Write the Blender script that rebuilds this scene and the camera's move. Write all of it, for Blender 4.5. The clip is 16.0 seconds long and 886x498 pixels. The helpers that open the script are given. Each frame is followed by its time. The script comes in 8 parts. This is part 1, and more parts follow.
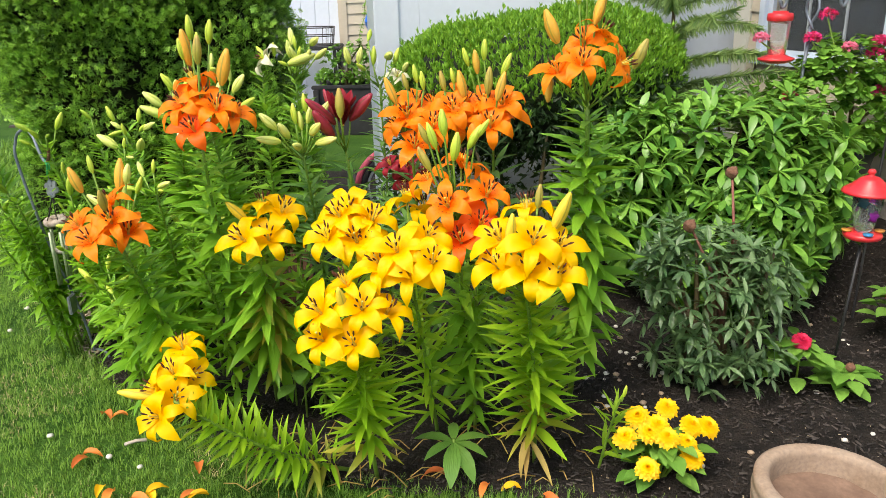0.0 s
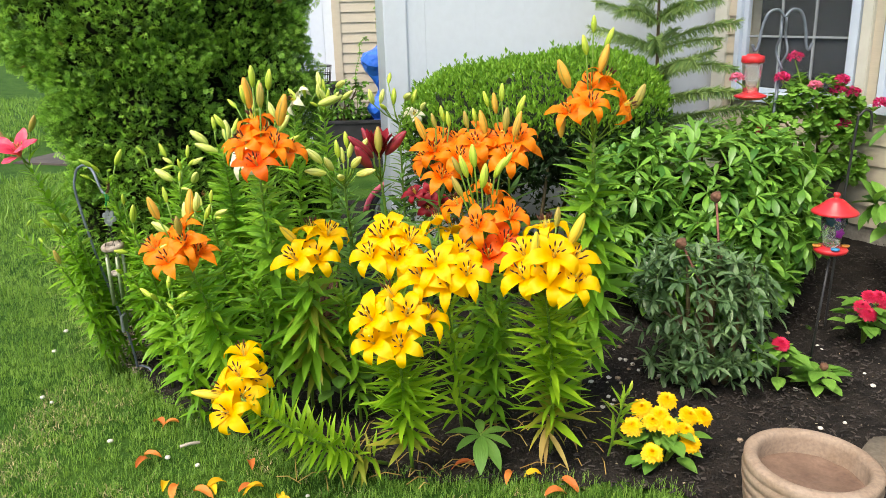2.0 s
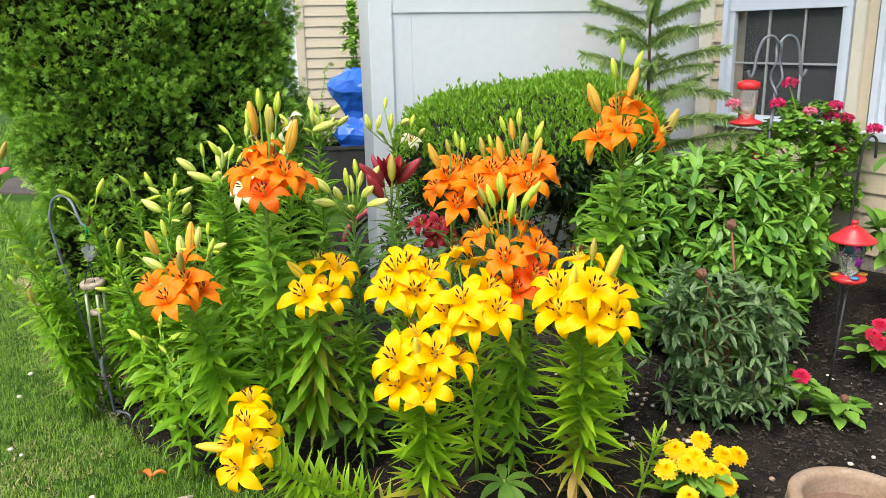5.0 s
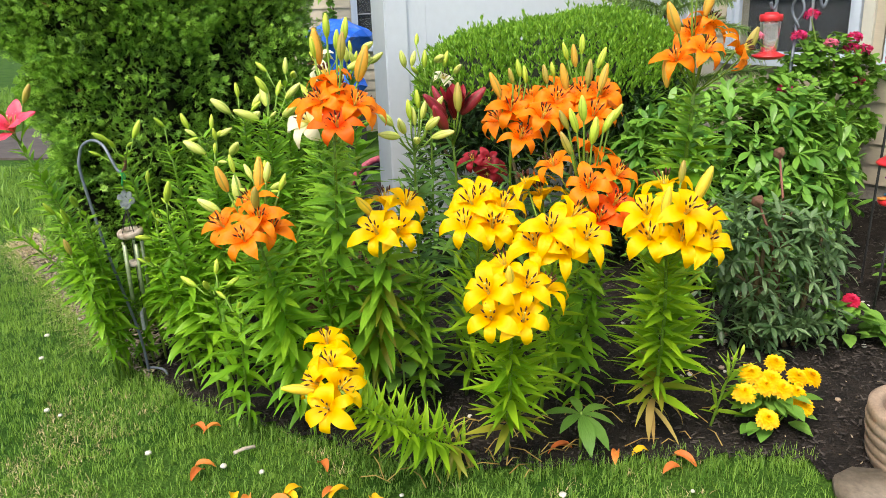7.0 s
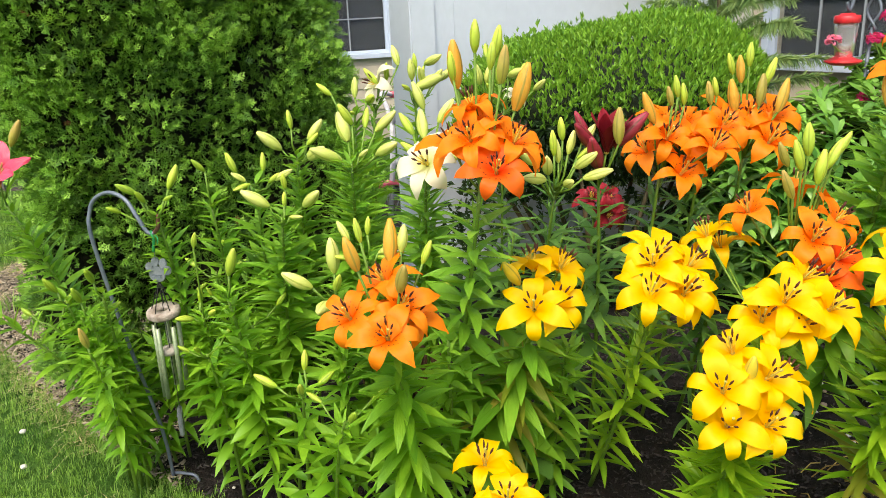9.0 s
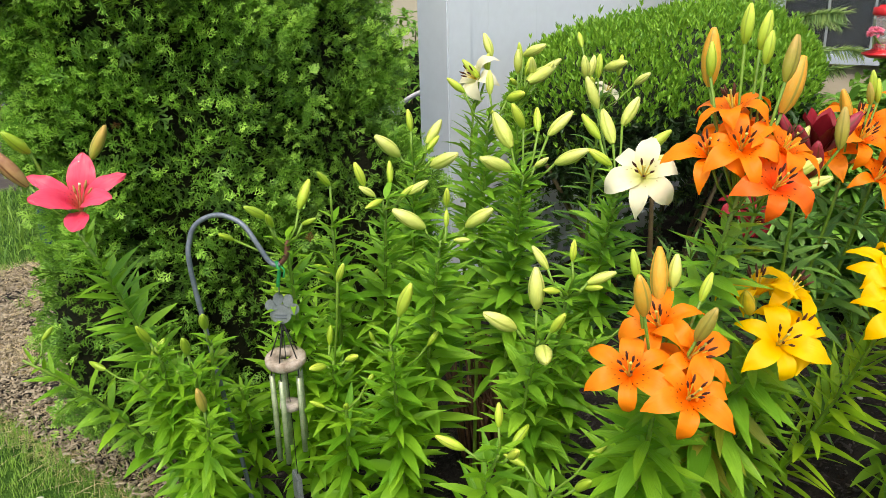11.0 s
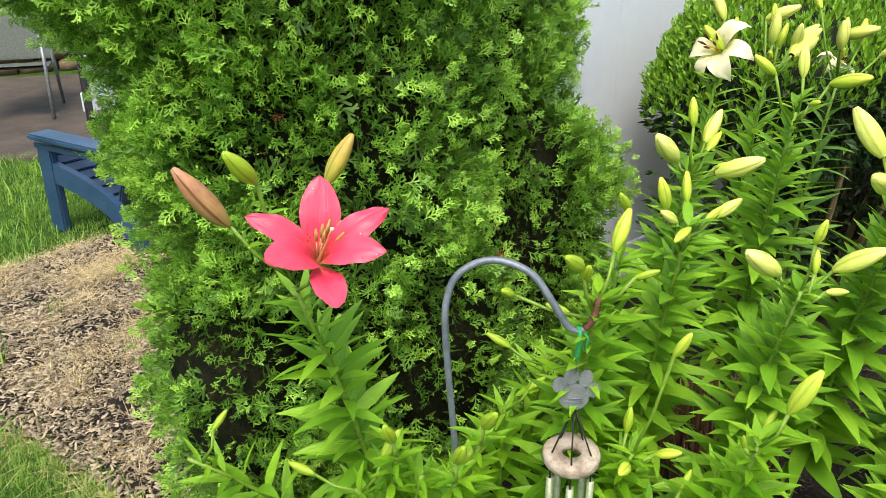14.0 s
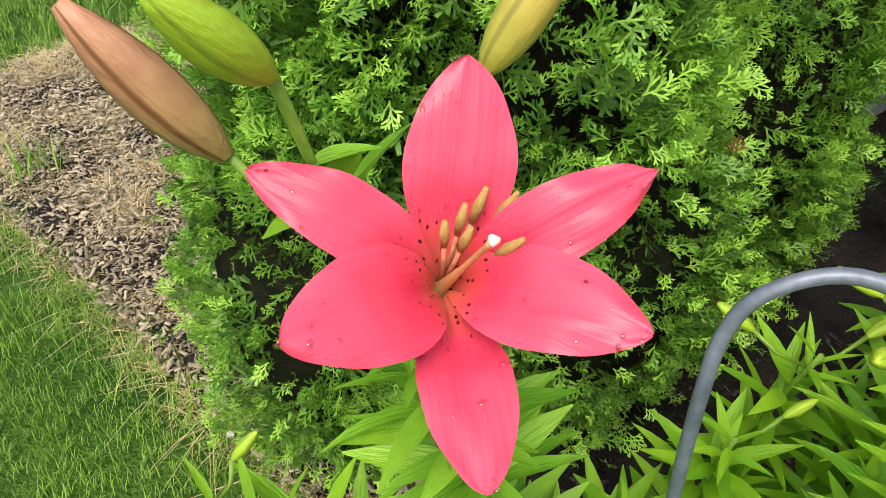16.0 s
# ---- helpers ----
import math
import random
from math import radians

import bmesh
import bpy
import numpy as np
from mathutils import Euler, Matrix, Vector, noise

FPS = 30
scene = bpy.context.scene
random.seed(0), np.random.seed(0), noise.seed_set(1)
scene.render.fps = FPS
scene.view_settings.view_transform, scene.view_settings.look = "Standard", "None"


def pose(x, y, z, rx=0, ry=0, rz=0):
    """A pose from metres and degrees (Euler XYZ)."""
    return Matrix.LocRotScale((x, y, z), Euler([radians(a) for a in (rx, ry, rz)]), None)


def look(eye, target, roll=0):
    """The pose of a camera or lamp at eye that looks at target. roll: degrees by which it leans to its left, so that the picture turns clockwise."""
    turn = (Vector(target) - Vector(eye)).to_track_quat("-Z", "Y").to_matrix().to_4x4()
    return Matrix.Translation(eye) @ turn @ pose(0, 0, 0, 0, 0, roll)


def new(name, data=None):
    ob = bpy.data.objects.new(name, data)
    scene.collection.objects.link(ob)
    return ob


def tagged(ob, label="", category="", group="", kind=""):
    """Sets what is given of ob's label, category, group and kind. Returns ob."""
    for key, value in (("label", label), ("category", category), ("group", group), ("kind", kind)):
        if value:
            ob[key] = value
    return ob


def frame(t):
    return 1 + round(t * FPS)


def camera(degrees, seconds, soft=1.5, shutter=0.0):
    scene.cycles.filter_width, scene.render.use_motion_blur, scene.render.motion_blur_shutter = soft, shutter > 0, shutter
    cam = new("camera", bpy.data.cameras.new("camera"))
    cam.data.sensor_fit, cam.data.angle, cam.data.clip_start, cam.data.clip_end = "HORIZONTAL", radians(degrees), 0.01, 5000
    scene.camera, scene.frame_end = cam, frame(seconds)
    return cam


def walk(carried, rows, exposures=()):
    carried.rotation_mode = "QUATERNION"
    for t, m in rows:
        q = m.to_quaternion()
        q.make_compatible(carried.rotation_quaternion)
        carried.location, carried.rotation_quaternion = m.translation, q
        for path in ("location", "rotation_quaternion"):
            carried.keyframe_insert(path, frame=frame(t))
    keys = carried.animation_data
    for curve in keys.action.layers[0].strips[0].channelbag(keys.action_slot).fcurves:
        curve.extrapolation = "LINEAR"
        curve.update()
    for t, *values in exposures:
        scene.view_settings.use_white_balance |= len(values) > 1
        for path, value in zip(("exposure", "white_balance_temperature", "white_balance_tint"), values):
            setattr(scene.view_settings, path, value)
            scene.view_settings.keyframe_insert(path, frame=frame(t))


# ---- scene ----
cam = camera(58.3, 16.0, soft=0.35)
PATH = [
    (0, (0.0271, 0.0293, 1.4450), (0.0131, 1.9197, 0.7922), -1.38),
    (0.5, (0.0093, -0.1195, 1.4960), (-0.0052, 1.7695, 0.8389), -1.89),
    (1, (-0.0653, -0.2423, 1.5151), (-0.0766, 1.6523, 0.8746), -2.43),
    (1.5, (-0.1136, -0.3029, 1.5117), (-0.0998, 1.6047, 0.9110), -2.32),
    (2, (-0.1276, -0.3010, 1.5088), (-0.0869, 1.6135, 0.9316), -1.60),
    (2.5, (-0.1293, -0.2960, 1.5049), (-0.0705, 1.6236, 0.9465), -0.47),
    (3, (-0.1436, -0.2905, 1.5043), (-0.0766, 1.6327, 0.9595), 0.31),
    (3.5, (-0.1746, -0.2825, 1.4989), (-0.0989, 1.6437, 0.9660), 0.67),
    (4, (-0.2193, -0.2652, 1.5157), (-0.1299, 1.6634, 0.9937), 0.20),
    (4.2, (-0.2340, -0.2483, 1.5175), (-0.1280, 1.6805, 0.9995), -0.19),
    (6.3, (-0.6016, 0.0198, 1.4251), (-0.3446, 1.9323, 0.8994), -1.95),
    (6.5, (-0.6376, -0.0160, 1.4181), (-0.3724, 1.8847, 0.8552), -2.10),
    (7, (-0.6995, -0.0405, 1.3971), (-0.4085, 1.8418, 0.7870), -2.01),
    (7.5, (-0.7675, 0.0714, 1.4005), (-0.4628, 1.9474, 0.7777), -1.94),
    (8, (-0.9057, 0.2848, 1.4027), (-0.5880, 2.1650, 0.7993), -2.85),
    (8.2, (-0.9646, 0.3672, 1.4040), (-0.6281, 2.2438, 0.7997), -2.97),
    (10.3, (-1.5066, 0.9980, 1.4128), (-0.7356, 2.7413, 0.8073), -1.66),
    (10.5, (-1.5750, 1.0345, 1.4174), (-0.7963, 2.7730, 0.8081), -1.67),
    (11, (-1.6736, 1.1907, 1.4083), (-0.8950, 2.9174, 0.7662), -1.42),
    (11.5, (-1.7080, 1.3591, 1.3981), (-0.9356, 3.0923, 0.7662), -0.46),
    (12, (-1.8172, 1.5015, 1.4153), (-1.0101, 3.2192, 0.7844), -1.10),
    (12.5, (-1.8934, 1.6136, 1.4127), (-1.0396, 3.3026, 0.7659), -1.62),
    (13, (-1.8873, 1.7047, 1.4164), (-1.0217, 3.3767, 0.7417), -0.70),
    (13.5, (-1.9453, 1.8035, 1.4190), (-1.0642, 3.4465, 0.6950), -0.58),
    (14, (-1.9864, 1.9224, 1.4008), (-1.1307, 3.5651, 0.6462), -0.70),
    (14.5, (-1.9038, 2.1236, 1.3603), (-1.2491, 3.8361, 0.5611), -0.03),
    (15, (-1.8449, 2.2955, 1.3106), (-1.2801, 3.9605, 0.3573), 2.00),
    (15.5, (-1.8051, 2.4628, 1.2834), (-1.2894, 4.0496, 0.1806), 1.61),
    (16, (-1.7927, 2.5387, 1.2554), (-1.2874, 4.0408, 0.0354), 1.03),
]
walk(cam, [(t, look(eye, target, roll)) for t, eye, target, roll in PATH],
     exposures=[(0.0, 1.05, 7100, 8), (4.0, 1.08, 7100, 8), (7.5, 1.05, 7100, 8), (10.5, 0.97, 7100, 8), (11.0, 0.88, 7100, 8), (12.0, 1.07, 7100, 8), (13.0, 1.05, 7100, 8), (14.5, 1.2, 7100, 8), (16.0, 1.02, 7100, 8)])

# ---- world and sun ----
SUN_ELEVATION, SUN_TURN = radians(58), radians(215)
world = bpy.data.worlds.new("sky")
scene.world = world
world.use_nodes = True
wn = world.node_tree.nodes
sky = wn.new("ShaderNodeTexSky")
sky.sky_type = "NISHITA"
sky.sun_disc = False
sky.sun_elevation, sky.sun_rotation = SUN_ELEVATION, SUN_TURN
sky.air_density, sky.dust_density, sky.ozone_density = 1.0, 3.0, 0.6
world.node_tree.links.new(sky.outputs[0], wn["Background"].inputs[0])
wn["Background"].inputs[1].default_value = 0.15
sun = new("sun", bpy.data.lights.new("sun", "SUN"))
sun.data.energy, sun.data.angle, sun.data.color = 1.5, radians(35), (1.0, 0.96, 0.9)
sun.rotation_euler = (radians(90) - SUN_ELEVATION, 0, radians(180) - SUN_TURN)

# ---- small tools ----
UP = Vector((0, 0, 1))


def mesh_of(name, verts, faces, material=None, smooth=True):
    me = bpy.data.meshes.new(name)
    me.from_pydata([tuple(v) for v in verts], [], [tuple(f) for f in faces])
    if smooth:
        me.polygons.foreach_set("use_smooth", [True] * len(me.polygons))
    if material:
        me.materials.append(material)
    me.update()
    return me


def big_mesh(name, pieces, material, smooth=False):
    """Joins pieces, each (verts Nx3, quads Mx4, matrices Kx4x4), into one mesh of quads."""
    all_v, all_f, start = [], [], 0
    for v, f, ms in pieces:
        v, f, ms = np.asarray(v, float), np.asarray(f, int), np.asarray(ms, float)
        if not len(ms):
            continue
        w = np.einsum("kij,nj->kni", ms[:, :3, :3], v) + ms[:, None, :3, 3]
        all_v.append(w.reshape(-1, 3))
        all_f.append((f[None] + (np.arange(len(ms)) * len(v))[:, None, None]).reshape(-1, 4) + start)
        start += len(ms) * len(v)
    v, f = np.concatenate(all_v), np.concatenate(all_f)
    me = bpy.data.meshes.new(name)
    me.vertices.add(len(v)), me.loops.add(f.size), me.polygons.add(len(f))
    me.vertices.foreach_set("co", v.astype(np.float32).ravel())
    me.loops.foreach_set("vertex_index", f.astype(np.int32).ravel())
    me.polygons.foreach_set("loop_start", np.arange(0, f.size, 4, dtype=np.int32))
    if smooth:
        me.polygons.foreach_set("use_smooth", np.ones(len(f), bool))
    me.materials.append(material)
    me.update(calc_edges=True)
    return me


def frames_at(points, forward, roll, size):
    """Matrices with +X along forward, turned by roll about it, scaled by size (N or Nx3)."""
    p, x = np.asarray(points, float), np.asarray(forward, float)
    x = x / np.linalg.norm(x, axis=1, keepdims=True)
    ref = np.where(np.abs(x[:, 2:3]) > 0.95, [[1.0, 0, 0]], [[0, 0, 1.0]])
    y = np.cross(ref, x)
    y /= np.linalg.norm(y, axis=1, keepdims=True)
    z = np.cross(x, y)
    c, s = np.cos(roll)[:, None], np.sin(roll)[:, None]
    y, z = y * c + z * s, z * c - y * s
    size = np.asarray(size, float)
    size = size[:, None].repeat(3, 1) if size.ndim == 1 else size
    m = np.zeros((len(p), 4, 4))
    m[:, :3, 0], m[:, :3, 1], m[:, :3, 2], m[:, :3, 3], m[:, 3, 3] = x * size[:, :1], y * size[:, 1:2], z * size[:, 2:], p, 1
    return m


def part(name, mesh, parent, m=None, label="", base=None):
    """Links a mesh (of its own or shared) as one part under a thing or a part; m is its pose in the parent."""
    ob = new(name, mesh)
    if parent:
        ob.parent = parent
    if m is not None:
        ob.matrix_basis = m
    elif base is not None:
        ob.matrix_basis = Matrix.Translation(-Vector(base))
    return tagged(ob, label)


def thing(name, at, label, category, group="", kind=""):
    ob = new(name)
    ob.empty_display_size = 0.05
    ob.location = at
    return tagged(ob, label, category, group, kind)


def tube(points, radii, sides=8, caps=True):
    """A round bar along points; radii is one number or one per point."""
    pts = [Vector(p) for p in points]
    radii = [radii] * len(pts) if isinstance(radii, (int, float)) else radii
    verts, faces, y = [], [], None
    for i, p in enumerate(pts):
        x = (pts[min(i + 1, len(pts) - 1)] - pts[max(i - 1, 0)]).normalized()
        if y is None:
            y = x.orthogonal().normalized()
        y = (y - x * y.dot(x)).normalized()
        z = x.cross(y)
        for k in range(sides):
            a = 2 * math.pi * k / sides
            verts.append(p + float(radii[i]) * (math.cos(a) * y + math.sin(a) * z))
    for i in range(len(pts) - 1):
        for k in range(sides):
            a, b = i * sides + k, i * sides + (k + 1) % sides
            faces.append((a, b, b + sides, a + sides))
    if caps:
        faces.append(tuple(range(sides))[::-1])
        faces.append(tuple(range(len(verts) - sides, len(verts))))
    return verts, faces


def lathe(profile, sides=32, closed=False):
    """A turned body from (radius, height) pairs."""
    verts, faces = [], []
    for r, z in profile:
        for k in range(sides):
            a = 2 * math.pi * k / sides
            verts.append((r * math.cos(a), r * math.sin(a), z))
    n = len(profile)
    for i in range(n if closed else n - 1):
        for k in range(sides):
            a, b = i * sides + k, i * sides + (k + 1) % sides
            c = ((i + 1) % n) * sides
            faces.append((a, b, c + (k + 1) % sides, c + k))
    return verts, faces


def box(sx, sy, sz, bevel=0.004, at=(0, 0, 0)):
    """A bevelled box centred on x and y, standing on z = 0, as a bmesh."""
    bm = bmesh.new()
    bmesh.ops.create_cube(bm, size=1)
    bmesh.ops.scale(bm, vec=(sx, sy, sz), verts=bm.verts)
    bmesh.ops.translate(bm, vec=(at[0], at[1], at[2] + sz / 2), verts=bm.verts)
    if bevel:
        bmesh.ops.bevel(bm, geom=bm.edges[:], offset=bevel, segments=2, affect="EDGES")
    return bm


def bm_mesh(name, bm, material, smooth=False):
    me = bpy.data.meshes.new(name)
    bm.to_mesh(me)
    bm.free()
    me.materials.append(material)
    if smooth:
        me.polygons.foreach_set("use_smooth", [True] * len(me.polygons))
    return me


def bezier(a, b, c, u):
    u = float(u)
    return a * (1 - u) ** 2 + b * 2 * u * (1 - u) + c * u ** 2


def smooth_path(points, steps=6):
    """Catmull-Rom through points."""
    p = [Vector(q) for q in points]
    p = [p[0] * 2 - p[1]] + p + [p[-1] * 2 - p[-2]]
    out = []
    for i in range(1, len(p) - 2):
        for k in range(steps):
            t = k / steps
            out.append(0.5 * (2 * p[i] + (p[i + 1] - p[i - 1]) * t + (2 * p[i - 1] - 5 * p[i] + 4 * p[i + 1] - p[i + 2]) * t * t
                              + (3 * p[i] - p[i - 1] - 3 * p[i + 1] + p[i + 2]) * t ** 3))
    return out + [p[-2]]


# ---- materials ----
def nodes_of(name):
    m = bpy.data.materials.new(name)
    m.use_nodes = True
    nt = m.node_tree
    return m, nt, nt.nodes["Principled BSDF"], nt.nodes["Material Output"]


def link(nt, a, b):
    nt.links.new(a, b)


def mixed(nt, fac, a, b, blend="MIX"):
    n = nt.nodes.new("ShaderNodeMix")
    n.data_type, n.blend_type = "RGBA", blend
    for sock, v in ((n.inputs[0], fac), (n.inputs[6], a), (n.inputs[7], b)):
        if isinstance(v, bpy.types.NodeSocket):
            link(nt, v, sock)
        elif isinstance(v, (int, float)):
            sock.default_value = v
        else:
            sock.default_value = (*v, 1)
    return n.outputs[2]


def ramp(nt, src, lo, hi):
    n = nt.nodes.new("ShaderNodeMapRange")
    n.inputs[1].default_value, n.inputs[2].default_value = lo, hi
    link(nt, src, n.inputs[0])
    return n.outputs[0]


def noise_tex(nt, scale, detail=4, coord="Object", stretch=None, rough=0.55):
    tc = nt.nodes.new("ShaderNodeTexCoord")
    n = nt.nodes.new("ShaderNodeTexNoise")
    n.inputs["Scale"].default_value, n.inputs["Detail"].default_value, n.inputs["Roughness"].default_value = scale, detail, rough
    src = tc.outputs[coord]
    if stretch:
        mp = nt.nodes.new("ShaderNodeMapping")
        mp.inputs["Scale"].default_value = stretch
        link(nt, src, mp.inputs[0])
        src = mp.outputs[0]
    link(nt, src, n.inputs["Vector"])
    return n.outputs[0]


def bumped(nt, bsdf, height, strength=0.3, distance=0.01):
    b = nt.nodes.new("ShaderNodeBump")
    b.inputs["Strength"].default_value, b.inputs["Distance"].default_value = strength, distance
    link(nt, height, b.inputs["Height"])
    link(nt, b.outputs[0], bsdf.inputs["Normal"])


def surface(name, a, b, scale=20, rough=0.6, bump=0.3, dist=0.004, fine=None, metallic=0.0, spec=0.5, stretch=None, coord="Object", grime=0.35):
    """A surface of two colours mixed at two scales, with grain."""
    m, nt, bsdf, _ = nodes_of(name)
    n1 = noise_tex(nt, scale, 5, coord, stretch)
    n2 = noise_tex(nt, fine or scale * 7, 3, coord, stretch)
    c = mixed(nt, ramp(nt, n1, 0.35, 0.65), a, b)
    c = mixed(nt, ramp(nt, n2, 0.3, 0.8), c, mixed(nt, grime, c, (0.0, 0.0, 0.0)))
    link(nt, c, bsdf.inputs["Base Color"])
    bsdf.inputs["Roughness"].default_value, bsdf.inputs["Metallic"].default_value = rough, metallic
    bsdf.inputs["Specular IOR Level"].default_value = spec
    if bump:
        bumped(nt, bsdf, n2, bump, dist)
    return m


def foliage(name, dark, light, rough=0.42, translucent=0.3, island=False, ribs=0.0, tip=None, vary=0.6, spec=0.36, patches=0.0):
    """Leaves: a colour for each leaf between dark and light, mottled, a little light shining through."""
    m, nt, bsdf, out = nodes_of(name)
    if island:
        r = nt.nodes.new("ShaderNodeNewGeometry").outputs["Random Per Island"]
    else:
        r = nt.nodes.new("ShaderNodeObjectInfo").outputs["Random"]
    n = noise_tex(nt, 6 if not island else 9, 3)
    c = mixed(nt, r, dark, light)
    c = mixed(nt, ramp(nt, n, 0.35, 0.7), c, mixed(nt, vary * 0.5, c, dark))
    if patches:
        c = mixed(nt, ramp(nt, noise_tex(nt, patches, 3), 0.4, 0.68), c, mixed(nt, 0.6, c, light))
    if tip:
        sep = nt.nodes.new("ShaderNodeSeparateXYZ")
        tc = nt.nodes.new("ShaderNodeTexCoord")
        link(nt, tc.outputs["Object"], sep.inputs[0])
        c = mixed(nt, ramp(nt, sep.outputs[0], 0.75, 1.0), c, tip)
    link(nt, c, bsdf.inputs["Base Color"])
    bsdf.inputs["Roughness"].default_value = rough
    bsdf.inputs["Specular IOR Level"].default_value = spec
    if ribs:
        w = noise_tex(nt, 14, 2, "Object", (0.12, 3.2, 1))
        bumped(nt, bsdf, w, ribs, 0.02)
    tr = nt.nodes.new("ShaderNodeBsdfTranslucent")
    link(nt, mixed(nt, 0.25, c, (0.5, 0.7, 0.02), "SCREEN"), tr.inputs[0])
    mx = nt.nodes.new("ShaderNodeMixShader")
    mx.inputs[0].default_value = translucent
    link(nt, bsdf.outputs[0], mx.inputs[1]), link(nt, tr.outputs[0], mx.inputs[2]), link(nt, mx.outputs[0], out.inputs[0])
    return m


def petal_stuff(name, base, edge, throat, spot, spot_reach=0.45, spot_size=26.0, rough=0.45, glow=0.2, spec=0.22):
    """Petals: throat colour at the foot, edge colour at the rim, dark spots near the foot, fine veins along the length."""
    m, nt, bsdf, out = nodes_of(name)
    tc = nt.nodes.new("ShaderNodeTexCoord")
    sep = nt.nodes.new("ShaderNodeSeparateXYZ")
    link(nt, tc.outputs["Object"], sep.inputs[0])
    x = sep.outputs[0]
    r = nt.nodes.new("ShaderNodeObjectInfo").outputs["Random"]
    n = noise_tex(nt, 3, 3)
    veins = noise_tex(nt, 9, 2, "Object", (0.15, 5, 1))
    side_ = nt.nodes.new("ShaderNodeMath")
    side_.operation = "ABSOLUTE"
    link(nt, sep.outputs[1], side_.inputs[0])
    c = mixed(nt, ramp(nt, n, 0.25, 0.95), base, edge)
    c = mixed(nt, ramp(nt, side_.outputs[0], 0.06, 0.34), c, edge)
    c = mixed(nt, ramp(nt, x, 0.45, 1.1), c, edge)
    c = mixed(nt, ramp(nt, r, 0.0, 3.0), c, edge)
    c = mixed(nt, ramp(nt, veins, 0.35, 0.95), c, mixed(nt, 0.3, c, base))
    c = mixed(nt, ramp(nt, x, 0.34, 0.05), c, throat)
    if spot:
        v = nt.nodes.new("ShaderNodeTexVoronoi")
        mp = nt.nodes.new("ShaderNodeMapping")
        mp.inputs["Scale"].default_value = (0.55, 1.0, 0.0)
        link(nt, tc.outputs["Object"], mp.inputs[0]), link(nt, mp.outputs[0], v.inputs["Vector"])
        v.inputs["Scale"].default_value = spot_size
        near = ramp(nt, v.outputs["Distance"], 0.22, 0.15)
        reach = ramp(nt, x, spot_reach, spot_reach - 0.12)
        foot = ramp(nt, x, 0.06, 0.14)
        mul = nt.nodes.new("ShaderNodeMath")
        mul.operation = "MULTIPLY"
        link(nt, near, mul.inputs[0]), link(nt, reach, mul.inputs[1])
        mul2 = nt.nodes.new("ShaderNodeMath")
        mul2.operation = "MULTIPLY"
        link(nt, mul.outputs[0], mul2.inputs[0]), link(nt, foot, mul2.inputs[1])
        c = mixed(nt, mul2.outputs[0], c, spot)
    link(nt, c, bsdf.inputs["Base Color"])
    bsdf.inputs["Roughness"].default_value = rough
    bsdf.inputs["Specular IOR Level"].default_value = spec
    bumped(nt, bsdf, veins, 0.10, 0.015)
    tr = nt.nodes.new("ShaderNodeBsdfTranslucent")
    link(nt, c, tr.inputs[0])
    mx = nt.nodes.new("ShaderNodeMixShader")
    mx.inputs[0].default_value = glow
    link(nt, bsdf.outputs[0], mx.inputs[1]), link(nt, tr.outputs[0], mx.inputs[2]), link(nt, mx.outputs[0], out.inputs[0])
    return m


def bud_stuff(name, foot, tip, groove):
    """Buds: one colour at the foot, another at the tip, darker in the grooves."""
    m, nt, bsdf, _ = nodes_of(name)
    tc = nt.nodes.new("ShaderNodeTexCoord")
    sep = nt.nodes.new("ShaderNodeSeparateXYZ")
    link(nt, tc.outputs["Object"], sep.inputs[0])
    r = nt.nodes.new("ShaderNodeObjectInfo").outputs["Random"]
    n = noise_tex(nt, 5, 4)
    c = mixed(nt, ramp(nt, sep.outputs[0], 0.1, 0.9), foot, tip)
    c = mixed(nt, ramp(nt, n, 0.4, 0.75), c, mixed(nt, 0.5, c, groove))
    c = mixed(nt, ramp(nt, r, 0.3, 1.6), c, groove)
    turn = nt.nodes.new("ShaderNodeMath")
    turn.operation = "ARCTAN2"
    link(nt, sep.outputs[2], turn.inputs[0]), link(nt, sep.outputs[1], turn.inputs[1])
    three = nt.nodes.new("ShaderNodeMath")
    three.operation, three.inputs[1].default_value = "MULTIPLY", 3.0
    link(nt, turn.outputs[0], three.inputs[0])
    wave = nt.nodes.new("ShaderNodeMath")
    wave.operation = "COSINE"
    link(nt, three.outputs[0], wave.inputs[0])
    # Dark lines painted along the three grooves, so the creases read deeper.
    c = mixed(nt, ramp(nt, wave.outputs[0], 0.80, 0.99), c, mixed(nt, 0.28, groove, (0.08, 0.06, 0.0)))
    link(nt, c, bsdf.inputs["Base Color"])
    bsdf.inputs["Roughness"].default_value = 0.5
    bsdf.inputs["Subsurface Weight"].default_value = 0.1
    bsdf.inputs["Subsurface Radius"].default_value = (0.01, 0.008, 0.003)
    bumped(nt, bsdf, noise_tex(nt, 30, 3, "Object", (0.2, 1, 1)), 0.2, 0.02)
    return m


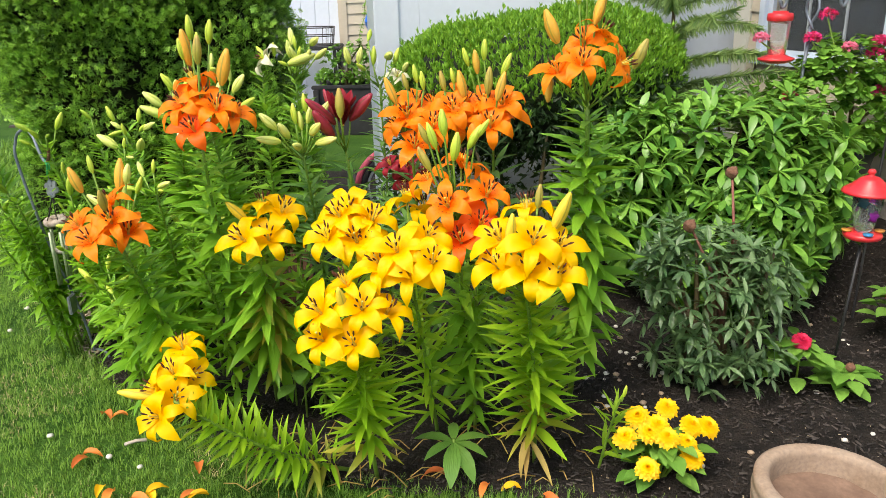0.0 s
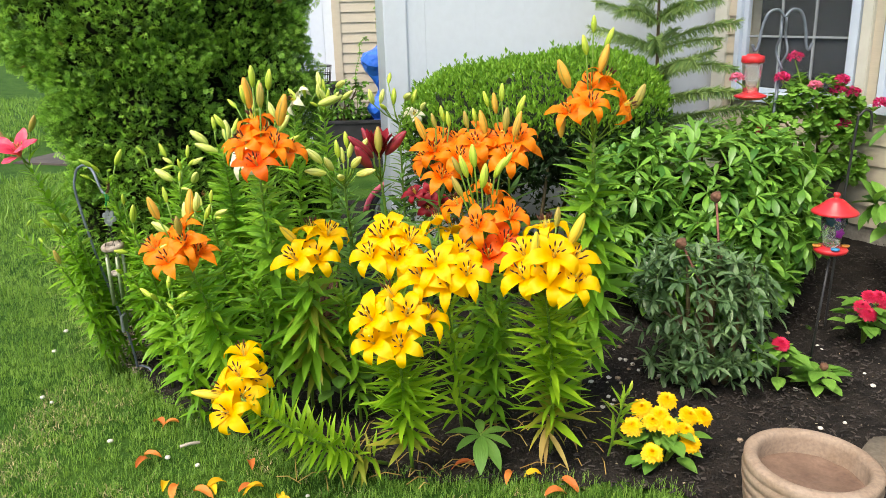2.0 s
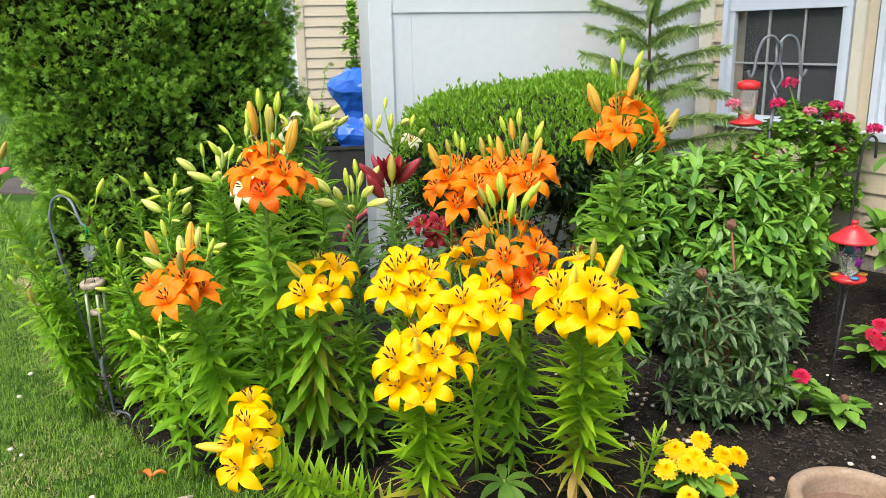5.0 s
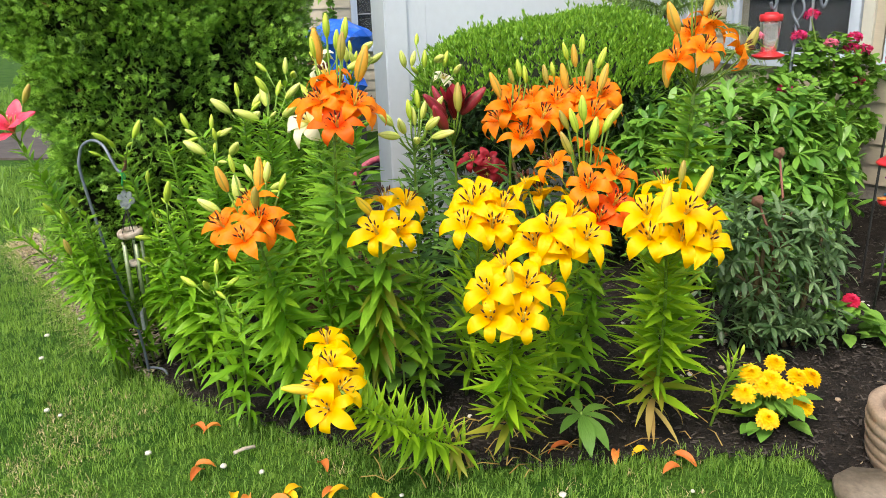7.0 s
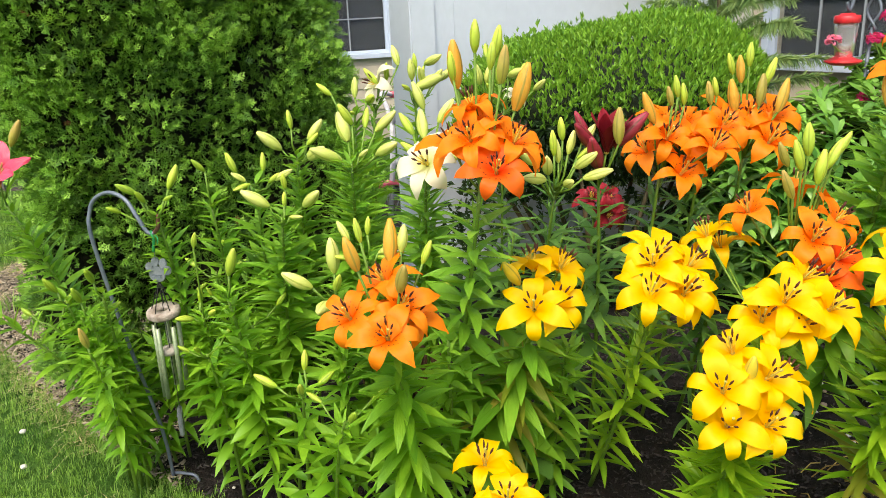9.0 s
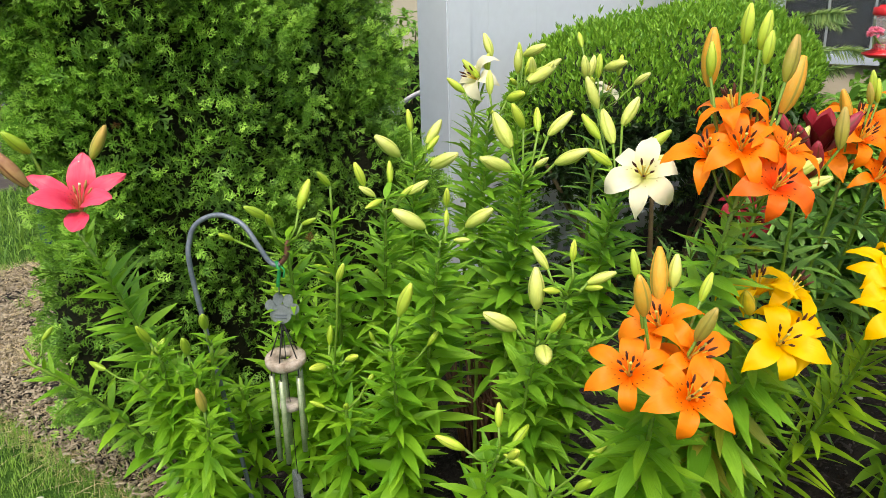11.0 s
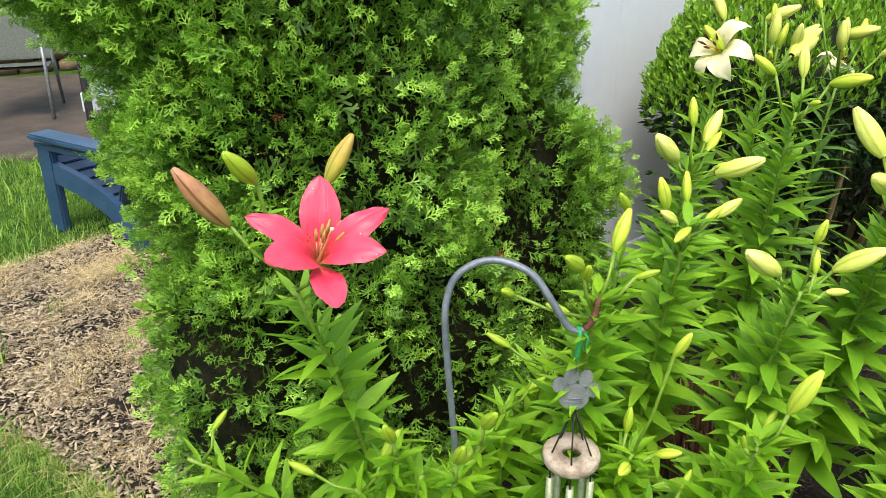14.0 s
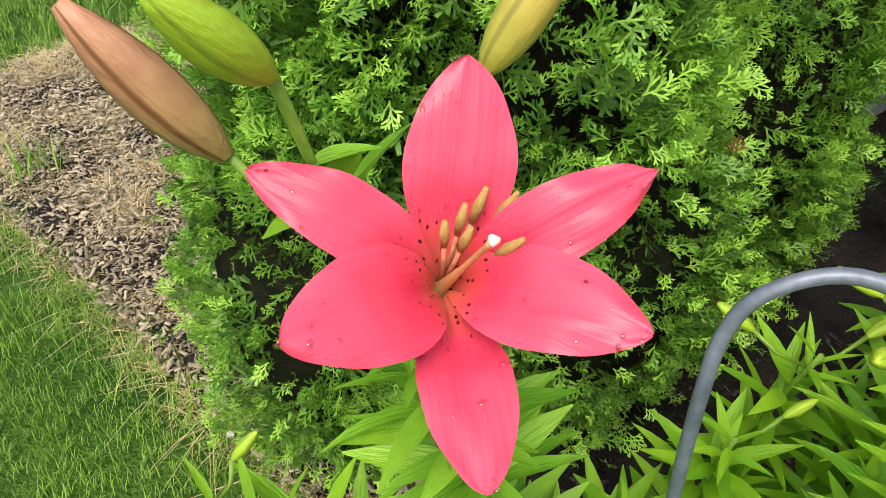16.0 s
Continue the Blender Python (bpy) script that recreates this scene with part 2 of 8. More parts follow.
TONES = {
    "bright": ((0.15, 0.34, 0.013), (0.37, 0.58, 0.03)),
    "lime": ((0.11, 0.30, 0.015), (0.28, 0.53, 0.03)),
    "mid": ((0.12, 0.31, 0.02), (0.30, 0.56, 0.045)),
    "deep": ((0.07, 0.19, 0.03), (0.18, 0.36, 0.065)),
    "dry": ((0.30, 0.18, 0.05), (0.54, 0.40, 0.12)),
    "yellowing": ((0.20, 0.26, 0.02), (0.42, 0.36, 0.05)),
}
LEAF = {
    "bright": foliage("leaf_bright", *TONES["bright"], ribs=0.3, translucent=0.36),
    "lime": foliage("leaf_lime", *TONES["lime"], ribs=0.3, translucent=0.35),
    "mid": foliage("leaf_mid", *TONES["mid"], ribs=0.3),
    "deep": foliage("leaf_deep", *TONES["deep"], ribs=0.3),
    "dry": foliage("leaf_dry", *TONES["dry"], rough=0.7, ribs=0.3, translucent=0.15),
    "yellowing": foliage("leaf_yellowing", *TONES["yellowing"], ribs=0.3),
    "dark": foliage("peony_leaf", (0.05, 0.12, 0.042), (0.17, 0.28, 0.115), rough=0.35, translucent=0.15, ribs=0.3, spec=0.6),
    "rhodo": foliage("rhododendron_leaf", (0.045, 0.16, 0.025), (0.25, 0.50, 0.07), rough=0.35, translucent=0.22, ribs=0.2, spec=0.55),
    "zinnia": foliage("zinnia_leaf", (0.08, 0.22, 0.025), (0.22, 0.42, 0.07), rough=0.5, translucent=0.2, ribs=0.3),
    "geranium": foliage("geranium_leaf", (0.08, 0.22, 0.025), (0.22, 0.44, 0.06), rough=0.55, translucent=0.25),
}
STEM = surface("stem_green", (0.13, 0.26, 0.02), (0.20, 0.34, 0.04), 30, 0.5, 0.2, 0.001)
STEM_DARK = surface("stem_brown", (0.10, 0.07, 0.035), (0.16, 0.12, 0.05), 40, 0.7, 0.4, 0.002)
PETAL = {
    "yellow": petal_stuff("petal_yellow", (0.97, 0.56, 0.003), (0.98, 0.635, 0.006), (0.95, 0.52, 0.003), None, glow=0.4),
    "orange": petal_stuff("petal_orange", (0.93, 0.20, 0.004), (0.96, 0.29, 0.014), (0.86, 0.13, 0.002), (0.14, 0.012, 0.003), 0.36, 17, glow=0.35),
    "red_orange": petal_stuff("petal_red_orange", (0.90, 0.10, 0.008), (0.93, 0.18, 0.016), (0.78, 0.05, 0.003), (0.10, 0.008, 0.003), 0.4, 13, glow=0.35),
    "white": petal_stuff("petal_white", (0.74, 0.70, 0.46), (0.78, 0.75, 0.57), (0.62, 0.66, 0.20), (0.16, 0.05, 0.02), 0.3, 13),
    "pink": petal_stuff("petal_pink", (0.62, 0.006, 0.050), (0.85, 0.098, 0.170), (0.62, 0.15, 0.09), (0.10, 0.005, 0.010), 0.42, 28, rough=0.36, glow=0.12, spec=0.32),
    "dark_red": petal_stuff("petal_dark_red", (0.20, 0.008, 0.018), (0.33, 0.016, 0.03), (0.12, 0.008, 0.01), None),
}
BUD = {
    "green": bud_stuff("bud_green", (0.34, 0.50, 0.03), (0.58, 0.66, 0.08), (0.36, 0.50, 0.05)),
    "white": bud_stuff("bud_white", (0.50, 0.58, 0.11), (0.70, 0.70, 0.24), (0.46, 0.56, 0.09)),
    "orange": bud_stuff("bud_orange", (0.72, 0.38, 0.04), (0.78, 0.34, 0.03), (0.45, 0.36, 0.06)),
    "yellow": bud_stuff("bud_yellow", (0.80, 0.55, 0.03), (0.85, 0.60, 0.03), (0.6, 0.5, 0.06)),
    "dark_red": bud_stuff("bud_dark_red", (0.27, 0.012, 0.03), (0.34, 0.018, 0.045), (0.16, 0.015, 0.02)),
    "brown": bud_stuff("bud_brown", (0.38, 0.25, 0.09), (0.46, 0.22, 0.13), (0.20, 0.07, 0.035)),
    "olive": bud_stuff("bud_olive", (0.36, 0.38, 0.05), (0.46, 0.30, 0.07), (0.30, 0.28, 0.05)),
    "lime": bud_stuff("bud_lime", (0.30, 0.44, 0.02), (0.34, 0.48, 0.03), (0.24, 0.38, 0.03)),
}
ANTHER = surface("anther_brown", (0.06, 0.014, 0.006), (0.11, 0.028, 0.01), 60, 0.8, 0.4, 0.001)
ANTHER_PALE = surface("anther_tan", (0.42, 0.24, 0.05), (0.5, 0.34, 0.12), 60, 0.8, 0.4, 0.001)
FILAMENT = surface("filament", (0.84, 0.56, 0.03), (0.86, 0.64, 0.06), 30, 0.5, 0.0)
FILAMENT_PINK = surface("filament_pink", (0.66, 0.24, 0.16), (0.72, 0.42, 0.22), 30, 0.5, 0.0)
PISTIL = surface("pistil", (0.55, 0.50, 0.08), (0.66, 0.60, 0.16), 30, 0.5, 0.0)
PISTIL_PINK = surface("pistil_pink", (0.60, 0.30, 0.12), (0.66, 0.42, 0.18), 30, 0.5, 0.0)
STIGMA = surface("stigma", (0.85, 0.72, 0.55), (0.9, 0.8, 0.66), 60, 0.6, 0.2, 0.001)
ARBOR = foliage("arborvitae_leaf", (0.085, 0.235, 0.03), (0.30, 0.56, 0.08), rough=0.45, translucent=0.33, island=True, vary=0.8)
ARBOR_NEW = foliage("arborvitae_new_growth", (0.21, 0.45, 0.05), (0.47, 0.75, 0.13), rough=0.45, translucent=0.3, island=True, vary=0.6)
# Darker copy of the spray green: shade deep in the crown as colour.
ARBOR_SHADE = foliage("arborvitae_shade_leaf", (0.045, 0.12, 0.02), (0.14, 0.28, 0.045), rough=0.55, translucent=0.25, island=True, vary=0.8)
# Near-black shell: the dark between the sprays is put into this colour.
ARBOR_CORE = surface("arborvitae_core_shade", (0.010, 0.013, 0.007), (0.022, 0.022, 0.012), 30, 0.9, 0.6, 0.02, spec=0.05)
HEDGE = foliage("hedge_leaf", (0.085, 0.235, 0.02), (0.28, 0.51, 0.05), rough=0.42, translucent=0.25, island=True)
# Near-black copy of the hedge leaf: shade under the shrub put into colour.
HEDGE_SHADE = foliage("hedge_shade_leaf", (0.012, 0.035, 0.01), (0.03, 0.075, 0.018), rough=0.5, translucent=0.1, island=True)
# Filler inside the shrubs, its near-black colour standing in for shade.
HEDGE_CORE = surface("shrub_core_shade", (0.010, 0.020, 0.007), (0.022, 0.036, 0.012), 40, 0.9, 0.6, 0.02)
PINE = foliage("pine_needle", (0.105, 0.22, 0.07), (0.36, 0.49, 0.15), rough=0.45, translucent=0.15, island=True)
GRASS = foliage("grass_blade", (0.04, 0.155, 0.018), (0.29, 0.48, 0.08), rough=0.5, translucent=0.3, island=True, patches=2.2)
STRAW = foliage("straw_blade", (0.40, 0.30, 0.14), (0.80, 0.68, 0.40), rough=0.7, translucent=0.1, island=True)
LAWN = surface("lawn_soil", (0.03, 0.09, 0.012), (0.07, 0.15, 0.022), 3, 0.9, 0.8, 0.03, fine=90, spec=0.1)
SOIL = surface("mulch_soil", (0.012, 0.010, 0.009), (0.034, 0.027, 0.023), 14, 0.9, 1.0, 0.02, fine=110, spec=0.25)
CHIP = foliage("mulch_chip", (0.011, 0.0095, 0.009), (0.072, 0.060, 0.053), rough=0.75, translucent=0.0, island=True)
CHIP_PALE = foliage("bark_chip_pale", (0.11, 0.085, 0.055), (0.50, 0.425, 0.30), rough=0.8, translucent=0.0, island=True)
PEBBLE = surface("pebble_white", (0.62, 0.58, 0.5), (0.78, 0.76, 0.72), 40, 0.6, 0.2, 0.002)
PEBBLE_TAN = surface("pebble_tan", (0.32, 0.22, 0.14), (0.48, 0.38, 0.28), 40, 0.6, 0.2, 0.002)
VINYL = surface("vinyl_white", (0.63, 0.69, 0.79), (0.67, 0.73, 0.82), 1.5, 0.35, 0.02, 0.001, fine=25, grime=0.05)
SIDING = surface("siding_cream", (0.52, 0.46, 0.36), (0.56, 0.50, 0.40), 2, 0.55, 0.1, 0.002, fine=80, stretch=(0.3, 1, 6), grime=0.12)
TRIM = surface("trim_cream", (0.58, 0.57, 0.50), (0.62, 0.61, 0.55), 3, 0.5, 0.05, 0.001, grime=0.08)
WHITE = surface("frame_white", (0.54, 0.62, 0.74), (0.58, 0.66, 0.78), 3, 0.4, 0.03, 0.001, grime=0.06)
ROOF = surface("roof_shingle", (0.09, 0.085, 0.08), (0.16, 0.15, 0.14), 14, 0.9, 0.6, 0.006)
CONCRETE = surface("concrete", (0.26, 0.24, 0.22), (0.36, 0.34, 0.31), 12, 0.85, 0.5, 0.004)
FLAGSTONE = surface("flagstone", (0.15, 0.12, 0.09), (0.26, 0.22, 0.17), 9, 0.8, 0.6, 0.006)
TERRACOTTA = surface("terracotta", (0.30, 0.21, 0.145), (0.41, 0.315, 0.24), 7, 0.75, 0.35, 0.002, fine=90)
IRON = surface("painted_iron", (0.13, 0.16, 0.21), (0.20, 0.235, 0.29), 25, 0.42, 0.3, 0.001, metallic=0.2)
IRON_BLACK = surface("black_iron", (0.012, 0.012, 0.014), (0.03, 0.03, 0.032), 30, 0.45, 0.3, 0.001)
RUST = surface("rusty_iron", (0.12, 0.05, 0.03), (0.2, 0.09, 0.05), 60, 0.8, 0.4, 0.001)
RED = surface("red_plastic", (0.62, 0.02, 0.03), (0.68, 0.035, 0.045), 6, 0.3, 0.03, 0.001)
TUBE_METAL = surface("chime_metal", (0.24, 0.31, 0.17), (0.36, 0.42, 0.27), 30, 0.35, 0.1, 0.001, metallic=0.3)
PEWTER = surface("pewter", (0.20, 0.23, 0.25), (0.30, 0.33, 0.35), 40, 0.4, 0.4, 0.002, metallic=0.5)
WOOD_PALE = surface("weathered_wood", (0.42, 0.36, 0.30), (0.58, 0.52, 0.45), 25, 0.8, 0.5, 0.002, stretch=(1, 8, 8))
WOOD_DISC = surface("bark_wood", (0.26, 0.20, 0.15), (0.52, 0.45, 0.38), 45, 0.85, 0.6, 0.003)
CORD = surface("black_cord", (0.01, 0.01, 0.01), (0.02, 0.02, 0.02), 50, 0.8, 0.0)
TWINE = surface("green_twine", (0.01, 0.30, 0.08), (0.03, 0.42, 0.14), 80, 0.7, 0.3, 0.001)
BLUE_PAINT = surface("blue_paint", (0.012, 0.045, 0.11), (0.03, 0.075, 0.16), 8, 0.32, 0.1, 0.001)
TARP = surface("blue_tarp", (0.01, 0.11, 0.62), (0.02, 0.16, 0.72), 6, 0.35, 0.6, 0.02, fine=14)
DARK_PLASTIC = surface("dark_plastic", (0.018, 0.018, 0.02), (0.035, 0.035, 0.04), 10, 0.5, 0.1, 0.001)
PINK_FLOWER = foliage("geranium_petal", (0.68, 0.012, 0.17), (0.82, 0.04, 0.28), rough=0.5, translucent=0.25, island=True)
PALE_PINK = foliage("geranium_petal_pale", (0.80, 0.16, 0.32), (0.88, 0.32, 0.48), rough=0.5, translucent=0.25, island=True)
RED_FLOWER = foliage("zinnia_petal_red", (0.55, 0.008, 0.05), (0.74, 0.03, 0.13), rough=0.5, translucent=0.2, island=True)
YELLOW_FLOWER = foliage("zinnia_petal_yellow", (0.88, 0.50, 0.003), (0.93, 0.62, 0.01), rough=0.5, translucent=0.2, island=True)
FALLEN = foliage("fallen_petal", (0.50, 0.09, 0.03), (0.86, 0.32, 0.06), rough=0.6, translucent=0.2)
FALLEN_YELLOW = foliage("fallen_petal_yellow", (0.80, 0.42, 0.01), (0.88, 0.55, 0.02), rough=0.6, translucent=0.2)


def glass(name, tint, rough=0.02, see=0.85, ior=1.35):
    m, nt, bsdf, out = nodes_of(name)
    bsdf.inputs["Base Color"].default_value = (*tint, 1)
    bsdf.inputs["Roughness"].default_value = rough
    bsdf.inputs["Transmission Weight"].default_value = see
    bsdf.inputs["IOR"].default_value = ior
    bsdf.inputs["Specular IOR Level"].default_value = 0.25
    return m


PANE = glass("window_pane", (0.75, 0.8, 0.82), 0.02, 0.97, 1.05)
BOTTLE = glass("clear_plastic", (0.92, 0.95, 0.94), 0.02, 0.97)
# Blue-black colour that stands in for the darkness of an unlit room.
PANEL_DARK = surface("unlit_room_panel", (0.006, 0.010, 0.018), (0.010, 0.015, 0.026), 3, 0.9, 0.0, spec=0.1)


# ---- the ground ----
def height(x, y):
    """The lawn and bed rise gently to the right, and the mulch is banked up against the house."""
    t = np.clip((np.asarray(x, float) + 0.4) / 1.3, 0, 1)
    off_wall = -(np.asarray(x, float) - 1.66) * 0.899 - (np.asarray(y, float) - 4.6) * 0.438
    w = np.clip((1.0 - off_wall) / 0.85, 0, 1) * np.clip((np.asarray(x, float) - 0.9) / 0.5, 0, 1)
    return 0.085 * t * t * (3 - 2 * t) * np.clip((np.asarray(y, float) - 1.25) / 0.65, 0, 1) + 0.2 * w * w * (3 - 2 * w)


BED = [(-2.62, 5.0), (-2.3, 4.45), (-1.98, 3.85), (-1.74, 3.4), (-1.53, 3.05), (-1.2, 2.62), (-0.8, 2.3), (-0.45, 2.05), (0.0, 1.945),
       (0.35, 1.85), (0.62, 1.76), (0.72, 1.45), (0.85, 1.1), (3.4, 1.0), (3.4, 5.4), (-0.6, 6.2), (-1.75, 5.9), (-2.4, 5.6)]


def inside(poly, x, y):
    hit = np.zeros(np.shape(x), bool)
    for (x0, y0), (x1, y1) in zip(poly, poly[1:] + poly[:1]):
        cross = ((y0 > y) != (y1 > y)) & (x < (x1 - x0) * (y - y0) / (y1 - y0 + 1e-12) + x0)
        hit ^= cross
    return hit


def sheet(xs, ys, z):
    verts = [(x, y, float(z(x, y))) for y in ys for x in xs]
    n = len(xs)
    faces = [(j * n + i, j * n + i + 1, (j + 1) * n + i + 1, (j + 1) * n + i) for j in range(len(ys) - 1) for i in range(n - 1)]
    return verts, faces


fine_x, fine_y = list(np.arange(-8, 8.01, 0.2)), list(np.arange(-6, 14.01, 0.2))
far = [-3000, -400, -90, -30, -15]
ground = part("ground", mesh_of("ground", *sheet(far + fine_x + [-v for v in far[::-1]], far + fine_y + [20, 35, 90, 400, 3000], lambda x, y: height(x, y) - 0.004), LAWN), None)
tagged(ground, "green mown lawn over soil running out to the distance", "lawn", kind="structure")


def bed_mesh():
    xs, ys = np.arange(-2.8, 3.5, 0.04), np.arange(0.9, 6.4, 0.04)
    verts, faces, index = [], [], {}
    gx, gy = np.meshgrid(xs, ys)
    ok = inside(BED, gx, gy)
    for j in range(len(ys)):
        for i in range(len(xs)):
            if ok[j, i]:
                x, y = xs[i] + 0.01 * noise.noise((xs[i] * 9, ys[j] * 9, 0)), ys[j] + 0.01 * noise.noise((xs[i] * 9, ys[j] * 9, 5))
                index[j, i] = len(verts)
                verts.append((x, y, float(height(x, y)) + 0.012 + 0.014 * noise.noise((x * 6, y * 6, 1)) + 0.008 * noise.noise((x * 22, y * 22, 2))))
    for j in range(len(ys) - 1):
        for i in range(len(xs) - 1):
            q = [(j, i), (j, i + 1), (j + 1, i + 1), (j + 1, i)]
            if all(k in index for k in q):
                faces.append([index[k] for k in q])
    return mesh_of("flower_bed", verts, faces, SOIL)


tagged(part("flower_bed", bed_mesh(), None), "dark brown mulched flower bed beside the lawn", "flower bed", kind="structure")

# flat edging stones under the pot
for at, sx, sy, turn in (((1.02, 1.72), 0.34, 0.24, 12), ((0.74, 1.60), 0.26, 0.2, -25), ((1.36, 1.86), 0.30, 0.26, 30), ((1.66, 2.02), 0.26, 0.22, 8), ((0.86, 1.32), 0.3, 0.2, 60)):
    bm = bmesh.new()
    ring = []
    for k in range(9):
        a = 2 * math.pi * k / 9
        r = 0.5 * (1 + 0.18 * noise.noise((math.cos(a) * 2 + at[0] * 7, math.sin(a) * 2, at[1] * 5)))
        ring.append(bm.verts.new((sx * r * math.cos(a), sy * r * math.sin(a), 0)))
    f = bm.faces.new(ring)
    ext = bmesh.ops.extrude_face_region(bm, geom=[f])
    bmesh.ops.translate(bm, vec=(0, 0, 0.045), verts=[v for v in ext["geom"] if isinstance(v, bmesh.types.BMVert)])
    bmesh.ops.bevel(bm, geom=bm.edges[:], offset=0.008, segments=2, affect="EDGES")
    ob = part("edging_stone", bm_mesh("edging_stone", bm, FLAGSTONE, True), None, pose(at[0], at[1], float(height(*at)) + 0.0, 0, 0, turn))
    tagged(ob, "flat grey-brown flagstone edging the flower bed", "stone", "stones edging the bed")


# ---- fence, house ----
def frame_on(x, y, degrees, z=0.0):
    return pose(x, y, z, 0, 0, degrees)


def put_box(name, size, at, material, parent, label="", bevel=0.004, turn=None):
    ob = part(name, bm_mesh(name, box(*size, bevel=bevel), material), parent, Matrix.Translation(at) if turn is None else pose(*at, *turn), label)
    return ob


FENCE_TURN = 16
fence = thing("fence", (-0.316, 4.107, 0.0), "white vinyl privacy fence with a deep end post", "fence", kind="structure")
fence.matrix_basis = frame_on(-0.316, 4.107, FENCE_TURN)
# Post made deeper than wide so its side face fits the camera's view.
put_box("post", (0.128, 0.19, 1.8), (0.064, 0.095, 0), VINYL, fence, bevel=0.006)
put_box("post_cap", (0.15, 0.21, 0.03), (0.064, 0.095, 1.8), VINYL, fence, bevel=0.008)
put_box("top_rail", (2.25, 0.045, 0.15), (0.128 + 1.125, 0.030, 1.612), VINYL, fence)
put_box("bottom_rail", (2.25, 0.045, 0.15), (0.128 + 1.125, 0.030, 0.05), VINYL, fence)
board = bm_mesh("board", box(0.28985, 0.022, 1.412, bevel=0.0003), VINYL)
for i in range(8):
    part("board", board, fence, Matrix.Translation((0.09 + i * 0.29, 0.026, 0.2)) if i else pose(0.1815, 0.026, 0.2) @ Matrix.Diagonal((0.362, 1, 1, 1)))

# the window wall; its own x runs along the wall from the corner, -y faces the garden
WALL_TURN = -64
wall = thing("wall_east", (1.66, 4.6, 0), "cream vinyl-sided house wall with a white window", "wall", kind="structure")
wall.matrix_basis = frame_on(1.66, 4.6, WALL_TURN)
W0, W1, SILL, HEAD = 0.20, 0.915, 1.0, 2.33
for name, x0, x1, z0, z1 in (("sheathing", 0.0, W0, 0.40, 2.9), ("sheathing", W1, 1.07, 0.40, 2.9), ("sheathing", W0, W1, 0.40, SILL), ("sheathing", W0, W1, HEAD, 2.9), ("sheathing", 1.87, 4.2, 0.40, 2.9), ("sheathing", 1.07, 1.87, 0.40, SILL), ("sheathing", 1.07, 1.87, HEAD, 2.9)):
    put_box(name, (x1 - x0, 0.14, z1 - z0), ((x0 + x1) / 2, 0.07, z0), SIDING, wall, bevel=0)
put_box("foundation", (4.2, 0.2, 0.6), (2.1, 0.10, -0.2), CONCRETE, wall, "grey concrete foundation", bevel=0.004)


def clapboard(length, lap=0.105):
    """One siding board, leaning out at its foot."""
    v = [(0, 0, 0), (length, 0, 0), (length, -0.016, 0.0), (0, -0.016, 0.0), (0, 0, lap), (length, 0, lap), (length, -0.003, lap), (0, -0.003, lap)]
    f = [(0, 1, 5, 4), (3, 7, 6, 2), (0, 3, 2, 1), (4, 5, 6, 7), (0, 4, 7, 3), (1, 2, 6, 5)]
    return mesh_of("siding_board", v, f, SIDING, False)


LAP = 0.105
full = clapboard(4.1)
side = clapboard(W0 - 0.10 - 0.045)
for i in range(24):
    z = 0.38 + i * LAP
    if z + LAP < SILL - 0.03 or z > HEAD + 0.05:
        part("siding_board", full, wall, Matrix.Translation((0.10, -0.001, z)))
    else:
        part("siding_board", side, wall, Matrix.Translation((0.10, -0.001, z)))
put_box("corner_trim", (0.10, 0.03, 2.6), (0.05, -0.012, 0.38), TRIM, wall, bevel=0.004)
put_box("mullion_trim", (0.06, 0.03, 1.42), (W1 + 0.075, -0.008, SILL - 0.02), TRIM, wall)
put_box("soffit", (4.6, 0.9, 0.06), (2.1, -0.25, 2.9), WHITE, wall, "white roof soffit over the wall")


MUNTIN = surface("muntin_grey", (0.30, 0.33, 0.36), (0.36, 0.39, 0.42), 4, 0.5, 0.0, grime=0.1)


